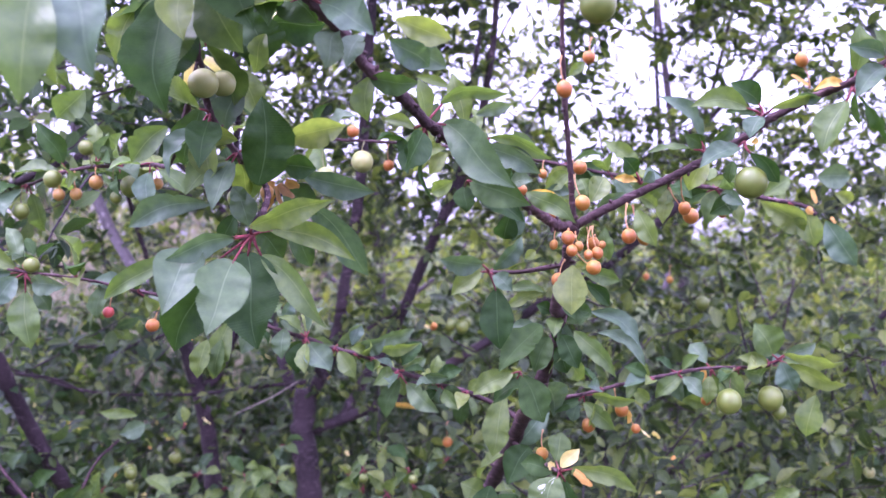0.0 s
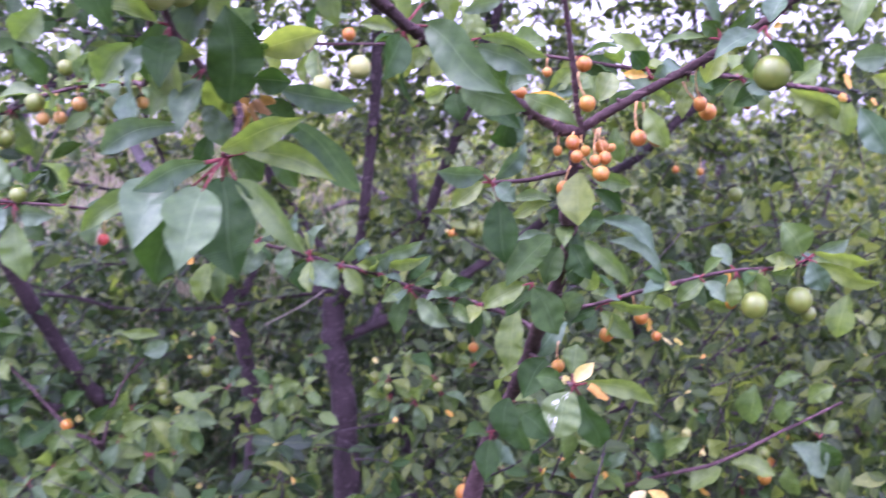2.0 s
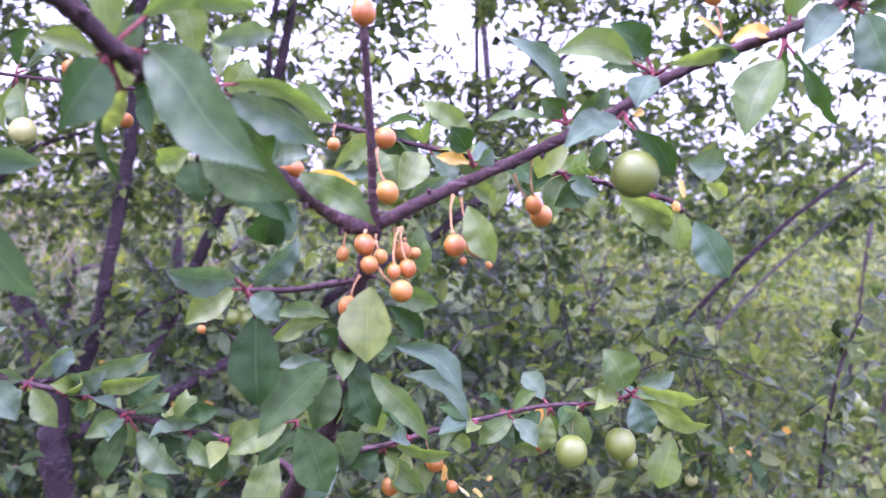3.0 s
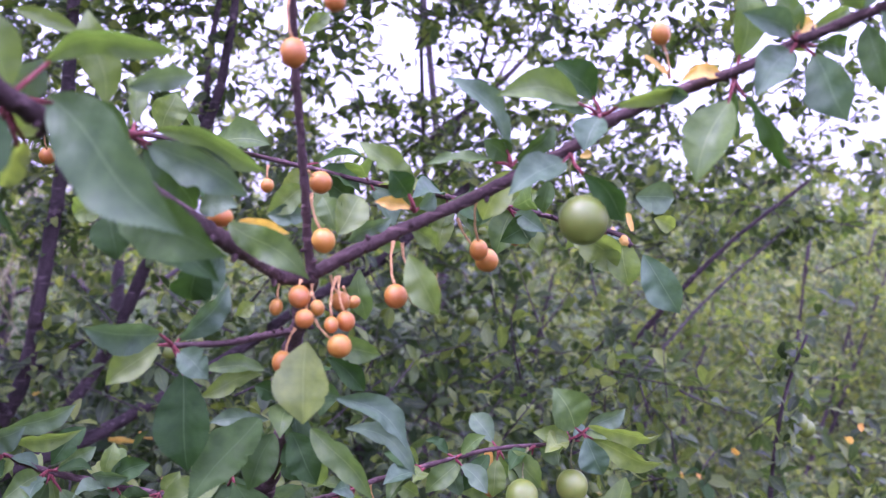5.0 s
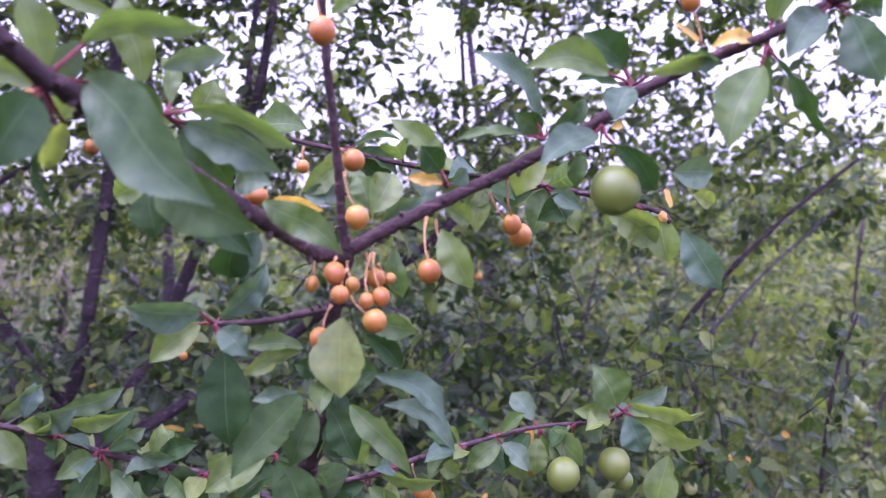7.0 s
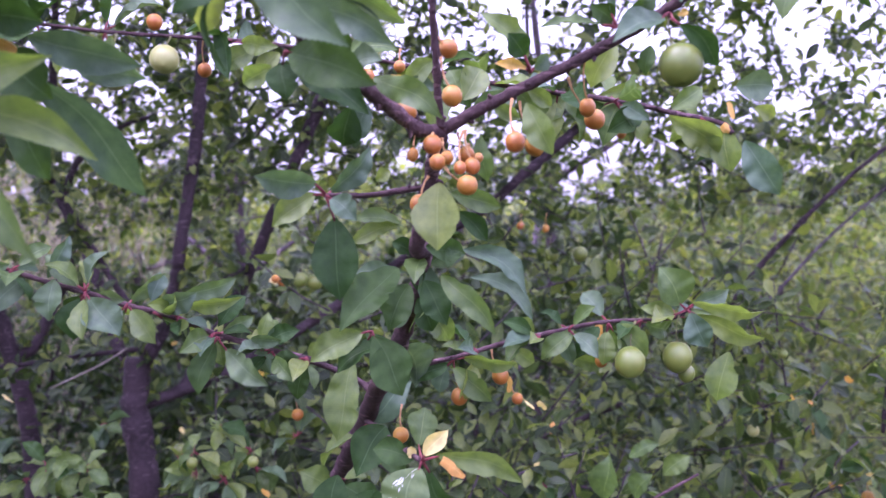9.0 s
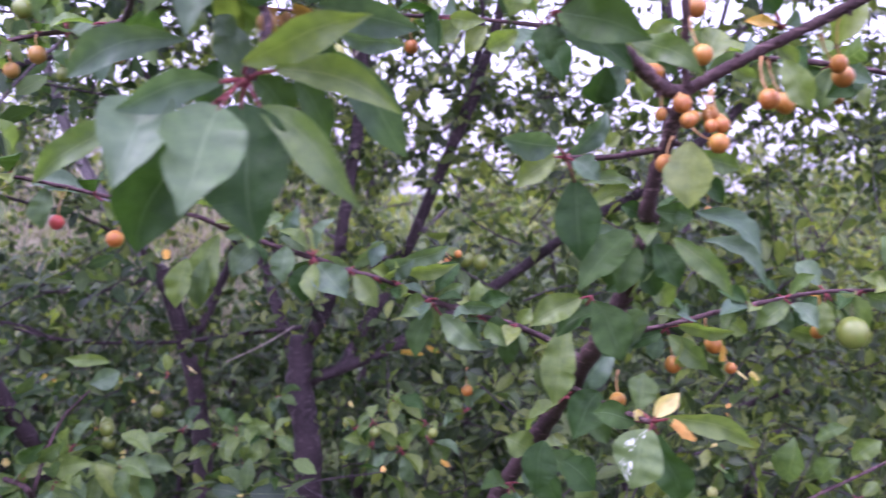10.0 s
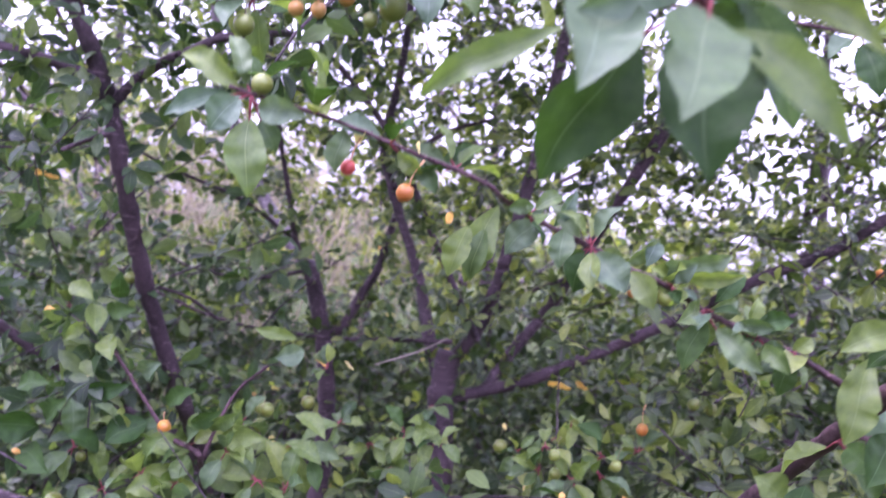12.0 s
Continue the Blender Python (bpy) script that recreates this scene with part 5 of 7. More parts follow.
leaf(stem, (0.1278, 0.7, 1.4709), (0.1624, 0.69, 1.4471), (0.12, -0.84, 0.53), 0.0137, "blue", arch=0.05, bend=0.15)
leaf(stem, (0.133, 0.705, 1.4548), (0.1699, 0.7, 1.4319), (0.2, -0.84, 0.5), 0.0128, "blue", arch=0.05, bend=0.15)
leaf(stem, (0.1157, 0.7, 1.4565), (0.1416, 0.68, 1.4255), (-0.49, -0.86, 0.15), 0.0137, "mid", arch=0.05, bend=0.08)
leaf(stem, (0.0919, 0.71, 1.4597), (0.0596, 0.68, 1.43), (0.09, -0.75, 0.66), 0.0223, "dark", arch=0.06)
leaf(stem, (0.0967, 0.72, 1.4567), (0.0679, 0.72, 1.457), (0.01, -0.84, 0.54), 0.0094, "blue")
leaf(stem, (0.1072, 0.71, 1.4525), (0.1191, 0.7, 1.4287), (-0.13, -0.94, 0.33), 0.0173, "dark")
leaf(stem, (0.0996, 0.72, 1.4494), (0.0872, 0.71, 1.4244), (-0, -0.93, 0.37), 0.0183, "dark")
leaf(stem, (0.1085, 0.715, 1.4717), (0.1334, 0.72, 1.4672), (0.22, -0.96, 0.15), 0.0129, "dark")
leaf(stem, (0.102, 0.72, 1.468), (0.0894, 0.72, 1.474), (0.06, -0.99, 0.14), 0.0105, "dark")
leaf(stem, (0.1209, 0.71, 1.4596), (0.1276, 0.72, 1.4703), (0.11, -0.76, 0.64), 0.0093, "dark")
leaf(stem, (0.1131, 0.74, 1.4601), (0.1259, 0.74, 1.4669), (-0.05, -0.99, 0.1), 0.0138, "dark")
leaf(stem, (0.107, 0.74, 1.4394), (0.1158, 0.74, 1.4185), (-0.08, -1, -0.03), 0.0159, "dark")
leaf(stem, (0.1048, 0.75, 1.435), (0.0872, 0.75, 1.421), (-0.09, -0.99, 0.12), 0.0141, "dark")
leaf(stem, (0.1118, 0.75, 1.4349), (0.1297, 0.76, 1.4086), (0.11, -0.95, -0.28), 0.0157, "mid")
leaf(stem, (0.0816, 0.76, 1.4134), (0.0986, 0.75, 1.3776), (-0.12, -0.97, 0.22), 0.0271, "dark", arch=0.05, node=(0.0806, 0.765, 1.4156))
leaf(stem, (0.0748, 0.765, 1.415), (0.0424, 0.76, 1.398), (-0.03, -0.94, 0.34), 0.0190, "mid", arch=0.06, node=(0.0806, 0.765, 1.4156))
leaf(stem, (0.07, 0.79, 1.3943), (0.0587, 0.78, 1.3421), (-0.3, -0.92, 0.24), 0.0243, "mid", arch=0.05)
leaf(stem, (0.0909, 0.79, 1.3481), (0.0715, 0.77, 1.3221), (0.12, -0.83, 0.55), 0.0259, "dark")
leaf(stem, (0.0603, 0.84, 1.3004), (0.0538, 0.83, 1.2663), (-0.03, -0.96, 0.29), 0.0263, "dark")
leaf(stem, (0.0781, 0.77, 1.4077), (0.0635, 0.77, 1.4133), (0.04, -0.99, 0.1), 0.0117, "mid", arch=0.06, node=(0.0806, 0.765, 1.4156))
leaf(stem, (0.0916, 0.76, 1.4305), (0.0827, 0.76, 1.4413), (-0.01, -1, -0.01), 0.0128, "dark")
leaf(stem, (0.0716, 0.82, 1.2918), (0.0929, 0.81, 1.2743), (-0.13, -0.92, 0.37), 0.0248, "dark")
leaf(stem, (0.0546, 0.86, 1.2838), (0.0335, 0.86, 1.2972), (0.13, -0.97, 0.21), 0.0219, "mid")
leaf(stem, (0.1012, 0.78, 1.376), (0.0825, 0.78, 1.3913), (0.05, -1, 0.06), 0.0165, "dark")
leaf(twig_w, (0.1042, 0.7, 1.3479), (0.0915, 0.69, 1.317), (-0.18, -0.91, 0.37), 0.0291, "spotted", arch=0.05, fold=0.1, node=(0.1061, 0.705, 1.3504))
leaf(twig_w, (0.1108, 0.71, 1.3436), (0.1244, 0.71, 1.3004), (-0.21, -0.97, -0.07), 0.0216, "dark", arch=0.05, node=(0.1061, 0.705, 1.3504))
leaf(twig_w, (0.1143, 0.705, 1.3535), (0.164, 0.7, 1.3359), (-0.14, -0.98, -0.11), 0.0143, "mid", arch=0.05, bend=0.13, node=(0.1061, 0.705, 1.3504))
leaf(twig_w, (0.1067, 0.7, 1.355), (0.1203, 0.7, 1.3691), (-0.2, -0.96, 0.19), 0.0105, "pale", arch=0.05, node=(0.1061, 0.705, 1.3504))
leaf(twig_w, (0.1087, 0.75, 1.3459), (0.1143, 0.76, 1.368), (-0.09, -0.9, 0.43), 0.0189, "mid", arch=0.05, node=(0.1061, 0.705, 1.3504))
leaf(twig_w, (0.1057, 0.74, 1.3415), (0.0802, 0.75, 1.3447), (-0.32, -0.9, 0.29), 0.0165, "dark", arch=0.06, node=(0.1061, 0.705, 1.3504))
withered(twig_w, (0.1168, 0.7, 1.3522), (0.13, 0.7, 1.342), 0.0073, "dry")
withered(twig_w, (0.1031, 0.72, 1.3487), (0.1001, 0.72, 1.3539), 0.0062, "pale")
fruit(twig_w, (0.0995, 0.77, 1.3476), 0.0052, "orange", stalk=(0.1007, 0.775, 1.3665))
# the fruiting twig
leaf(twig_r, (0.136, 0.79, 1.3874), (0.1603, 0.78, 1.3652), (-0.32, -0.94, 0.07), 0.0164, "mid", node=(0.1363, 0.79, 1.3928))
leaf(twig_r, (0.1313, 0.79, 1.3875), (0.1268, 0.79, 1.3699), (-0.35, -0.93, 0.09), 0.0117, "blue", arch=0.06, node=(0.1363, 0.79, 1.3928))
leaf(twig_r, (0.1329, 0.79, 1.389), (0.1099, 0.79, 1.3778), (-0.24, -0.84, 0.48), 0.0139, "dark", arch=0.06, node=(0.1363, 0.79, 1.3928))
leaf(twig_r, (0.1425, 0.79, 1.3935), (0.1784, 0.78, 1.3908), (-0.27, -0.86, -0.43), 0.0122, "light", node=(0.1363, 0.79, 1.3928))
leaf(twig_r, (0.2213, 0.8, 1.4099), (0.1984, 0.8, 1.3896), (-0.3, -0.89, 0.34), 0.0146, "mid")
leaf(twig_r, (0.2393, 0.8, 1.4117), (0.2224, 0.8, 1.3893), (-0.39, -0.87, 0.3), 0.0131, "dark")
leaf(twig_r, (0.2173, 0.8, 1.4079), (0.2209, 0.8, 1.3862), (-0.43, -0.9, -0.07), 0.0122, "blue")
leaf(twig_r, (0.2546, 0.8, 1.4135), (0.2709, 0.79, 1.3919), (-0.49, -0.87, 0.03), 0.0215, "mid")
leaf(twig_r, (0.1801, 0.81, 1.395), (0.1964, 0.81, 1.3848), (-0.09, -0.99, -0.14), 0.0123, "mid")
leaf(twig_r, (0.1934, 0.8, 1.4081), (0.1814, 0.8, 1.418), (0.07, -0.99, 0.08), 0.0104, "light")
leaf(twig_r, (0.2977, 0.8, 1.4266), (0.2825, 0.8, 1.4527), (-0.05, -1, -0.03), 0.0283, "mid", arch=0.07, node=(0.3041, 0.803, 1.4227))
leaf(twig_r, (0.3067, 0.8, 1.4281), (0.355, 0.79, 1.4209), (-0.25, -0.82, -0.52), 0.0145, "light", arch=0.1, node=(0.3041, 0.803, 1.4227))
leaf(twig_r, (0.303, 0.795, 1.4216), (0.3134, 0.79, 1.3977), (-0.52, -0.85, -0.05), 0.0195, "blue", arch=0.06, node=(0.3041, 0.803, 1.4227))
leaf(twig_r, (0.3094, 0.8, 1.4194), (0.3573, 0.79, 1.4012), (-0.33, -0.87, -0.38), 0.0160, "light", arch=0.1, node=(0.3041, 0.803, 1.4227))
leaf(twig_r, (0.2938, 0.8, 1.4191), (0.2693, 0.8, 1.4252), (0.08, -0.94, 0.34), 0.0123, "mid", arch=0.06, node=(0.3041, 0.803, 1.4227))
leaf(twig_r, (0.3105, 0.81, 1.4239), (0.3395, 0.81, 1.4359), (0.03, -1, -0.08), 0.0138, "blue", arch=0.06, node=(0.3041, 0.803, 1.4227))
leaf(twig_r, (0.3348, 0.8, 1.3928), (0.3262, 0.8, 1.3575), (-0.46, -0.88, 0.11), 0.0224, "light")
leaf(twig_r, (0.2196, 0.82, 1.3869), (0.2529, 0.82, 1.3824), (-0.03, -0.97, -0.22), 0.0134, "mid")
fruit(twig_r, (0.2939, 0.794, 1.391), 0.0104, "green", stalk=(0.2984, 0.803, 1.4187))
fruit(twig_r, (0.2551, 0.781, 1.3901), 0.0104, "green", stalk=(0.2655, 0.8, 1.4154))
fruit(twig_r, (0.3034, 0.8, 1.3779), 0.0061, "green", stalk=(0.3046, 0.803, 1.4007))
fruit(twig_r, (0.2448, 0.811, 1.3857), 0.0046, "orange", stalk=(0.2423, 0.808, 1.3998))
withered(twig_r, (0.242, 0.808, 1.4118), (0.2435, 0.808, 1.3998), 0.0090, "dry")
fruit(twig_r, (0.17, 0.8, 1.3786), 0.0059, "orange", stalk=(0.1632, 0.797, 1.3972))
fruit(twig_r, (0.1403, 0.79, 1.3673), 0.0058, "orange", stalk=(0.1387, 0.79, 1.387))
withered(twig_r, (0.1751, 0.8, 1.3781), (0.1757, 0.8, 1.3671), 0.0079, "dry")
fruit(twig_r, (0.1821, 0.8, 1.3626), 0.0040, "orange", stalk=(0.178, 0.8, 1.371))
withered(twig_r, (0.1886, 0.81, 1.3601), (0.1968, 0.81, 1.3527), 0.0049, "pale")
withered(twig_r, (0.1987, 0.81, 1.3575), (0.2049, 0.81, 1.3517), 0.0049, "pale")
# the long twig
leaf(twig_x, (-0.0982, 0.8, 1.4338), (-0.0783, 0.79, 1.411), (-0.15, -0.95, 0.29), 0.0228, "blue", arch=0.06, node=(-0.1019, 0.805, 1.4364))
leaf(twig_x, (-0.1045, 0.805, 1.4326), (-0.1088, 0.8, 1.4069), (0.08, -0.98, 0.18), 0.0209, "dark", arch=0.06, node=(-0.1019, 0.805, 1.4364))
leaf(twig_x, (-0.0975, 0.81, 1.4352), (-0.0791, 0.81, 1.4305), (-0.05, -0.98, -0.2), 0.0110, "sage", arch=0.06, node=(-0.1019, 0.805, 1.4364))
leaf(twig_x, (-0.0747, 0.81, 1.4251), (-0.0584, 0.8, 1.4041), (-0.17, -0.93, 0.31), 0.0167, "mid", arch=0.06, node=(-0.0778, 0.813, 1.4271))
leaf(twig_x, (-0.0773, 0.82, 1.4295), (-0.055, 0.83, 1.4466), (0.55, -0.79, -0.25), 0.0140, "sage", node=(-0.0778, 0.813, 1.4271))
leaf(twig_x, (-0.0575, 0.815, 1.4252), (-0.0333, 0.81, 1.4348), (-0.05, -0.93, -0.35), 0.0176, "blue")
leaf(twig_x, (-0.0468, 0.82, 1.4324), (-0.0091, 0.83, 1.4432), (0.32, -0.9, -0.3), 0.0132, "sage", arch=0.1)
leaf(twig_x, (-0.0431, 0.82, 1.4269), (-0.0038, 0.81, 1.4315), (-0.17, -0.88, -0.45), 0.0118, "mid", arch=0.1)
leaf(twig_x, (-0.0026, 0.82, 1.4322), (-0.0192, 0.81, 1.4139), (0.11, -0.91, 0.4), 0.0144, "dark")
leaf(twig_x, (-0.064, 0.82, 1.4294), (-0.0596, 0.83, 1.4482), (0.41, -0.84, 0.35), 0.0123, "blue")
leaf(twig_x, (-0.0226, 0.82, 1.4009), (-0.0333, 0.81, 1.3676), (-0.11, -0.94, 0.32), 0.0173, "dark", arch=0.05, node=(-0.0219, 0.825, 1.405))
leaf(twig_x, (-0.0157, 0.82, 1.3961), (0.0123, 0.8, 1.375), (-0.43, -0.87, 0.25), 0.0171, "sage", node=(-0.0219, 0.825, 1.405))
leaf(twig_x, (-0.0192, 0.83, 1.4063), (0.0019, 0.84, 1.4149), (0.46, -0.88, -0.09), 0.0104, "sage", node=(-0.0219, 0.825, 1.405))
leaf(twig_x, (0.0111, 0.83, 1.3975), (0.0254, 0.83, 1.4086), (0.05, -1, -0.07), 0.0131, "blue")
leaf(twig_x, (0.0004, 0.83, 1.4017), (0.0217, 0.82, 1.4004), (-0.42, -0.87, -0.25), 0.0106, "sage")
leaf(twig_x, (0.0373, 0.83, 1.3843), (0.0315, 0.83, 1.3576), (-0.2, -0.98, 0.04), 0.0149, "dark", arch=0.05, node=(0.0341, 0.833, 1.3871))
leaf(twig_x, (0.0261, 0.83, 1.3885), (0.0023, 0.83, 1.392), (0.07, -0.87, 0.48), 0.0112, "sage", arch=0.06, node=(0.0341, 0.833, 1.3871))
leaf(twig_x, (0.0401, 0.84, 1.3859), (0.0503, 0.84, 1.3981), (-0.08, -0.99, 0.07), 0.0115, "mid", arch=0.06, node=(0.0341, 0.833, 1.3871))
leaf(twig_x, (-0.1376, 0.8, 1.4474), (-0.1541, 0.79, 1.4248), (0.22, -0.94, 0.26), 0.0185, "blue")
leaf(twig_x, (-0.1196, 0.8, 1.4458), (-0.1199, 0.79, 1.4209), (0.11, -0.92, 0.37), 0.0167, "sage")
leaf(twig_x, (-0.1267, 0.81, 1.4459), (-0.1148, 0.82, 1.4728), (0.61, -0.8, 0.03), 0.0120, "blue")
leaf(twig_x, (-0.1624, 0.79, 1.4539), (-0.176, 0.78, 1.4046), (0.18, -0.97, 0.15), 0.0209, "mid")
leaf(twig_x, (-0.1085, 0.81, 1.4383), (-0.1311, 0.82, 1.4606), (0.09, -0.87, 0.48), 0.0139, "sage")
leaf(twig_x, (-0.3039, 0.72, 1.4814), (-0.296, 0.71, 1.4383), (0.22, -0.94, 0.26), 0.0234, "mid", arch=0.05, node=(-0.3066, 0.725, 1.495))
leaf(twig_x, (-0.2993, 0.72, 1.4878), (-0.2696, 0.71, 1.4848), (-0.33, -0.9, -0.29), 0.0165, "blue", node=(-0.3066, 0.725, 1.495))
leaf(twig_x, (-0.316, 0.73, 1.4984), (-0.3547, 0.73, 1.5157), (0.16, -0.92, 0.35), 0.0156, "mid", node=(-0.3066, 0.725, 1.495))
leaf(twig_x, (-0.311, 0.72, 1.4922), (-0.3229, 0.71, 1.4708), (0.36, -0.91, 0.23), 0.0196, "blue", arch=0.06, node=(-0.3066, 0.725, 1.495))
leaf(twig_x, (-0.3194, 0.73, 1.4951), (-0.3598, 0.73, 1.4781), (-0.06, -0.99, 0.13), 0.0138, "blue", arch=0.1, node=(-0.3066, 0.725, 1.495))
leaf(twig_x, (-0.3007, 0.73, 1.4822), (-0.2901, 0.73, 1.4653), (0.13, -0.99, 0.08), 0.0142, "sage", arch=0.06, node=(-0.3066, 0.725, 1.495))
leaf(twig_x, (-0.311, 0.73, 1.5001), (-0.3304, 0.74, 1.5321), (0.32, -0.83, 0.45), 0.0124, "sage", arch=0.06, node=(-0.3066, 0.725, 1.495))
leaf(twig_x, (-0.2557, 0.745, 1.4848), (-0.2565, 0.74, 1.4589), (0.13, -0.97, 0.18), 0.0141, "sage")
leaf(twig_x, (-0.2009, 0.77, 1.4719), (-0.1812, 0.78, 1.4883), (0.45, -0.89, 0), 0.0146, "blue")
leaf(twig_x, (-0.213, 0.76, 1.4735), (-0.1989, 0.76, 1.4547), (-0, -1, -0), 0.0121, "sage")
leaf(twig_x, (-0.1775, 0.77, 1.4388), (-0.1862, 0.77, 1.4067), (-0.05, -1, 0.01), 0.0166, "mid")
leaf(twig_x, (-0.1682, 0.78, 1.4382), (-0.1733, 0.78, 1.4056), (-0.06, -1, 0.01), 0.0147, "mid")
leaf(twig_x, (-0.1557, 0.78, 1.4528), (-0.1396, 0.78, 1.4567), (0.04, -0.99, -0.15), 0.0102, "sage")
fruit(twig_x, (-0.2992, 0.72, 1.5013), 0.0062, "green", stalk=(-0.3023, 0.725, 1.4951), tall=0.95)
fruit(twig_x, (-0.2509, 0.748, 1.463), 0.0044, "red", stalk=(-0.2447, 0.745, 1.4809), tall=1.1)
withered(twig_x, (-0.2434, 0.745, 1.485), (-0.247, 0.745, 1.4773), 0.0087, "pale")
fruit(twig_x, (-0.2153, 0.748, 1.4528), 0.0053, "orange", stalk=(-0.2069, 0.75, 1.4727))
withered(twig_x, (-0.213, 0.755, 1.4838), (-0.2112, 0.755, 1.4763), 0.0063, "pale")
withered(twig_x, (-0.1892, 0.765, 1.4452), (-0.1898, 0.765, 1.4389), 0.0056, "dry")
fruit(twig_x, (0.0008, 1.1, 1.4185), 0.0040, "orange")
# the thin twig behind
fruit(twig_u, (0.0849, 0.869, 1.6143), 0.0087, "pale", stalk=(0.0863, 0.86, 1.6011))
fruit(twig_u, (-0.0585, 0.845, 1.5932), 0.0101, "pale", stalk=(-0.0612, 0.885, 1.6156))
fruit(twig_u, (-0.0924, 0.85, 1.5802), 0.0085, "pale", stalk=(-0.1002, 0.89, 1.6175))
fruit(twig_u, (-0.0387, 0.897, 1.5941), 0.0054, "orange", stalk=(-0.0375, 0.882, 1.6129))
fruit(twig_u, (-0.0714, 0.88, 1.6251), 0.0058, "orange")
fruit(twig_u, (0.2626, 0.83, 1.5473), 0.0036, "orange", stalk=(0.2585, 0.83, 1.5654))
leaf(twig_u, (0.3298, 0.79, 1.5783), (0.3553, 0.785, 1.5772), (-0.2, -0.96, -0.22), 0.0214, "blue")
leaf(twig_u, (0.3369, 0.79, 1.5409), (0.3583, 0.78, 1.5038), (-0.59, -0.8, -0.12), 0.0239, "blue", arch=0.07)
leaf(twig_u, (0.3038, 0.8, 1.552), (0.3223, 0.8, 1.5291), (-0.32, -0.91, -0.26), 0.0195, "light")
leaf(twig_u, (0.3486, 0.8, 1.5646), (0.3647, 0.8, 1.5583), (-0.11, -0.96, -0.27), 0.0117, "light")
leaf(twig_u, (0.245, 0.82, 1.5742), (0.2763, 0.82, 1.579), (0.02, -0.99, -0.15), 0.0129, "mid")
leaf(twig_u, (0.2563, 0.83, 1.571), (0.2371, 0.83, 1.5554), (-0.23, -0.93, 0.28), 0.0153, "light")
leaf(twig_u, (0.2046, 0.84, 1.5619), (0.1812, 0.84, 1.5798), (0.01, -1, 0.02), 0.0152, "mid")
leaf(twig_u, (-0.0271, 0.87, 1.6198), (-0.0191, 0.86, 1.5836), (-0.56, -0.82, 0.1), 0.0158, "dark", arch=-0.1)
leaf(twig_u, (0.001, 0.88, 1.6099), (-0.0242, 0.88, 1.5928), (0.01, -1, -0.01), 0.0179, "mid")
leaf(twig_u, (0.0348, 0.86, 1.6108), (0.0431, 0.86, 1.6353), (0.23, -0.97, -0.08), 0.0218, "mid")
leaf(twig_u, (0.0181, 0.87, 1.6042), (0.0014, 0.87, 1.5834), (-0.03, -1, 0.02), 0.0149, "light")
leaf(twig_u, (0.2865, 0.8, 1.5578), (0.3256, 0.8, 1.5331), (-0.25, -0.88, -0.4), 0.0222, "light")
leaf(twig_u, (0.2577, 0.82, 1.5678), (0.2459, 0.82, 1.5379), (-0.41, -0.9, 0.16), 0.0187, "mid")
leaf(twig_u, (0.2197, 0.83, 1.5746), (0.2036, 0.83, 1.5524), (-0.26, -0.95, 0.19), 0.0195, "mid")
leaf(twig_u, (0.133, 0.85, 1.5884), (0.1083, 0.85, 1.5738), (0.03, -1, -0.06), 0.0185, "light")
leaf(twig_u, (0.2703, 0.81, 1.5627), (0.2464, 0.81, 1.5468), (-0.06, -0.99, 0.09), 0.0182, "dark")
leaf(twig_u, (0.2907, 0.81, 1.563), (0.3149, 0.81, 1.579), (-0.07, -0.99, 0.1), 0.0145, "mid")
leaf(twig_u, (0.3271, 0.8, 1.5506), (0.3321, 0.8, 1.5195), (-0.45, -0.89, -0.07), 0.0213, "light")
withered(twig_u, (0.3262, 0.795, 1.5673), (0.3305, 0.795, 1.5558), 0.0068, "dry")
withered(twig_u, (0.3226, 0.795, 1.5519), (0.3288, 0.795, 1.547), 0.0067, "dry")
withered(twig_u, (0.089, 0.75, 1.5541), (0.0994, 0.75, 1.5484), 0.0061, "dry")
# the hanging shoot with its large leaves
leaf(hang, (-0.118, 0.575, 1.5439), (-0.1736, 0.584, 1.5295), (-0.14, -0.99, -0.08), 0.0161, "blue", arch=0.05, bend=0.1)
leaf(hang, (-0.0971, 0.5496, 1.5238), (-0.1312, 0.5319, 1.5103), (0.53, -0.73, -0.44), 0.0141, "blue", arch=0.05, bend=0.12, node=(-0.0890, 0.556, 1.5255))
leaf(hang, (-0.1353, 0.57, 1.5146), (-0.1896, 0.58, 1.4859), (-0.22, -0.97, 0.09), 0.0129, "mid", arch=0.04)
leaf(hang, (-0.1225, 0.5480, 1.5172), (-0.1278, 0.5153, 1.4840), (0.25, -0.72, 0.65), 0.0275, "blue", arch=0.05, bend=0, belly=0.75, node=(-0.0890, 0.556, 1.5255))
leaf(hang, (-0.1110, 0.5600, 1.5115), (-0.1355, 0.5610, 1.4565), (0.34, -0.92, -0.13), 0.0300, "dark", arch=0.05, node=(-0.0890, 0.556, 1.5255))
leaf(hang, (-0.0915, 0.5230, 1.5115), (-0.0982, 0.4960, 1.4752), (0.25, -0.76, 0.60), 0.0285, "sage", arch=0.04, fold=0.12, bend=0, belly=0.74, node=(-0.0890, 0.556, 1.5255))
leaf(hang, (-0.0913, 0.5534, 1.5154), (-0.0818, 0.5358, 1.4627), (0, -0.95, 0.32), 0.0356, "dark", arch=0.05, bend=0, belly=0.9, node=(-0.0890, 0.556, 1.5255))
leaf(hang, (-0.0838, 0.552, 1.5146), (-0.0445, 0.522, 1.4765), (-0.41, -0.9, 0.16), 0.0150, "mid", arch=0.05, bend=0.09, belly=1.1, node=(-0.0890, 0.556, 1.5255))
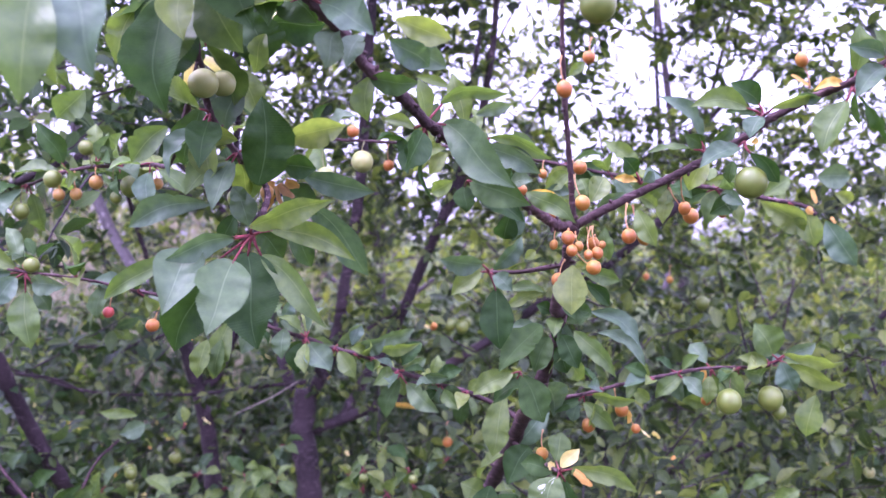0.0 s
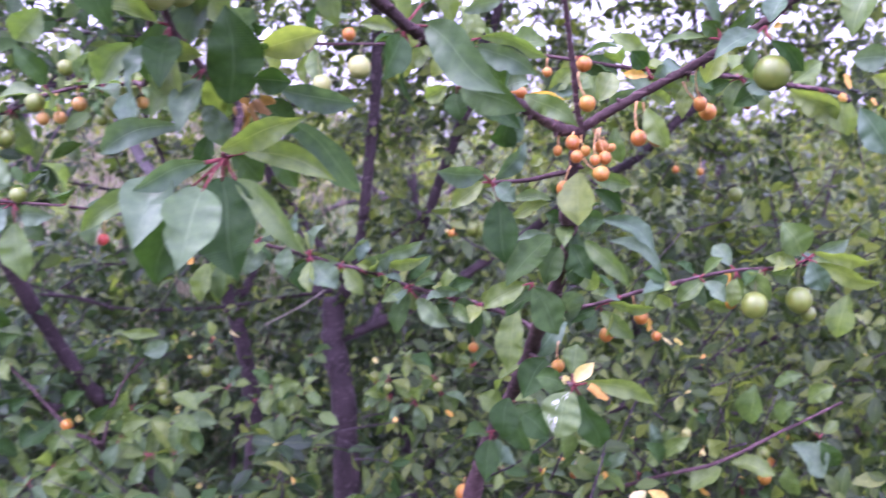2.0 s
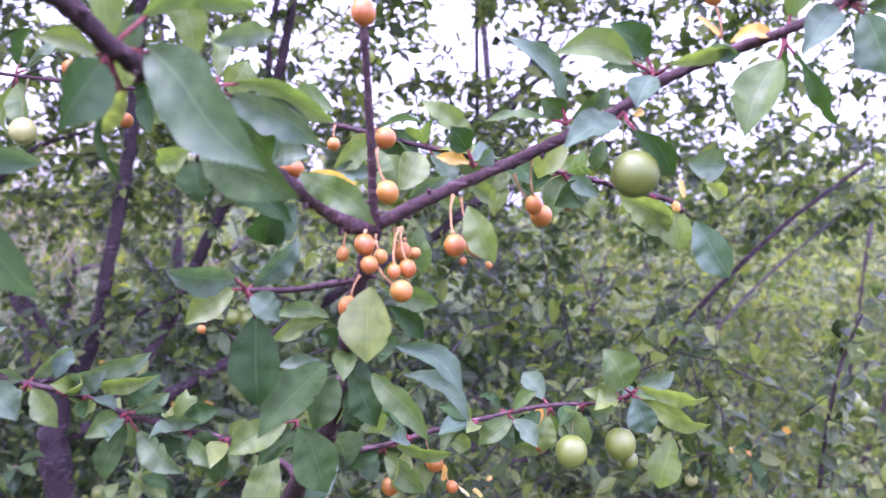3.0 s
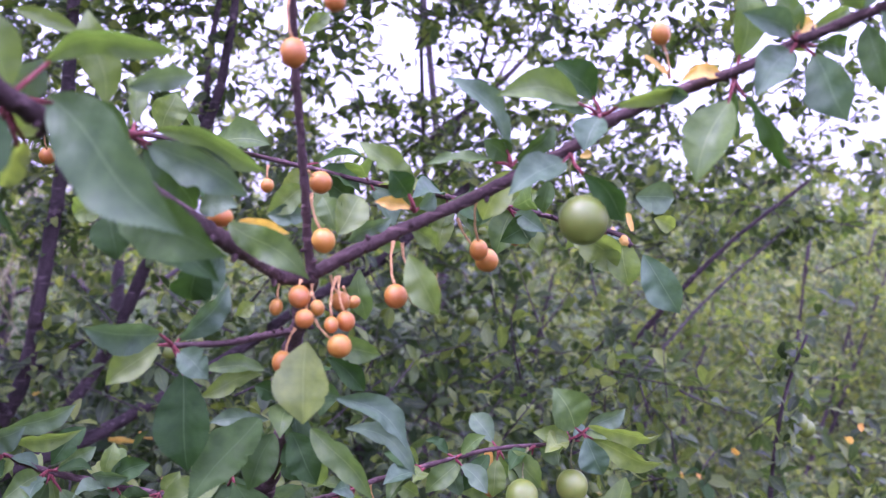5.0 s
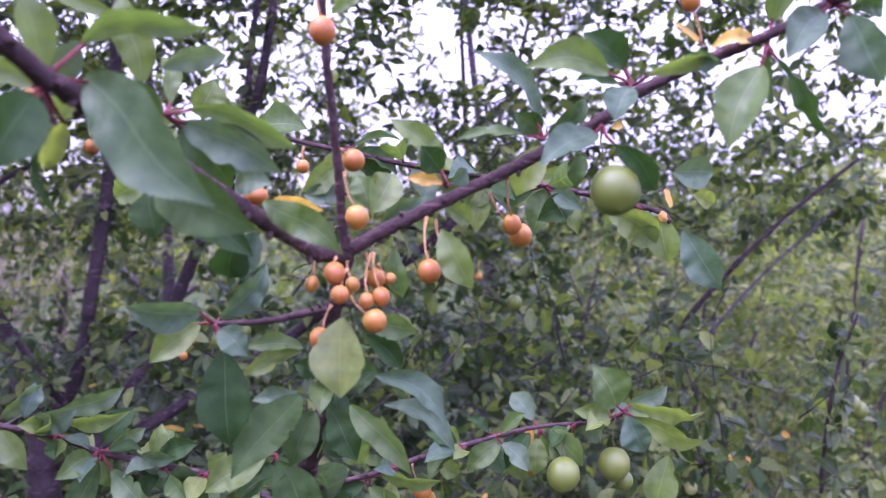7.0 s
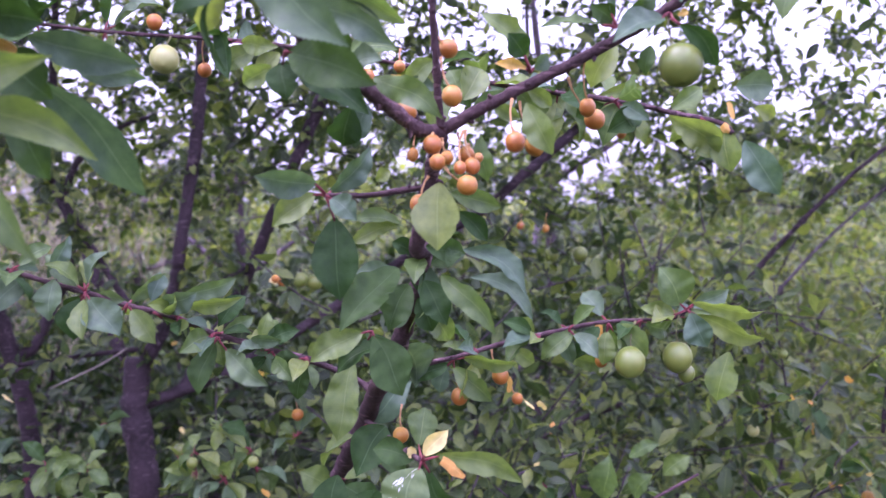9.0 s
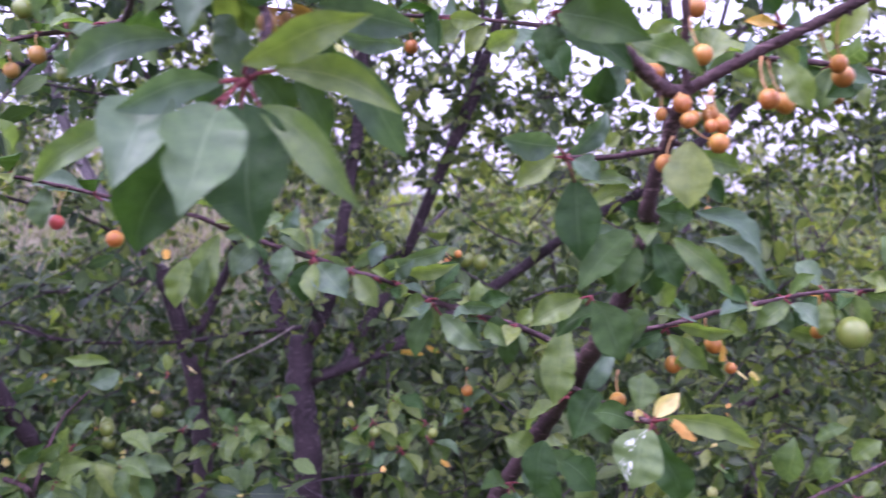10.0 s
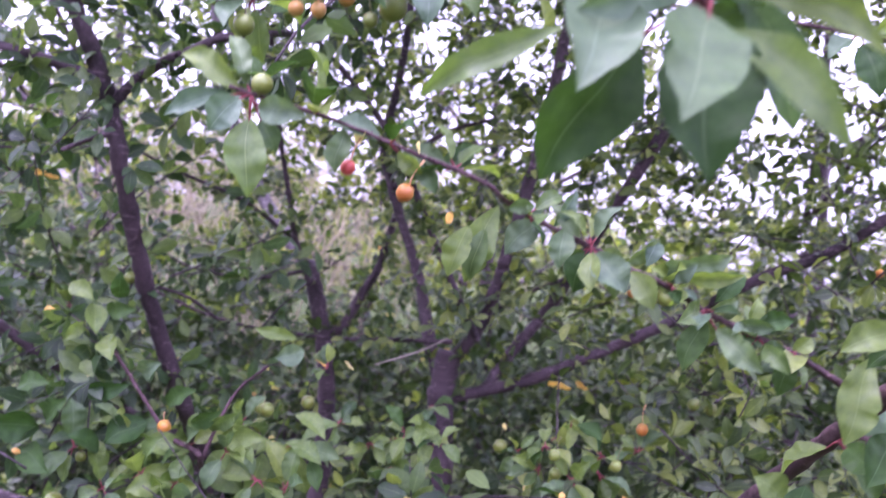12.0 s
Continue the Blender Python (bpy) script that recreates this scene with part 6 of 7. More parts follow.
leaf(hang, (-0.0783, 0.5514, 1.5288), (-0.0289, 0.5466, 1.5117), (-0.04, -0.99, 0.16), 0.0138, "light", arch=0.05, bend=0.09, node=(-0.0890, 0.556, 1.5255))
leaf(hang, (-0.0888, 0.5466, 1.5302), (-0.0382, 0.5280, 1.5437), (-0.13, -0.79, -0.6), 0.0141, "light", arch=0.05, bend=0.06, node=(-0.0890, 0.556, 1.5255))
leaf(hang, (-0.0701, 0.61, 1.5475), (-0.031, 0.642, 1.4979), (0.15, -0.88, -0.45), 0.0202, "blue", arch=0.05, bend=0.08)
leaf(hang, (-0.0642, 0.65, 1.5592), (-0.0327, 0.655, 1.554), (0.09, -0.94, -0.34), 0.0123, "blue")
leaf(hang, (-0.0786, 0.6, 1.5312), (-0.0638, 0.61, 1.5052), (0.23, -0.94, -0.23), 0.0144, "dark", arch=0.06)
leaf(hang, (-0.0886, 0.5661, 1.5276), (-0.0750, 0.5758, 1.5115), (0.2, -0.97, -0.12), 0.0176, "dark", arch=0.06, node=(-0.0890, 0.556, 1.5255))
leaf(hang, (-0.1071, 0.58, 1.5544), (-0.0993, 0.58, 1.5462), (0.04, -1, 0.04), 0.0104, "blue")
leaf(hang, (-0.1229, 0.6, 1.5507), (-0.1202, 0.6, 1.5628), (0.3, -0.95, -0.07), 0.0116, "mid")
leaf(hang, (-0.1107, 0.6, 1.5385), (-0.121, 0.6, 1.5164), (0.26, -0.96, -0.12), 0.0130, "dark")
leaf(hang, (-0.088, 0.565, 1.5548), (-0.0829, 0.555, 1.6048), (0.38, -0.9, -0.22), 0.0302, "dark", arch=0.04)
leaf(hang, (-0.0792, 0.6, 1.586), (-0.0413, 0.6, 1.5939), (0.08, -0.92, -0.39), 0.0194, "light")
leaf(hang, (-0.0685, 0.6, 1.5634), (-0.0234, 0.6, 1.5524), (-0.07, -0.96, -0.28), 0.0163, "blue")
leaf(hang, (-0.0768, 0.58, 1.5687), (-0.0563, 0.58, 1.5654), (-0.04, -0.97, -0.22), 0.0155, "dark")
leaf(hang, (-0.1234, 0.5, 1.6467), (-0.118, 0.49, 1.5885), (0.14, -0.97, 0.18), 0.0306, "dark", arch=0.05)
leaf(hang, (-0.1025, 0.5, 1.6525), (-0.0824, 0.5, 1.6189), (-0.13, -0.99, -0.08), 0.0267, "mid", arch=0.06)
leaf(hang, (-0.0994, 0.56, 1.6585), (-0.0855, 0.56, 1.62), (-0.1, -0.99, -0.04), 0.0228, "dark", arch=0.06)
leaf(hang, (-0.1064, 0.48, 1.6481), (-0.1018, 0.47, 1.6183), (0.09, -0.94, 0.33), 0.0179, "light", arch=0.06)
leaf(hang, (-0.1418, 0.52, 1.6483), (-0.1546, 0.52, 1.6169), (0.22, -0.97, -0.09), 0.0161, "light")
leaf(hang, (-0.1536, 0.6, 1.5934), (-0.1772, 0.6, 1.5706), (0.1, -0.99, -0.1), 0.0184, "mid")
leaf(hang, (-0.1012, 0.57, 1.6145), (-0.1091, 0.57, 1.5871), (0.11, -0.99, -0.03), 0.0184, "blue")
leaf(hang, (-0.1266, 0.58, 1.6025), (-0.1368, 0.58, 1.5677), (0.3, -0.95, -0.09), 0.0222, "dark")
leaf(hang, (-0.1172, 0.6, 1.5801), (-0.105, 0.6, 1.5519), (0.19, -0.98, 0.08), 0.0212, "dark")
leaf(hang, (-0.1189, 0.56, 1.5865), (-0.0991, 0.56, 1.58), (-0.11, -0.93, -0.35), 0.0124, "light")
leaf(hang, (-0.1168, 0.57, 1.581), (-0.1303, 0.57, 1.5703), (0.16, -0.97, -0.2), 0.0105, "blue")
leaf(hang, (-0.1067, 0.59, 1.5555), (-0.0997, 0.59, 1.5312), (0.22, -0.97, 0.06), 0.0164, "blue")
leaf(hang, (-0.0809, 0.6, 1.5563), (-0.0595, 0.6, 1.5387), (0.05, -1, 0.07), 0.0216, "dark")
leaf(hang, (-0.1044, 0.58, 1.6264), (-0.0906, 0.58, 1.5959), (0.14, -0.99, 0.06), 0.0177, "mid")
leaf(hang, (-0.0904, 0.55, 1.6526), (-0.0806, 0.55, 1.6239), (0.14, -0.99, 0.05), 0.0270, "dark")
leaf(hang, (-0.1192, 0.36, 1.6149), (-0.12, 0.35, 1.57), (0.33, -0.92, 0.2), 0.0213, "mid", arch=0.05)
leaf(hang, (-0.1139, 0.37, 1.6179), (-0.0992, 0.36, 1.5815), (0.08, -0.95, 0.29), 0.0205, "blue", arch=0.05)
leaf(hang, (-0.1334, 0.38, 1.625), (-0.1216, 0.38, 1.581), (-0.13, -0.99, -0.03), 0.0165, "light", arch=0.05)
leaf(hang, (-0.2059, 0.6, 1.6158), (-0.2237, 0.6, 1.598), (0.28, -0.92, -0.28), 0.0196, "mid")
leaf(hang, (-0.0649, 0.52, 1.6568), (-0.0468, 0.52, 1.6389), (-0.04, -1, -0.04), 0.0253, "dark")
fruit(hang, (-0.1146, 0.545, 1.6107), 0.0087, "pale", stalk=(-0.1193, 0.55, 1.6269), tall=0.95)
fruit(hang, (-0.1064, 0.555, 1.6125), 0.0078, "pale", stalk=(-0.1195, 0.555, 1.6273), tall=0.95)
withered(hang, (-0.1302, 0.58, 1.6332), (-0.1352, 0.58, 1.6127), 0.0080, "pale")
withered(hang, (-0.1273, 0.59, 1.6335), (-0.1105, 0.59, 1.6232), 0.0081, "pale")
withered(hang, (-0.0847, 0.585, 1.5588), (-0.0881, 0.585, 1.545), 0.0070, "brown")
withered(hang, (-0.0795, 0.585, 1.5571), (-0.0708, 0.585, 1.5486), 0.0070, "brown")
withered(hang, (-0.0812, 0.585, 1.5554), (-0.0777, 0.585, 1.5423), 0.0070, "brown")
withered(hang, (-0.0761, 0.585, 1.5589), (-0.0674, 0.585, 1.5555), 0.0070, "brown")
withered(hang, (-0.083, 0.585, 1.5502), (-0.0881, 0.585, 1.5399), 0.0070, "brown")
fruit(hang, (-0.1159, 0.62, 1.5498), 0.0052, "green")
fruit(hang, (-0.0862, 0.58, 1.5514), 0.0042, "brown")
fruit(hang, (-0.0869, 0.62, 1.665), 0.0065, "pale", stalk=(-0.0855, 0.62, 1.6781), tall=1)
fruit(hang, (0.115, 0.6, 1.6703), 0.0118, "green", stalk=(0.1163, 0.6, 1.687), tall=1)
# fruit and tufts on the dark fruiting twig
fruit(twig_v, (-0.3089, 0.775, 1.5714), 0.0074, "green", stalk=(-0.3063, 0.775, 1.5754))
fruit(twig_v, (-0.2811, 0.775, 1.5974), 0.0062, "green", stalk=(-0.2765, 0.775, 1.5814))
fruit(twig_v, (-0.243, 0.775, 1.5657), 0.0090, "green", stalk=(-0.243, 0.775, 1.5848))
fruit(twig_v, (-0.2318, 0.775, 1.5769), 0.0068, "green", stalk=(-0.232, 0.775, 1.5864))
fruit(twig_v, (-0.2726, 0.775, 1.5688), 0.0057, "brown", stalk=(-0.2727, 0.775, 1.5814))
fruit(twig_v, (-0.3038, 0.775, 1.5584), 0.0050, "brown", stalk=(-0.3024, 0.775, 1.5749))
fruit(twig_v, (-0.2894, 0.775, 1.5589), 0.0050, "brown", stalk=(-0.2906, 0.775, 1.5781))
fruit(twig_v, (-0.3357, 0.775, 1.5446), 0.0067, "green", stalk=(-0.3348, 0.775, 1.5626))
fruit(twig_v, (-0.2212, 0.775, 1.5678), 0.0048, "brown", stalk=(-0.2224, 0.775, 1.5876))
fruit(twig_v, (-0.2559, 0.775, 1.5561), 0.0049, "green", stalk=(-0.2578, 0.775, 1.5829))
tuft(twig_v, (-0.2141, 0.74, 1.5816), 5, 0.034, ('dark', 'mid', 'blue', 'mid', 'light'), 1)
tuft(twig_v, (-0.2479, 0.765, 1.5816), 5, 0.034, ('dark', 'mid', 'blue', 'mid', 'light'), 2)
tuft(twig_v, (-0.2742, 0.78, 1.5827), 5, 0.034, ('dark', 'mid', 'blue', 'mid', 'light'), 3)
tuft(twig_v, (-0.3038, 0.79, 1.5787), 5, 0.034, ('dark', 'mid', 'blue', 'mid', 'light'), 4)
tuft(twig_v, (-0.3418, 0.8, 1.568), 5, 0.034, ('dark', 'mid', 'blue', 'mid', 'light'), 5)
tuft(hang, (-0.1178, 0.545, 1.6417), 5, 0.042, ('mid', 'dark', 'light', 'blue', 'mid', 'dark'), 6)
tuft(hang, (-0.115, 0.56, 1.5963), 5, 0.036, ('dark', 'mid', 'blue', 'light', 'dark', 'mid'), 7)
tuft(hang, (-0.1017, 0.57, 1.5744), 5, 0.036, ('mid', 'dark', 'light', 'blue', 'mid', 'dark'), 8)
tuft(hang, (-0.1112, 0.525, 1.6643), 5, 0.045, ('dark', 'mid', 'blue', 'light', 'dark', 'mid'), 9)
tuft(limb_l, (-0.0898, 0.5, 1.6726), 6, 0.045, ('mid', 'dark', 'light', 'blue', 'mid', 'dark'), 10)
tuft(limb_l, (-0.046, 0.49, 1.6441), 4, 0.036, ('dark', 'mid', 'blue', 'light', 'dark', 'mid'), 11)
tuft(limb_l, (-0.0639, 0.475, 1.6629), 5, 0.042, ('mid', 'dark', 'light', 'blue', 'mid', 'dark'), 12)
tuft(twig_u, (-0.1633, 0.91, 1.6275), 5, 0.036, ('dark', 'mid', 'blue', 'light', 'dark', 'mid'), 13)
tuft(twig_u, (-0.1106, 0.9, 1.621), 4, 0.034, ('mid', 'dark', 'light', 'blue', 'mid', 'dark'), 14)
tuft(twig_u, (-0.0157, 0.88, 1.6129), 5, 0.034, ('dark', 'mid', 'blue', 'light', 'dark', 'mid'), 15)
tuft(twig_u, (0.0596, 0.865, 1.6049), 5, 0.034, ('mid', 'dark', 'light', 'blue', 'mid', 'dark'), 16)
tuft(twig_u, (0.1247, 0.85, 1.5923), 5, 0.034, ('dark', 'mid', 'blue', 'light', 'dark', 'mid'), 17)
tuft(twig_u, (0.1644, 0.84, 1.5833), 4, 0.034, ('mid', 'dark', 'light', 'blue', 'mid', 'dark'), 18)
tuft(twig_u, (0.2156, 0.83, 1.5757), 5, 0.032, ('dark', 'mid', 'blue', 'light', 'dark', 'mid'), 19)
tuft(twig_u, (0.2521, 0.816, 1.5687), 5, 0.032, ('mid', 'dark', 'light', 'blue', 'mid', 'dark'), 20)
tuft(twig_u, (0.3108, 0.8, 1.5558), 4, 0.03, ('dark', 'mid', 'blue', 'light', 'dark', 'mid'), 21)
tuft(limb_r, (0.2866, 0.49, 1.639), 6, 0.04, ('mid', 'dark', 'light', 'blue', 'mid', 'dark'), 22)
tuft(limb_r, (0.2838, 0.51, 1.6364), 5, 0.036, ('dark', 'mid', 'blue', 'light', 'dark', 'mid'), 23)
tuft(stem, (0.077, 0.842, 1.333), 4, 0.036, ('dark', 'mid', 'dark', 'blue'), 24)
tuft(stem, (0.0599, 0.892, 1.2804), 4, 0.036, ('dark', 'mid', 'dark', 'blue'), 25)
tuft(stem, (0.0421, 0.93, 1.238), 4, 0.038, ('dark', 'mid', 'dark', 'blue'), 26)
tuft(stem, (0.109, 0.73, 1.4673), 4, 0.03, ('dark', 'mid', 'dark', 'blue'), 27)
tuft(stem, (0.0995, 0.766, 1.4117), 4, 0.034, ('dark', 'mid', 'dark', 'blue'), 28)
tuft(twig_x, (0.0142, 0.83, 1.3935), 3, 0.026, ('dark', 'mid', 'blue', 'light', 'dark', 'mid'), 29)
tuft(twig_x, (-0.0614, 0.815, 1.4222), 3, 0.026, ('mid', 'dark', 'light', 'blue', 'mid', 'dark'), 30)
tuft(twig_r, (0.2173, 0.8, 1.4099), 3, 0.024, ('dark', 'mid', 'blue', 'light', 'dark', 'mid'), 31)
tuft(twig_r, (0.2711, 0.804, 1.4153), 3, 0.024, ('mid', 'dark', 'light', 'blue', 'mid', 'dark'), 32)
tuft(twig_x, (-0.228, 0.75, 1.4801), 3, 0.028, ('dark', 'mid', 'blue', 'light', 'dark', 'mid'), 33)
tuft(twig_x, (-0.2711, 0.735, 1.4906), 3, 0.03, ('mid', 'dark', 'light', 'blue', 'mid', 'dark'), 34)
tuft(twig_r, (0.1521, 0.79, 1.3972), 4, 0.028, ('dark', 'mid', 'blue', 'light', 'dark', 'mid'), 35)
tuft(twig_r, (0.1966, 0.797, 1.4058), 4, 0.027, ('mid', 'dark', 'light', 'blue', 'mid', 'dark'), 36)
tuft(twig_r, (0.2464, 0.803, 1.414), 4, 0.027, ('dark', 'mid', 'blue', 'light', 'dark', 'mid'), 37)
tuft(twig_r, (0.2961, 0.805, 1.4173), 4, 0.028, ('mid', 'dark', 'light', 'blue', 'mid', 'dark'), 38)
tuft(twig_x, (-0.0235, 0.824, 1.4065), 5, 0.024, ('mid', 'blue', 'dark', 'light', 'mid'), 51)
tuft(twig_x, (0.0385, 0.832, 1.3872), 5, 0.023, ('mid', 'blue', 'dark', 'light', 'mid'), 52)
tuft(twig_x, (-0.047, 0.819, 1.4186), 5, 0.022, ('mid', 'blue', 'dark', 'light', 'mid'), 53)
tuft(twig_x, (-0.1018, 0.804, 1.4376), 5, 0.024, ('mid', 'blue', 'dark', 'light', 'mid'), 54)
tuft(twig_x, (-0.144, 0.795, 1.452), 5, 0.024, ('mid', 'blue', 'dark', 'light', 'mid'), 55)
tuft(twig_x, (-0.19, 0.764, 1.4715), 5, 0.025, ('mid', 'blue', 'dark', 'light', 'mid'), 56)
tuft(twig_x, (0.0065, 0.829, 1.3968), 5, 0.021, ('mid', 'blue', 'dark', 'light', 'mid'), 57)
tuft(twig_x, (-0.0775, 0.812, 1.4282), 5, 0.022, ('mid', 'blue', 'dark', 'light', 'mid'), 58)
# low leafy twigs in front of the trunks
low_twig = branch("branch", [(-0.5306, 1.5, 0.9039), (-0.505, 1.3, 1.047), (-0.4525, 1.12, 1.1572), (-0.4632, 1.12, 1.169), (-0.5036, 1.14, 1.1781), (-0.5709, 1.17, 1.2297), (-0.6249, 1.18, 1.2845)], 0.004, 0.0015, lean_tree, "thin leafy twig")
branch("branch", [(-0.4525, 1.12, 1.1572), (-0.4458, 1.14, 1.1976), (-0.4354, 1.16, 1.2311), (-0.409, 1.17, 1.2599)], 0.0022, 0.0012, lean_tree, "short leafy spur twig")
# tones stepped down, most at the left, so shade sits in the leaf colour
leaf(low_twig, (-0.4704, 1.14, 1.1636), (-0.5247, 1.12, 1.1636), (0.31, -0.86, 0.41), 0.0249, "mid")
leaf(low_twig, (-0.4729, 1.14, 1.1533), (-0.4955, 1.12, 1.0938), (0.68, -0.74, -0.01), 0.0449, "mid")
leaf(low_twig, (-0.4505, 1.14, 1.162), (-0.4037, 1.12, 1.132), (-0.19, -0.93, 0.32), 0.0383, "mid")
leaf(low_twig, (-0.3749, 1.14, 1.1657), (-0.3692, 1.12, 1.1148), (0.6, -0.72, 0.35), 0.0333, "mid")
leaf(low_twig, (-0.3933, 1.14, 1.1721), (-0.397, 1.12, 1.1273), (0.7, -0.67, 0.24), 0.0330, "mid")
leaf(low_twig, (-0.3629, 1.14, 1.219), (-0.3246, 1.12, 1.2055), (-0.06, -0.63, 0.77), 0.0196, "mid")
leaf(low_twig, (-0.37, 1.14, 1.1877), (-0.325, 1.12, 1.1786), (-0.09, -0.57, 0.82), 0.0215, "mid")
leaf(low_twig, (-0.4401, 1.14, 1.1802), (-0.3886, 1.12, 1.1928), (-0.38, -0.92, 0.1), 0.0256, "mid")
leaf(low_twig, (-0.5248, 1.14, 1.1838), (-0.5603, 1.12, 1.1597), (0.13, -0.85, 0.51), 0.0324, "dark")
leaf(low_twig, (-0.4687, 1.14, 1.1461), (-0.5261, 1.12, 1.1176), (0.23, -0.95, 0.2), 0.0224, "mid")
leaf(low_twig, (-0.476, 1.14, 1.1899), (-0.4381, 1.12, 1.2132), (-0.11, -0.84, -0.54), 0.0178, "dark")
leaf(low_twig, (-0.4584, 1.14, 1.1898), (-0.416, 1.12, 1.2176), (-0.1, -0.87, -0.48), 0.0171, "mid")
leaf(low_twig, (-0.3639, 1.14, 1.2869), (-0.3885, 1.12, 1.2784), (0.6, -0.79, 0.13), 0.0234, "blue")
leaf(low_twig, (-0.3739, 1.14, 1.2977), (-0.4146, 1.12, 1.3059), (0.45, -0.89, 0.1), 0.0140, "mid")
leaf(low_twig, (-0.6032, 1.14, 1.3014), (-0.5851, 1.12, 1.2733), (0.41, -0.6, 0.69), 0.0235, "mid")
leaf(low_twig, (-0.6319, 1.14, 1.3206), (-0.5939, 1.12, 1.3088), (-0.29, -0.83, 0.47), 0.0203, "mid")
leaf(low_twig, (-0.5859, 1.14, 1.2964), (-0.5453, 1.12, 1.305), (-0.37, -0.88, -0.3), 0.0194, "dark")
leaf(low_twig, (-0.5805, 1.14, 1.2713), (-0.5655, 1.12, 1.2483), (-0.22, -0.8, 0.56), 0.0237, "mid")
leaf(low_twig, (-0.6121, 1.14, 1.2796), (-0.6184, 1.12, 1.2613), (0.8, -0.52, 0.29), 0.0157, "mid")
leaf(low_twig, (-0.5778, 1.14, 1.3126), (-0.5666, 1.12, 1.3418), (0.45, -0.65, -0.61), 0.0197, "dark")
leaf(low_twig, (-0.6471, 1.14, 1.1569), (-0.6888, 1.12, 1.1592), (0.43, -0.9, -0), 0.0386, "dark")
leaf(low_twig, (-0.6394, 1.14, 1.1666), (-0.6127, 1.12, 1.1971), (-0.44, -0.88, -0.19), 0.0273, "dark")
leaf(low_twig, (-0.6652, 1.14, 1.1292), (-0.6199, 1.12, 1.1174), (-0.25, -0.84, 0.48), 0.0306, "dark")
leaf(low_twig, (-0.5948, 1.14, 1.1985), (-0.5449, 1.12, 1.224), (-0.3, -0.94, -0.15), 0.0217, "dark")
leaf(low_twig, (-0.4568, 1.14, 1.118), (-0.4387, 1.12, 1.09), (-0.07, -0.83, 0.55), 0.0297, "mid")
leaf(low_twig, (-0.4935, 1.14, 1.0692), (-0.4888, 1.12, 1.1058), (0.87, -0.38, -0.32), 0.0232, "mid")
leaf(low_twig, (-0.4234, 1.14, 1.0858), (-0.4055, 1.12, 1.0623), (-0.13, -0.8, 0.59), 0.0297, "blue")
leaf(low_twig, (-0.5762, 1.14, 1.1422), (-0.6037, 1.12, 1.1614), (0.7, -0.4, 0.59), 0.0256, "dark")
leaf(low_twig, (-0.5049, 1.14, 1.2059), (-0.4693, 1.12, 1.2312), (-0.56, -0.82, 0.14), 0.0206, "dark")
leaf(low_twig, (-0.542, 1.14, 1.2378), (-0.5097, 1.12, 1.2524), (-0.22, -0.78, -0.59), 0.0224, "blue")
leaf(low_twig, (-0.6771, 1.14, 1.199), (-0.6319, 1.12, 1.213), (-0.47, -0.76, 0.44), 0.0248, "dark")
leaf(low_twig, (-0.4266, 1.14, 1.1896), (-0.425, 1.12, 1.2208), (0.65, -0.63, -0.44), 0.0129, "mid")
leaf(low_twig, (-0.3414, 1.14, 1.1735), (-0.3249, 1.12, 1.1492), (0.05, -0.75, 0.66), 0.0173, "dark")
for k, spot in enumerate(((-0.478, 1.140, 1.165), (-0.427, 1.120, 1.173), (-0.384, 1.100, 1.156), (-0.429, 1.160, 1.194), (-0.546, 1.140, 1.169), (-0.506, 1.100, 1.141), (-0.615, 1.160, 1.137), (-0.566, 1.140, 1.104), (-0.366, 1.160, 1.180), (-0.358, 1.120, 1.143), (-0.469, 1.100, 1.138), (-0.697, 1.300, 1.260), (-0.676, 1.300, 1.219), (-0.730, 1.320, 1.268))):
    tuft(low_twig, spot, 5, 0.040, ("sage", "mid", "sage", "light", "mid"), 950 + k)
mid_twig = branch("branch", [(-0.1878, 1.35, 0.9336), (-0.2178, 1.25, 1.0237), (-0.2373, 1.2, 1.0743), (-0.261, 1.2, 1.0868)], 0.0025, 0.0012, fork_tree, "thin leafy twig")
tuft(mid_twig, (-0.2343, 1.22, 1.0637), 5, 0.03, ('mid', 'dark', 'mid', 'light', 'mid'), 900)
tuft(mid_twig, (-0.2754, 1.22, 1.0687), 5, 0.03, ('mid', 'dark', 'mid', 'light', 'mid'), 901)
tuft(mid_twig, (-0.307, 1.22, 1.0317), 5, 0.03, ('mid', 'dark', 'mid', 'light', 'mid'), 902)
tuft(mid_twig, (-0.198, 1.22, 1.0494), 5, 0.03, ('mid', 'dark', 'mid', 'light', 'mid'), 903)
tuft(mid_twig, (-0.253, 1.22, 1.026), 5, 0.03, ('mid', 'dark', 'mid', 'light', 'mid'), 904)
tuft(mid_twig, (-0.1372, 1.22, 1.037), 5, 0.03, ('mid', 'dark', 'mid', 'light', 'mid'), 905)
tuft(mid_twig, (-0.2186, 1.22, 1.1957), 5, 0.03, ('mid', 'dark', 'mid', 'light', 'mid'), 906)
tuft(mid_twig, (-0.2339, 1.22, 1.2123), 5, 0.03, ('mid', 'dark', 'mid', 'light', 'mid'), 907)
tuft(mid_twig, (-0.255, 1.22, 1.2001), 5, 0.03, ('mid', 'dark', 'mid', 'light', 'mid'), 908)
tuft(mid_twig, (-0.0975, 1.22, 1.2109), 5, 0.03, ('mid', 'dark', 'mid', 'light', 'mid'), 909)
tuft(mid_twig, (-0.0726, 1.22, 1.2429), 5, 0.03, ('mid', 'dark', 'mid', 'light', 'mid'), 910)
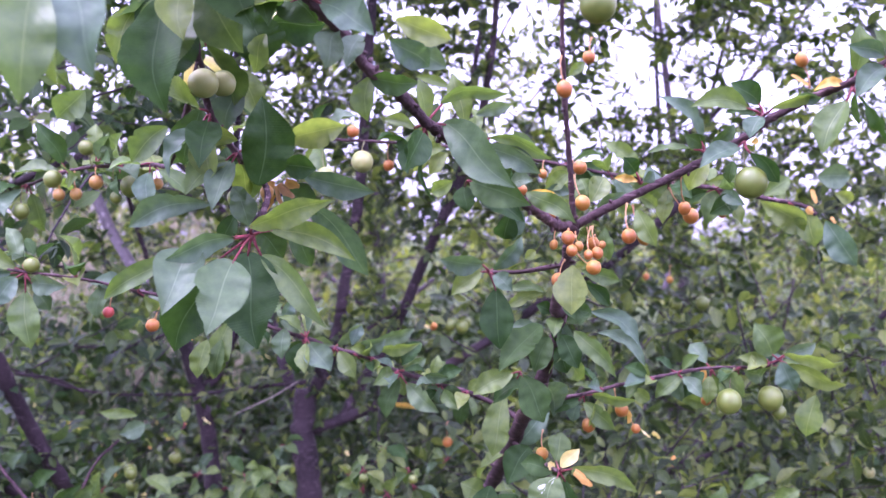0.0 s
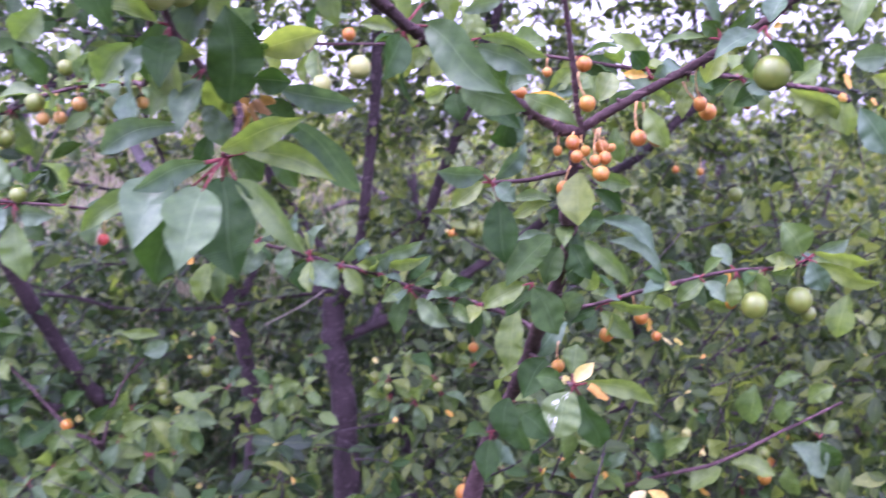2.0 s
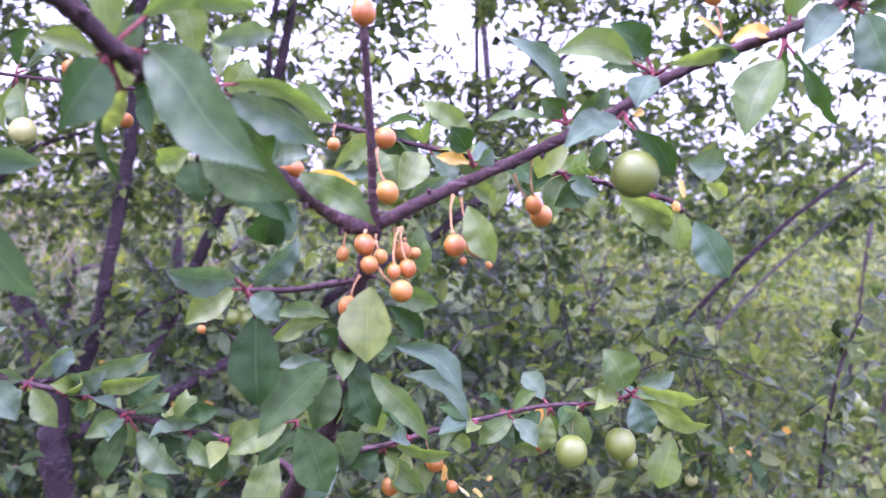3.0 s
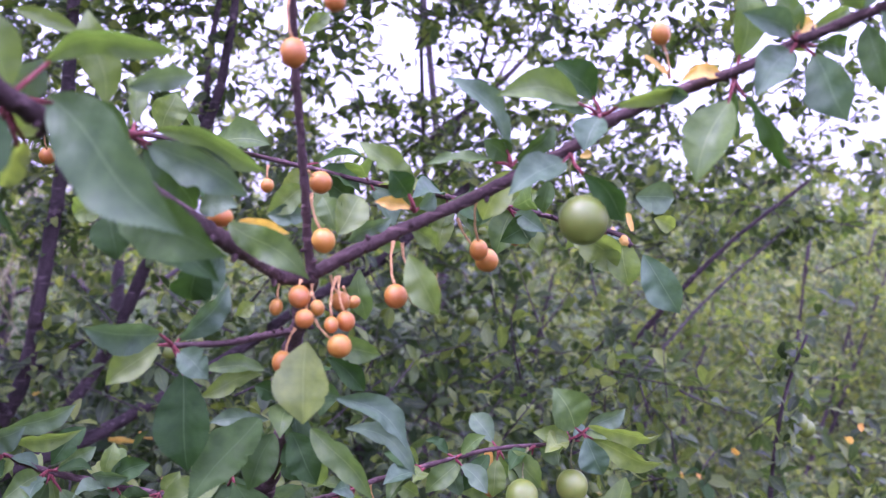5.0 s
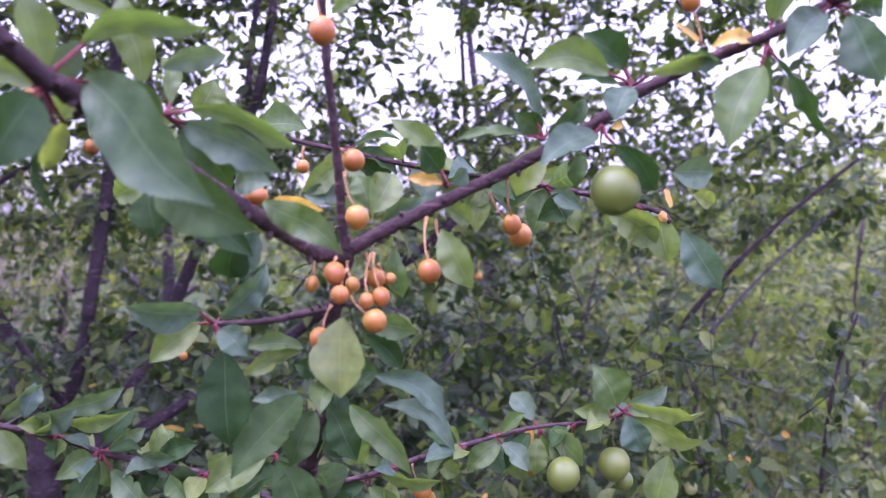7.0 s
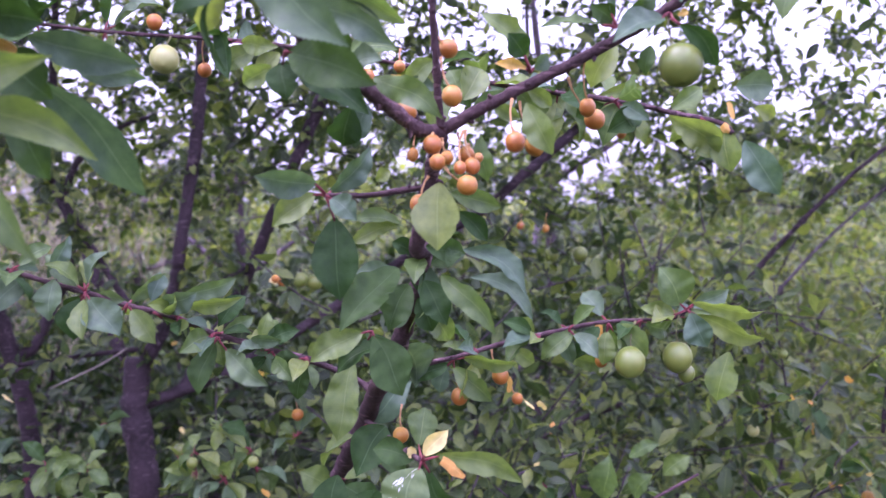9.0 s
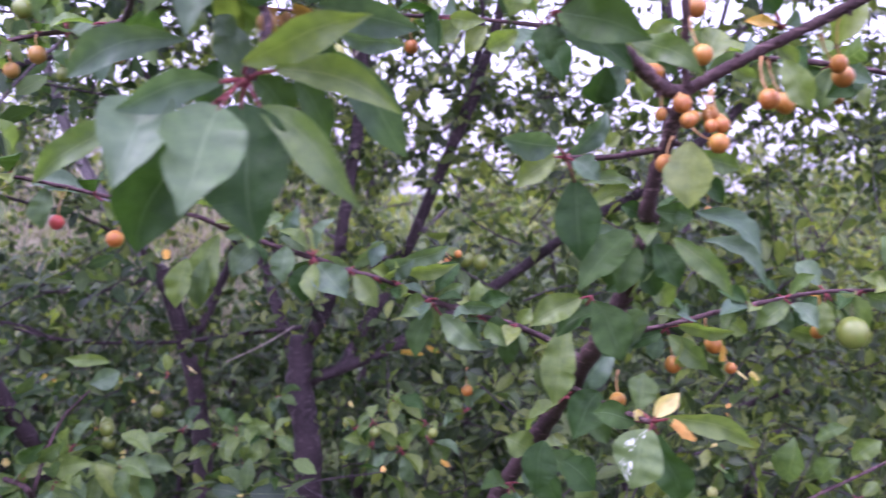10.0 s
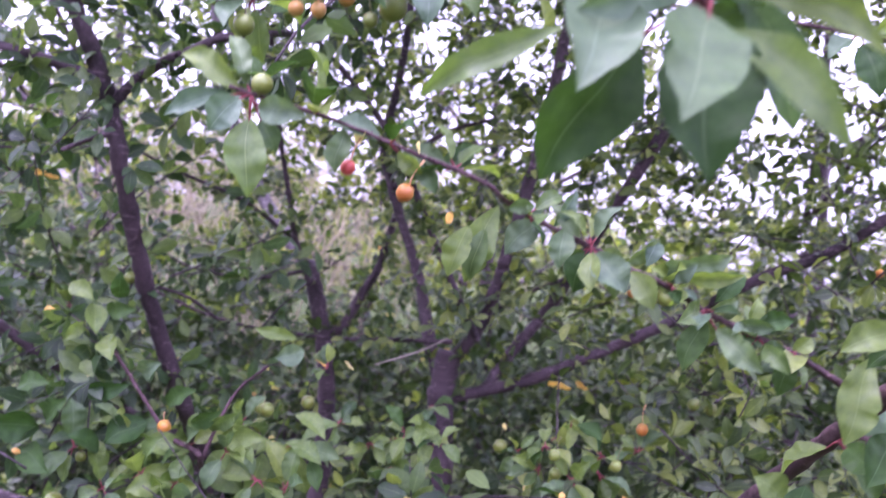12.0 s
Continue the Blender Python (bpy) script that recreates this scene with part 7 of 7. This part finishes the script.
tuft(mid_twig, (-0.0345, 1.22, 1.2103), 5, 0.03, ('mid', 'dark', 'mid', 'light', 'mid'), 911)
tuft(mid_twig, (-0.2069, 1.22, 1.1126), 5, 0.03, ('mid', 'dark', 'mid', 'light', 'mid'), 912)
for k, spot in enumerate(((-0.360, 1.350, 1.166), (-0.310, 1.320, 1.155), (-0.285, 1.360, 1.157), (-0.284, 1.340, 1.122), (-0.099, 1.250, 1.177), (-0.083, 1.300, 1.205), (-0.127, 1.300, 1.180), (-0.032, 1.250, 1.182), (-0.064, 1.220, 1.178), (0.015, 1.300, 1.204), (-0.396, 1.400, 1.227), (-0.256, 1.450, 1.186))):
    tuft(mid_twig, spot, 6, 0.030, ("sage", "mid", "cool", "mid", "light"), 970 + k)
right_twig = branch("branch", [(0.0794, 1.3, 0.9594), (0.1619, 1.2, 1.0473), (0.2379, 1.12, 1.1081), (0.3081, 1.1, 1.1344), (0.3799, 1.1, 1.17), (0.45, 1.1, 1.2047)], 0.003, 0.0015, stick_shrub, "thin reddish leafy twig")
leaf(right_twig, (0.3253, 1.11, 1.1291), (0.3758, 1.1, 1.1173), (0, -0.75, 0.66), 0.0248, "light")
leaf(right_twig, (0.314, 1.11, 1.1233), (0.2763, 1.1, 1.0996), (-0.36, -0.5, 0.79), 0.0309, "mid")
leaf(right_twig, (0.3485, 1.11, 1.178), (0.3476, 1.1, 1.2277), (-0.74, -0.66, -0.15), 0.0329, "mid")
leaf(right_twig, (0.3828, 1.11, 1.1779), (0.3973, 1.1, 1.2064), (-0.82, -0.52, 0.23), 0.0263, "mid")
leaf(right_twig, (0.1506, 1.11, 1.1037), (0.1436, 1.1, 1.0663), (-0.45, -0.84, 0.31), 0.0176, "light")
leaf(right_twig, (0.2238, 1.11, 1.0951), (0.2085, 1.1, 1.0743), (-0.5, -0.58, 0.64), 0.0211, "pale")
leaf(right_twig, (0.2266, 1.11, 1.0952), (0.2521, 1.1, 1.0775), (0.21, -0.68, 0.7), 0.0158, "yellow")
leaf(right_twig, (0.3105, 1.11, 1.1378), (0.2958, 1.1, 1.1631), (0.49, -0.87, -0.06), 0.0247, "light")
leaf(right_twig, (0.3754, 1.11, 1.2231), (0.4055, 1.1, 1.2397), (-0.49, -0.76, 0.42), 0.0154, "mid")
leaf(right_twig, (0.415, 1.11, 1.2018), (0.4398, 1.1, 1.2255), (-0.53, -0.82, 0.2), 0.0228, "mid")
leaf(right_twig, (0.3965, 1.11, 1.1522), (0.4334, 1.1, 1.1132), (0.2, -0.89, 0.42), 0.0340, "blue")
leaf(right_twig, (0.3649, 1.11, 1.0798), (0.3356, 1.1, 1.068), (0.21, -0.94, 0.28), 0.0245, "mid")
leaf(right_twig, (0.2429, 1.11, 1.1305), (0.2242, 1.1, 1.1596), (0.59, -0.8, 0.11), 0.0222, "dark")
leaf(right_twig, (0.2497, 1.11, 1.1378), (0.2745, 1.1, 1.1667), (-0.64, -0.71, 0.3), 0.0189, "mid")
leaf(right_twig, (0.1812, 1.11, 1.123), (0.2005, 1.1, 1.1488), (-0.7, -0.67, 0.26), 0.0179, "blue")
leaf(right_twig, (0.284, 1.11, 1.0793), (0.2412, 1.1, 1.076), (0.23, -0.97, 0.03), 0.0184, "mid")
leaf(right_twig, (0.4046, 1.11, 1.0873), (0.3874, 1.1, 1.1274), (-0.58, -0.7, -0.42), 0.0245, "mid")
leaf(right_twig, (0.4497, 1.11, 1.1236), (0.4257, 1.1, 1.1558), (-0.14, -0.91, -0.38), 0.0240, "dark")
leaf(right_twig, (0.1293, 1.11, 1.1377), (0.1243, 1.1, 1.1815), (0.41, -0.9, -0.16), 0.0209, "mid")
leaf(right_twig, (0.1037, 1.11, 1.063), (0.1245, 1.1, 1.09), (-0.24, -0.96, -0.17), 0.0186, "mid")
tuft(right_twig, (0.252, 1.16, 1.1265), 5, 0.028, ('mid', 'dark', 'blue', 'light', 'mid'), 930)
tuft(right_twig, (0.2234, 1.16, 1.0958), 5, 0.028, ('mid', 'dark', 'blue', 'light', 'mid'), 931)
tuft(right_twig, (0.2941, 1.16, 1.1792), 5, 0.028, ('mid', 'dark', 'blue', 'light', 'mid'), 932)
tuft(right_twig, (0.4471, 1.16, 1.1414), 5, 0.028, ('mid', 'dark', 'blue', 'light', 'mid'), 933)
tuft(right_twig, (0.3938, 1.16, 1.0582), 5, 0.028, ('mid', 'dark', 'blue', 'light', 'mid'), 934)
tuft(right_twig, (0.1657, 1.16, 1.1034), 5, 0.028, ('mid', 'dark', 'blue', 'light', 'mid'), 935)
tuft(right_twig, (0.3515, 1.16, 1.0733), 5, 0.028, ('mid', 'dark', 'blue', 'light', 'mid'), 936)
tuft(right_twig, (0.0999, 1.16, 1.1032), 5, 0.028, ('mid', 'dark', 'blue', 'light', 'mid'), 937)
tuft(right_twig, (0.0483, 1.16, 1.1109), 5, 0.028, ('mid', 'dark', 'blue', 'light', 'mid'), 938)
tuft(right_twig, (0.3307, 1.16, 1.0424), 5, 0.028, ('mid', 'dark', 'blue', 'light', 'mid'), 939)
tuft(right_twig, (0.4769, 1.16, 1.0588), 5, 0.028, ('mid', 'dark', 'blue', 'light', 'mid'), 940)
withered(right_twig, (0.294, 1.14, 1.0889), (0.308, 1.14, 1.0754), 0.0125, "dry")
withered(right_twig, (0.3102, 1.14, 1.0679), (0.3186, 1.14, 1.0573), 0.0126, "yellow")
withered(right_twig, (-0.0253, 1.14, 1.0657), (-0.0168, 1.14, 1.0524), 0.0123, "dry")
withered(right_twig, (0.0656, 1.14, 1.0725), (0.058, 1.14, 1.06), 0.0123, "dry")
withered(right_twig, (0.3718, 1.14, 1.1057), (0.3664, 1.14, 1.0967), 0.0095, "yellow")
withered(right_twig, (0.1835, 1.14, 1.1112), (0.192, 1.14, 1.1022), 0.0084, "dry")
withered(right_twig, (-0.0083, 1.14, 1.1835), (-0.0168, 1.14, 1.1912), 0.0089, "dry")
withered(right_twig, (0.1063, 1.14, 1.1149), (0.1003, 1.14, 1.105), 0.0091, "yellow")
withered(right_twig, (0.2971, 1.14, 1.1339), (0.3026, 1.14, 1.1279), 0.0069, "pale")
fruit(right_twig, (0.0007, 1.15, 1.0796), 0.0101, "orange", stalk=(0.0043, 1.15, 1.0999))
fruit(right_twig, (0.0373, 1.15, 1.1148), 0.0061, "orange", stalk=(0.0407, 1.15, 1.1348))
fruit(right_twig, (0.3776, 1.15, 1.0927), 0.0080, "orange", stalk=(0.38, 1.15, 1.1122))
fruit(right_twig, (0.3743, 1.15, 1.1242), 0.0087, "green", stalk=(0.3767, 1.15, 1.1436))
fruit(right_twig, (0.4487, 1.15, 1.1264), 0.0088, "green", stalk=(0.4509, 1.15, 1.1457))
fruit(right_twig, (0.2817, 1.15, 1.1527), 0.0062, "pale", stalk=(0.2844, 1.15, 1.1721))
fruit(right_twig, (0.1429, 1.15, 1.1034), 0.0069, "orange", stalk=(0.146, 1.15, 1.1233))
fruit(right_twig, (-0.0891, 1.15, 1.2191), 0.0060, "green", stalk=(-0.0853, 1.15, 1.2389))
fruit(right_twig, (-0.0261, 1.15, 1.2185), 0.0060, "green", stalk=(-0.0225, 1.15, 1.2382))
fruit(low_twig, (-0.6526, 1.2, 1.0556), 0.0112, "green", stalk=(-0.6481, 1.2, 1.0816))
fruit(low_twig, (-0.5056, 1.14, 1.1821), 0.0074, "orange", stalk=(-0.5073, 1.14, 1.198))
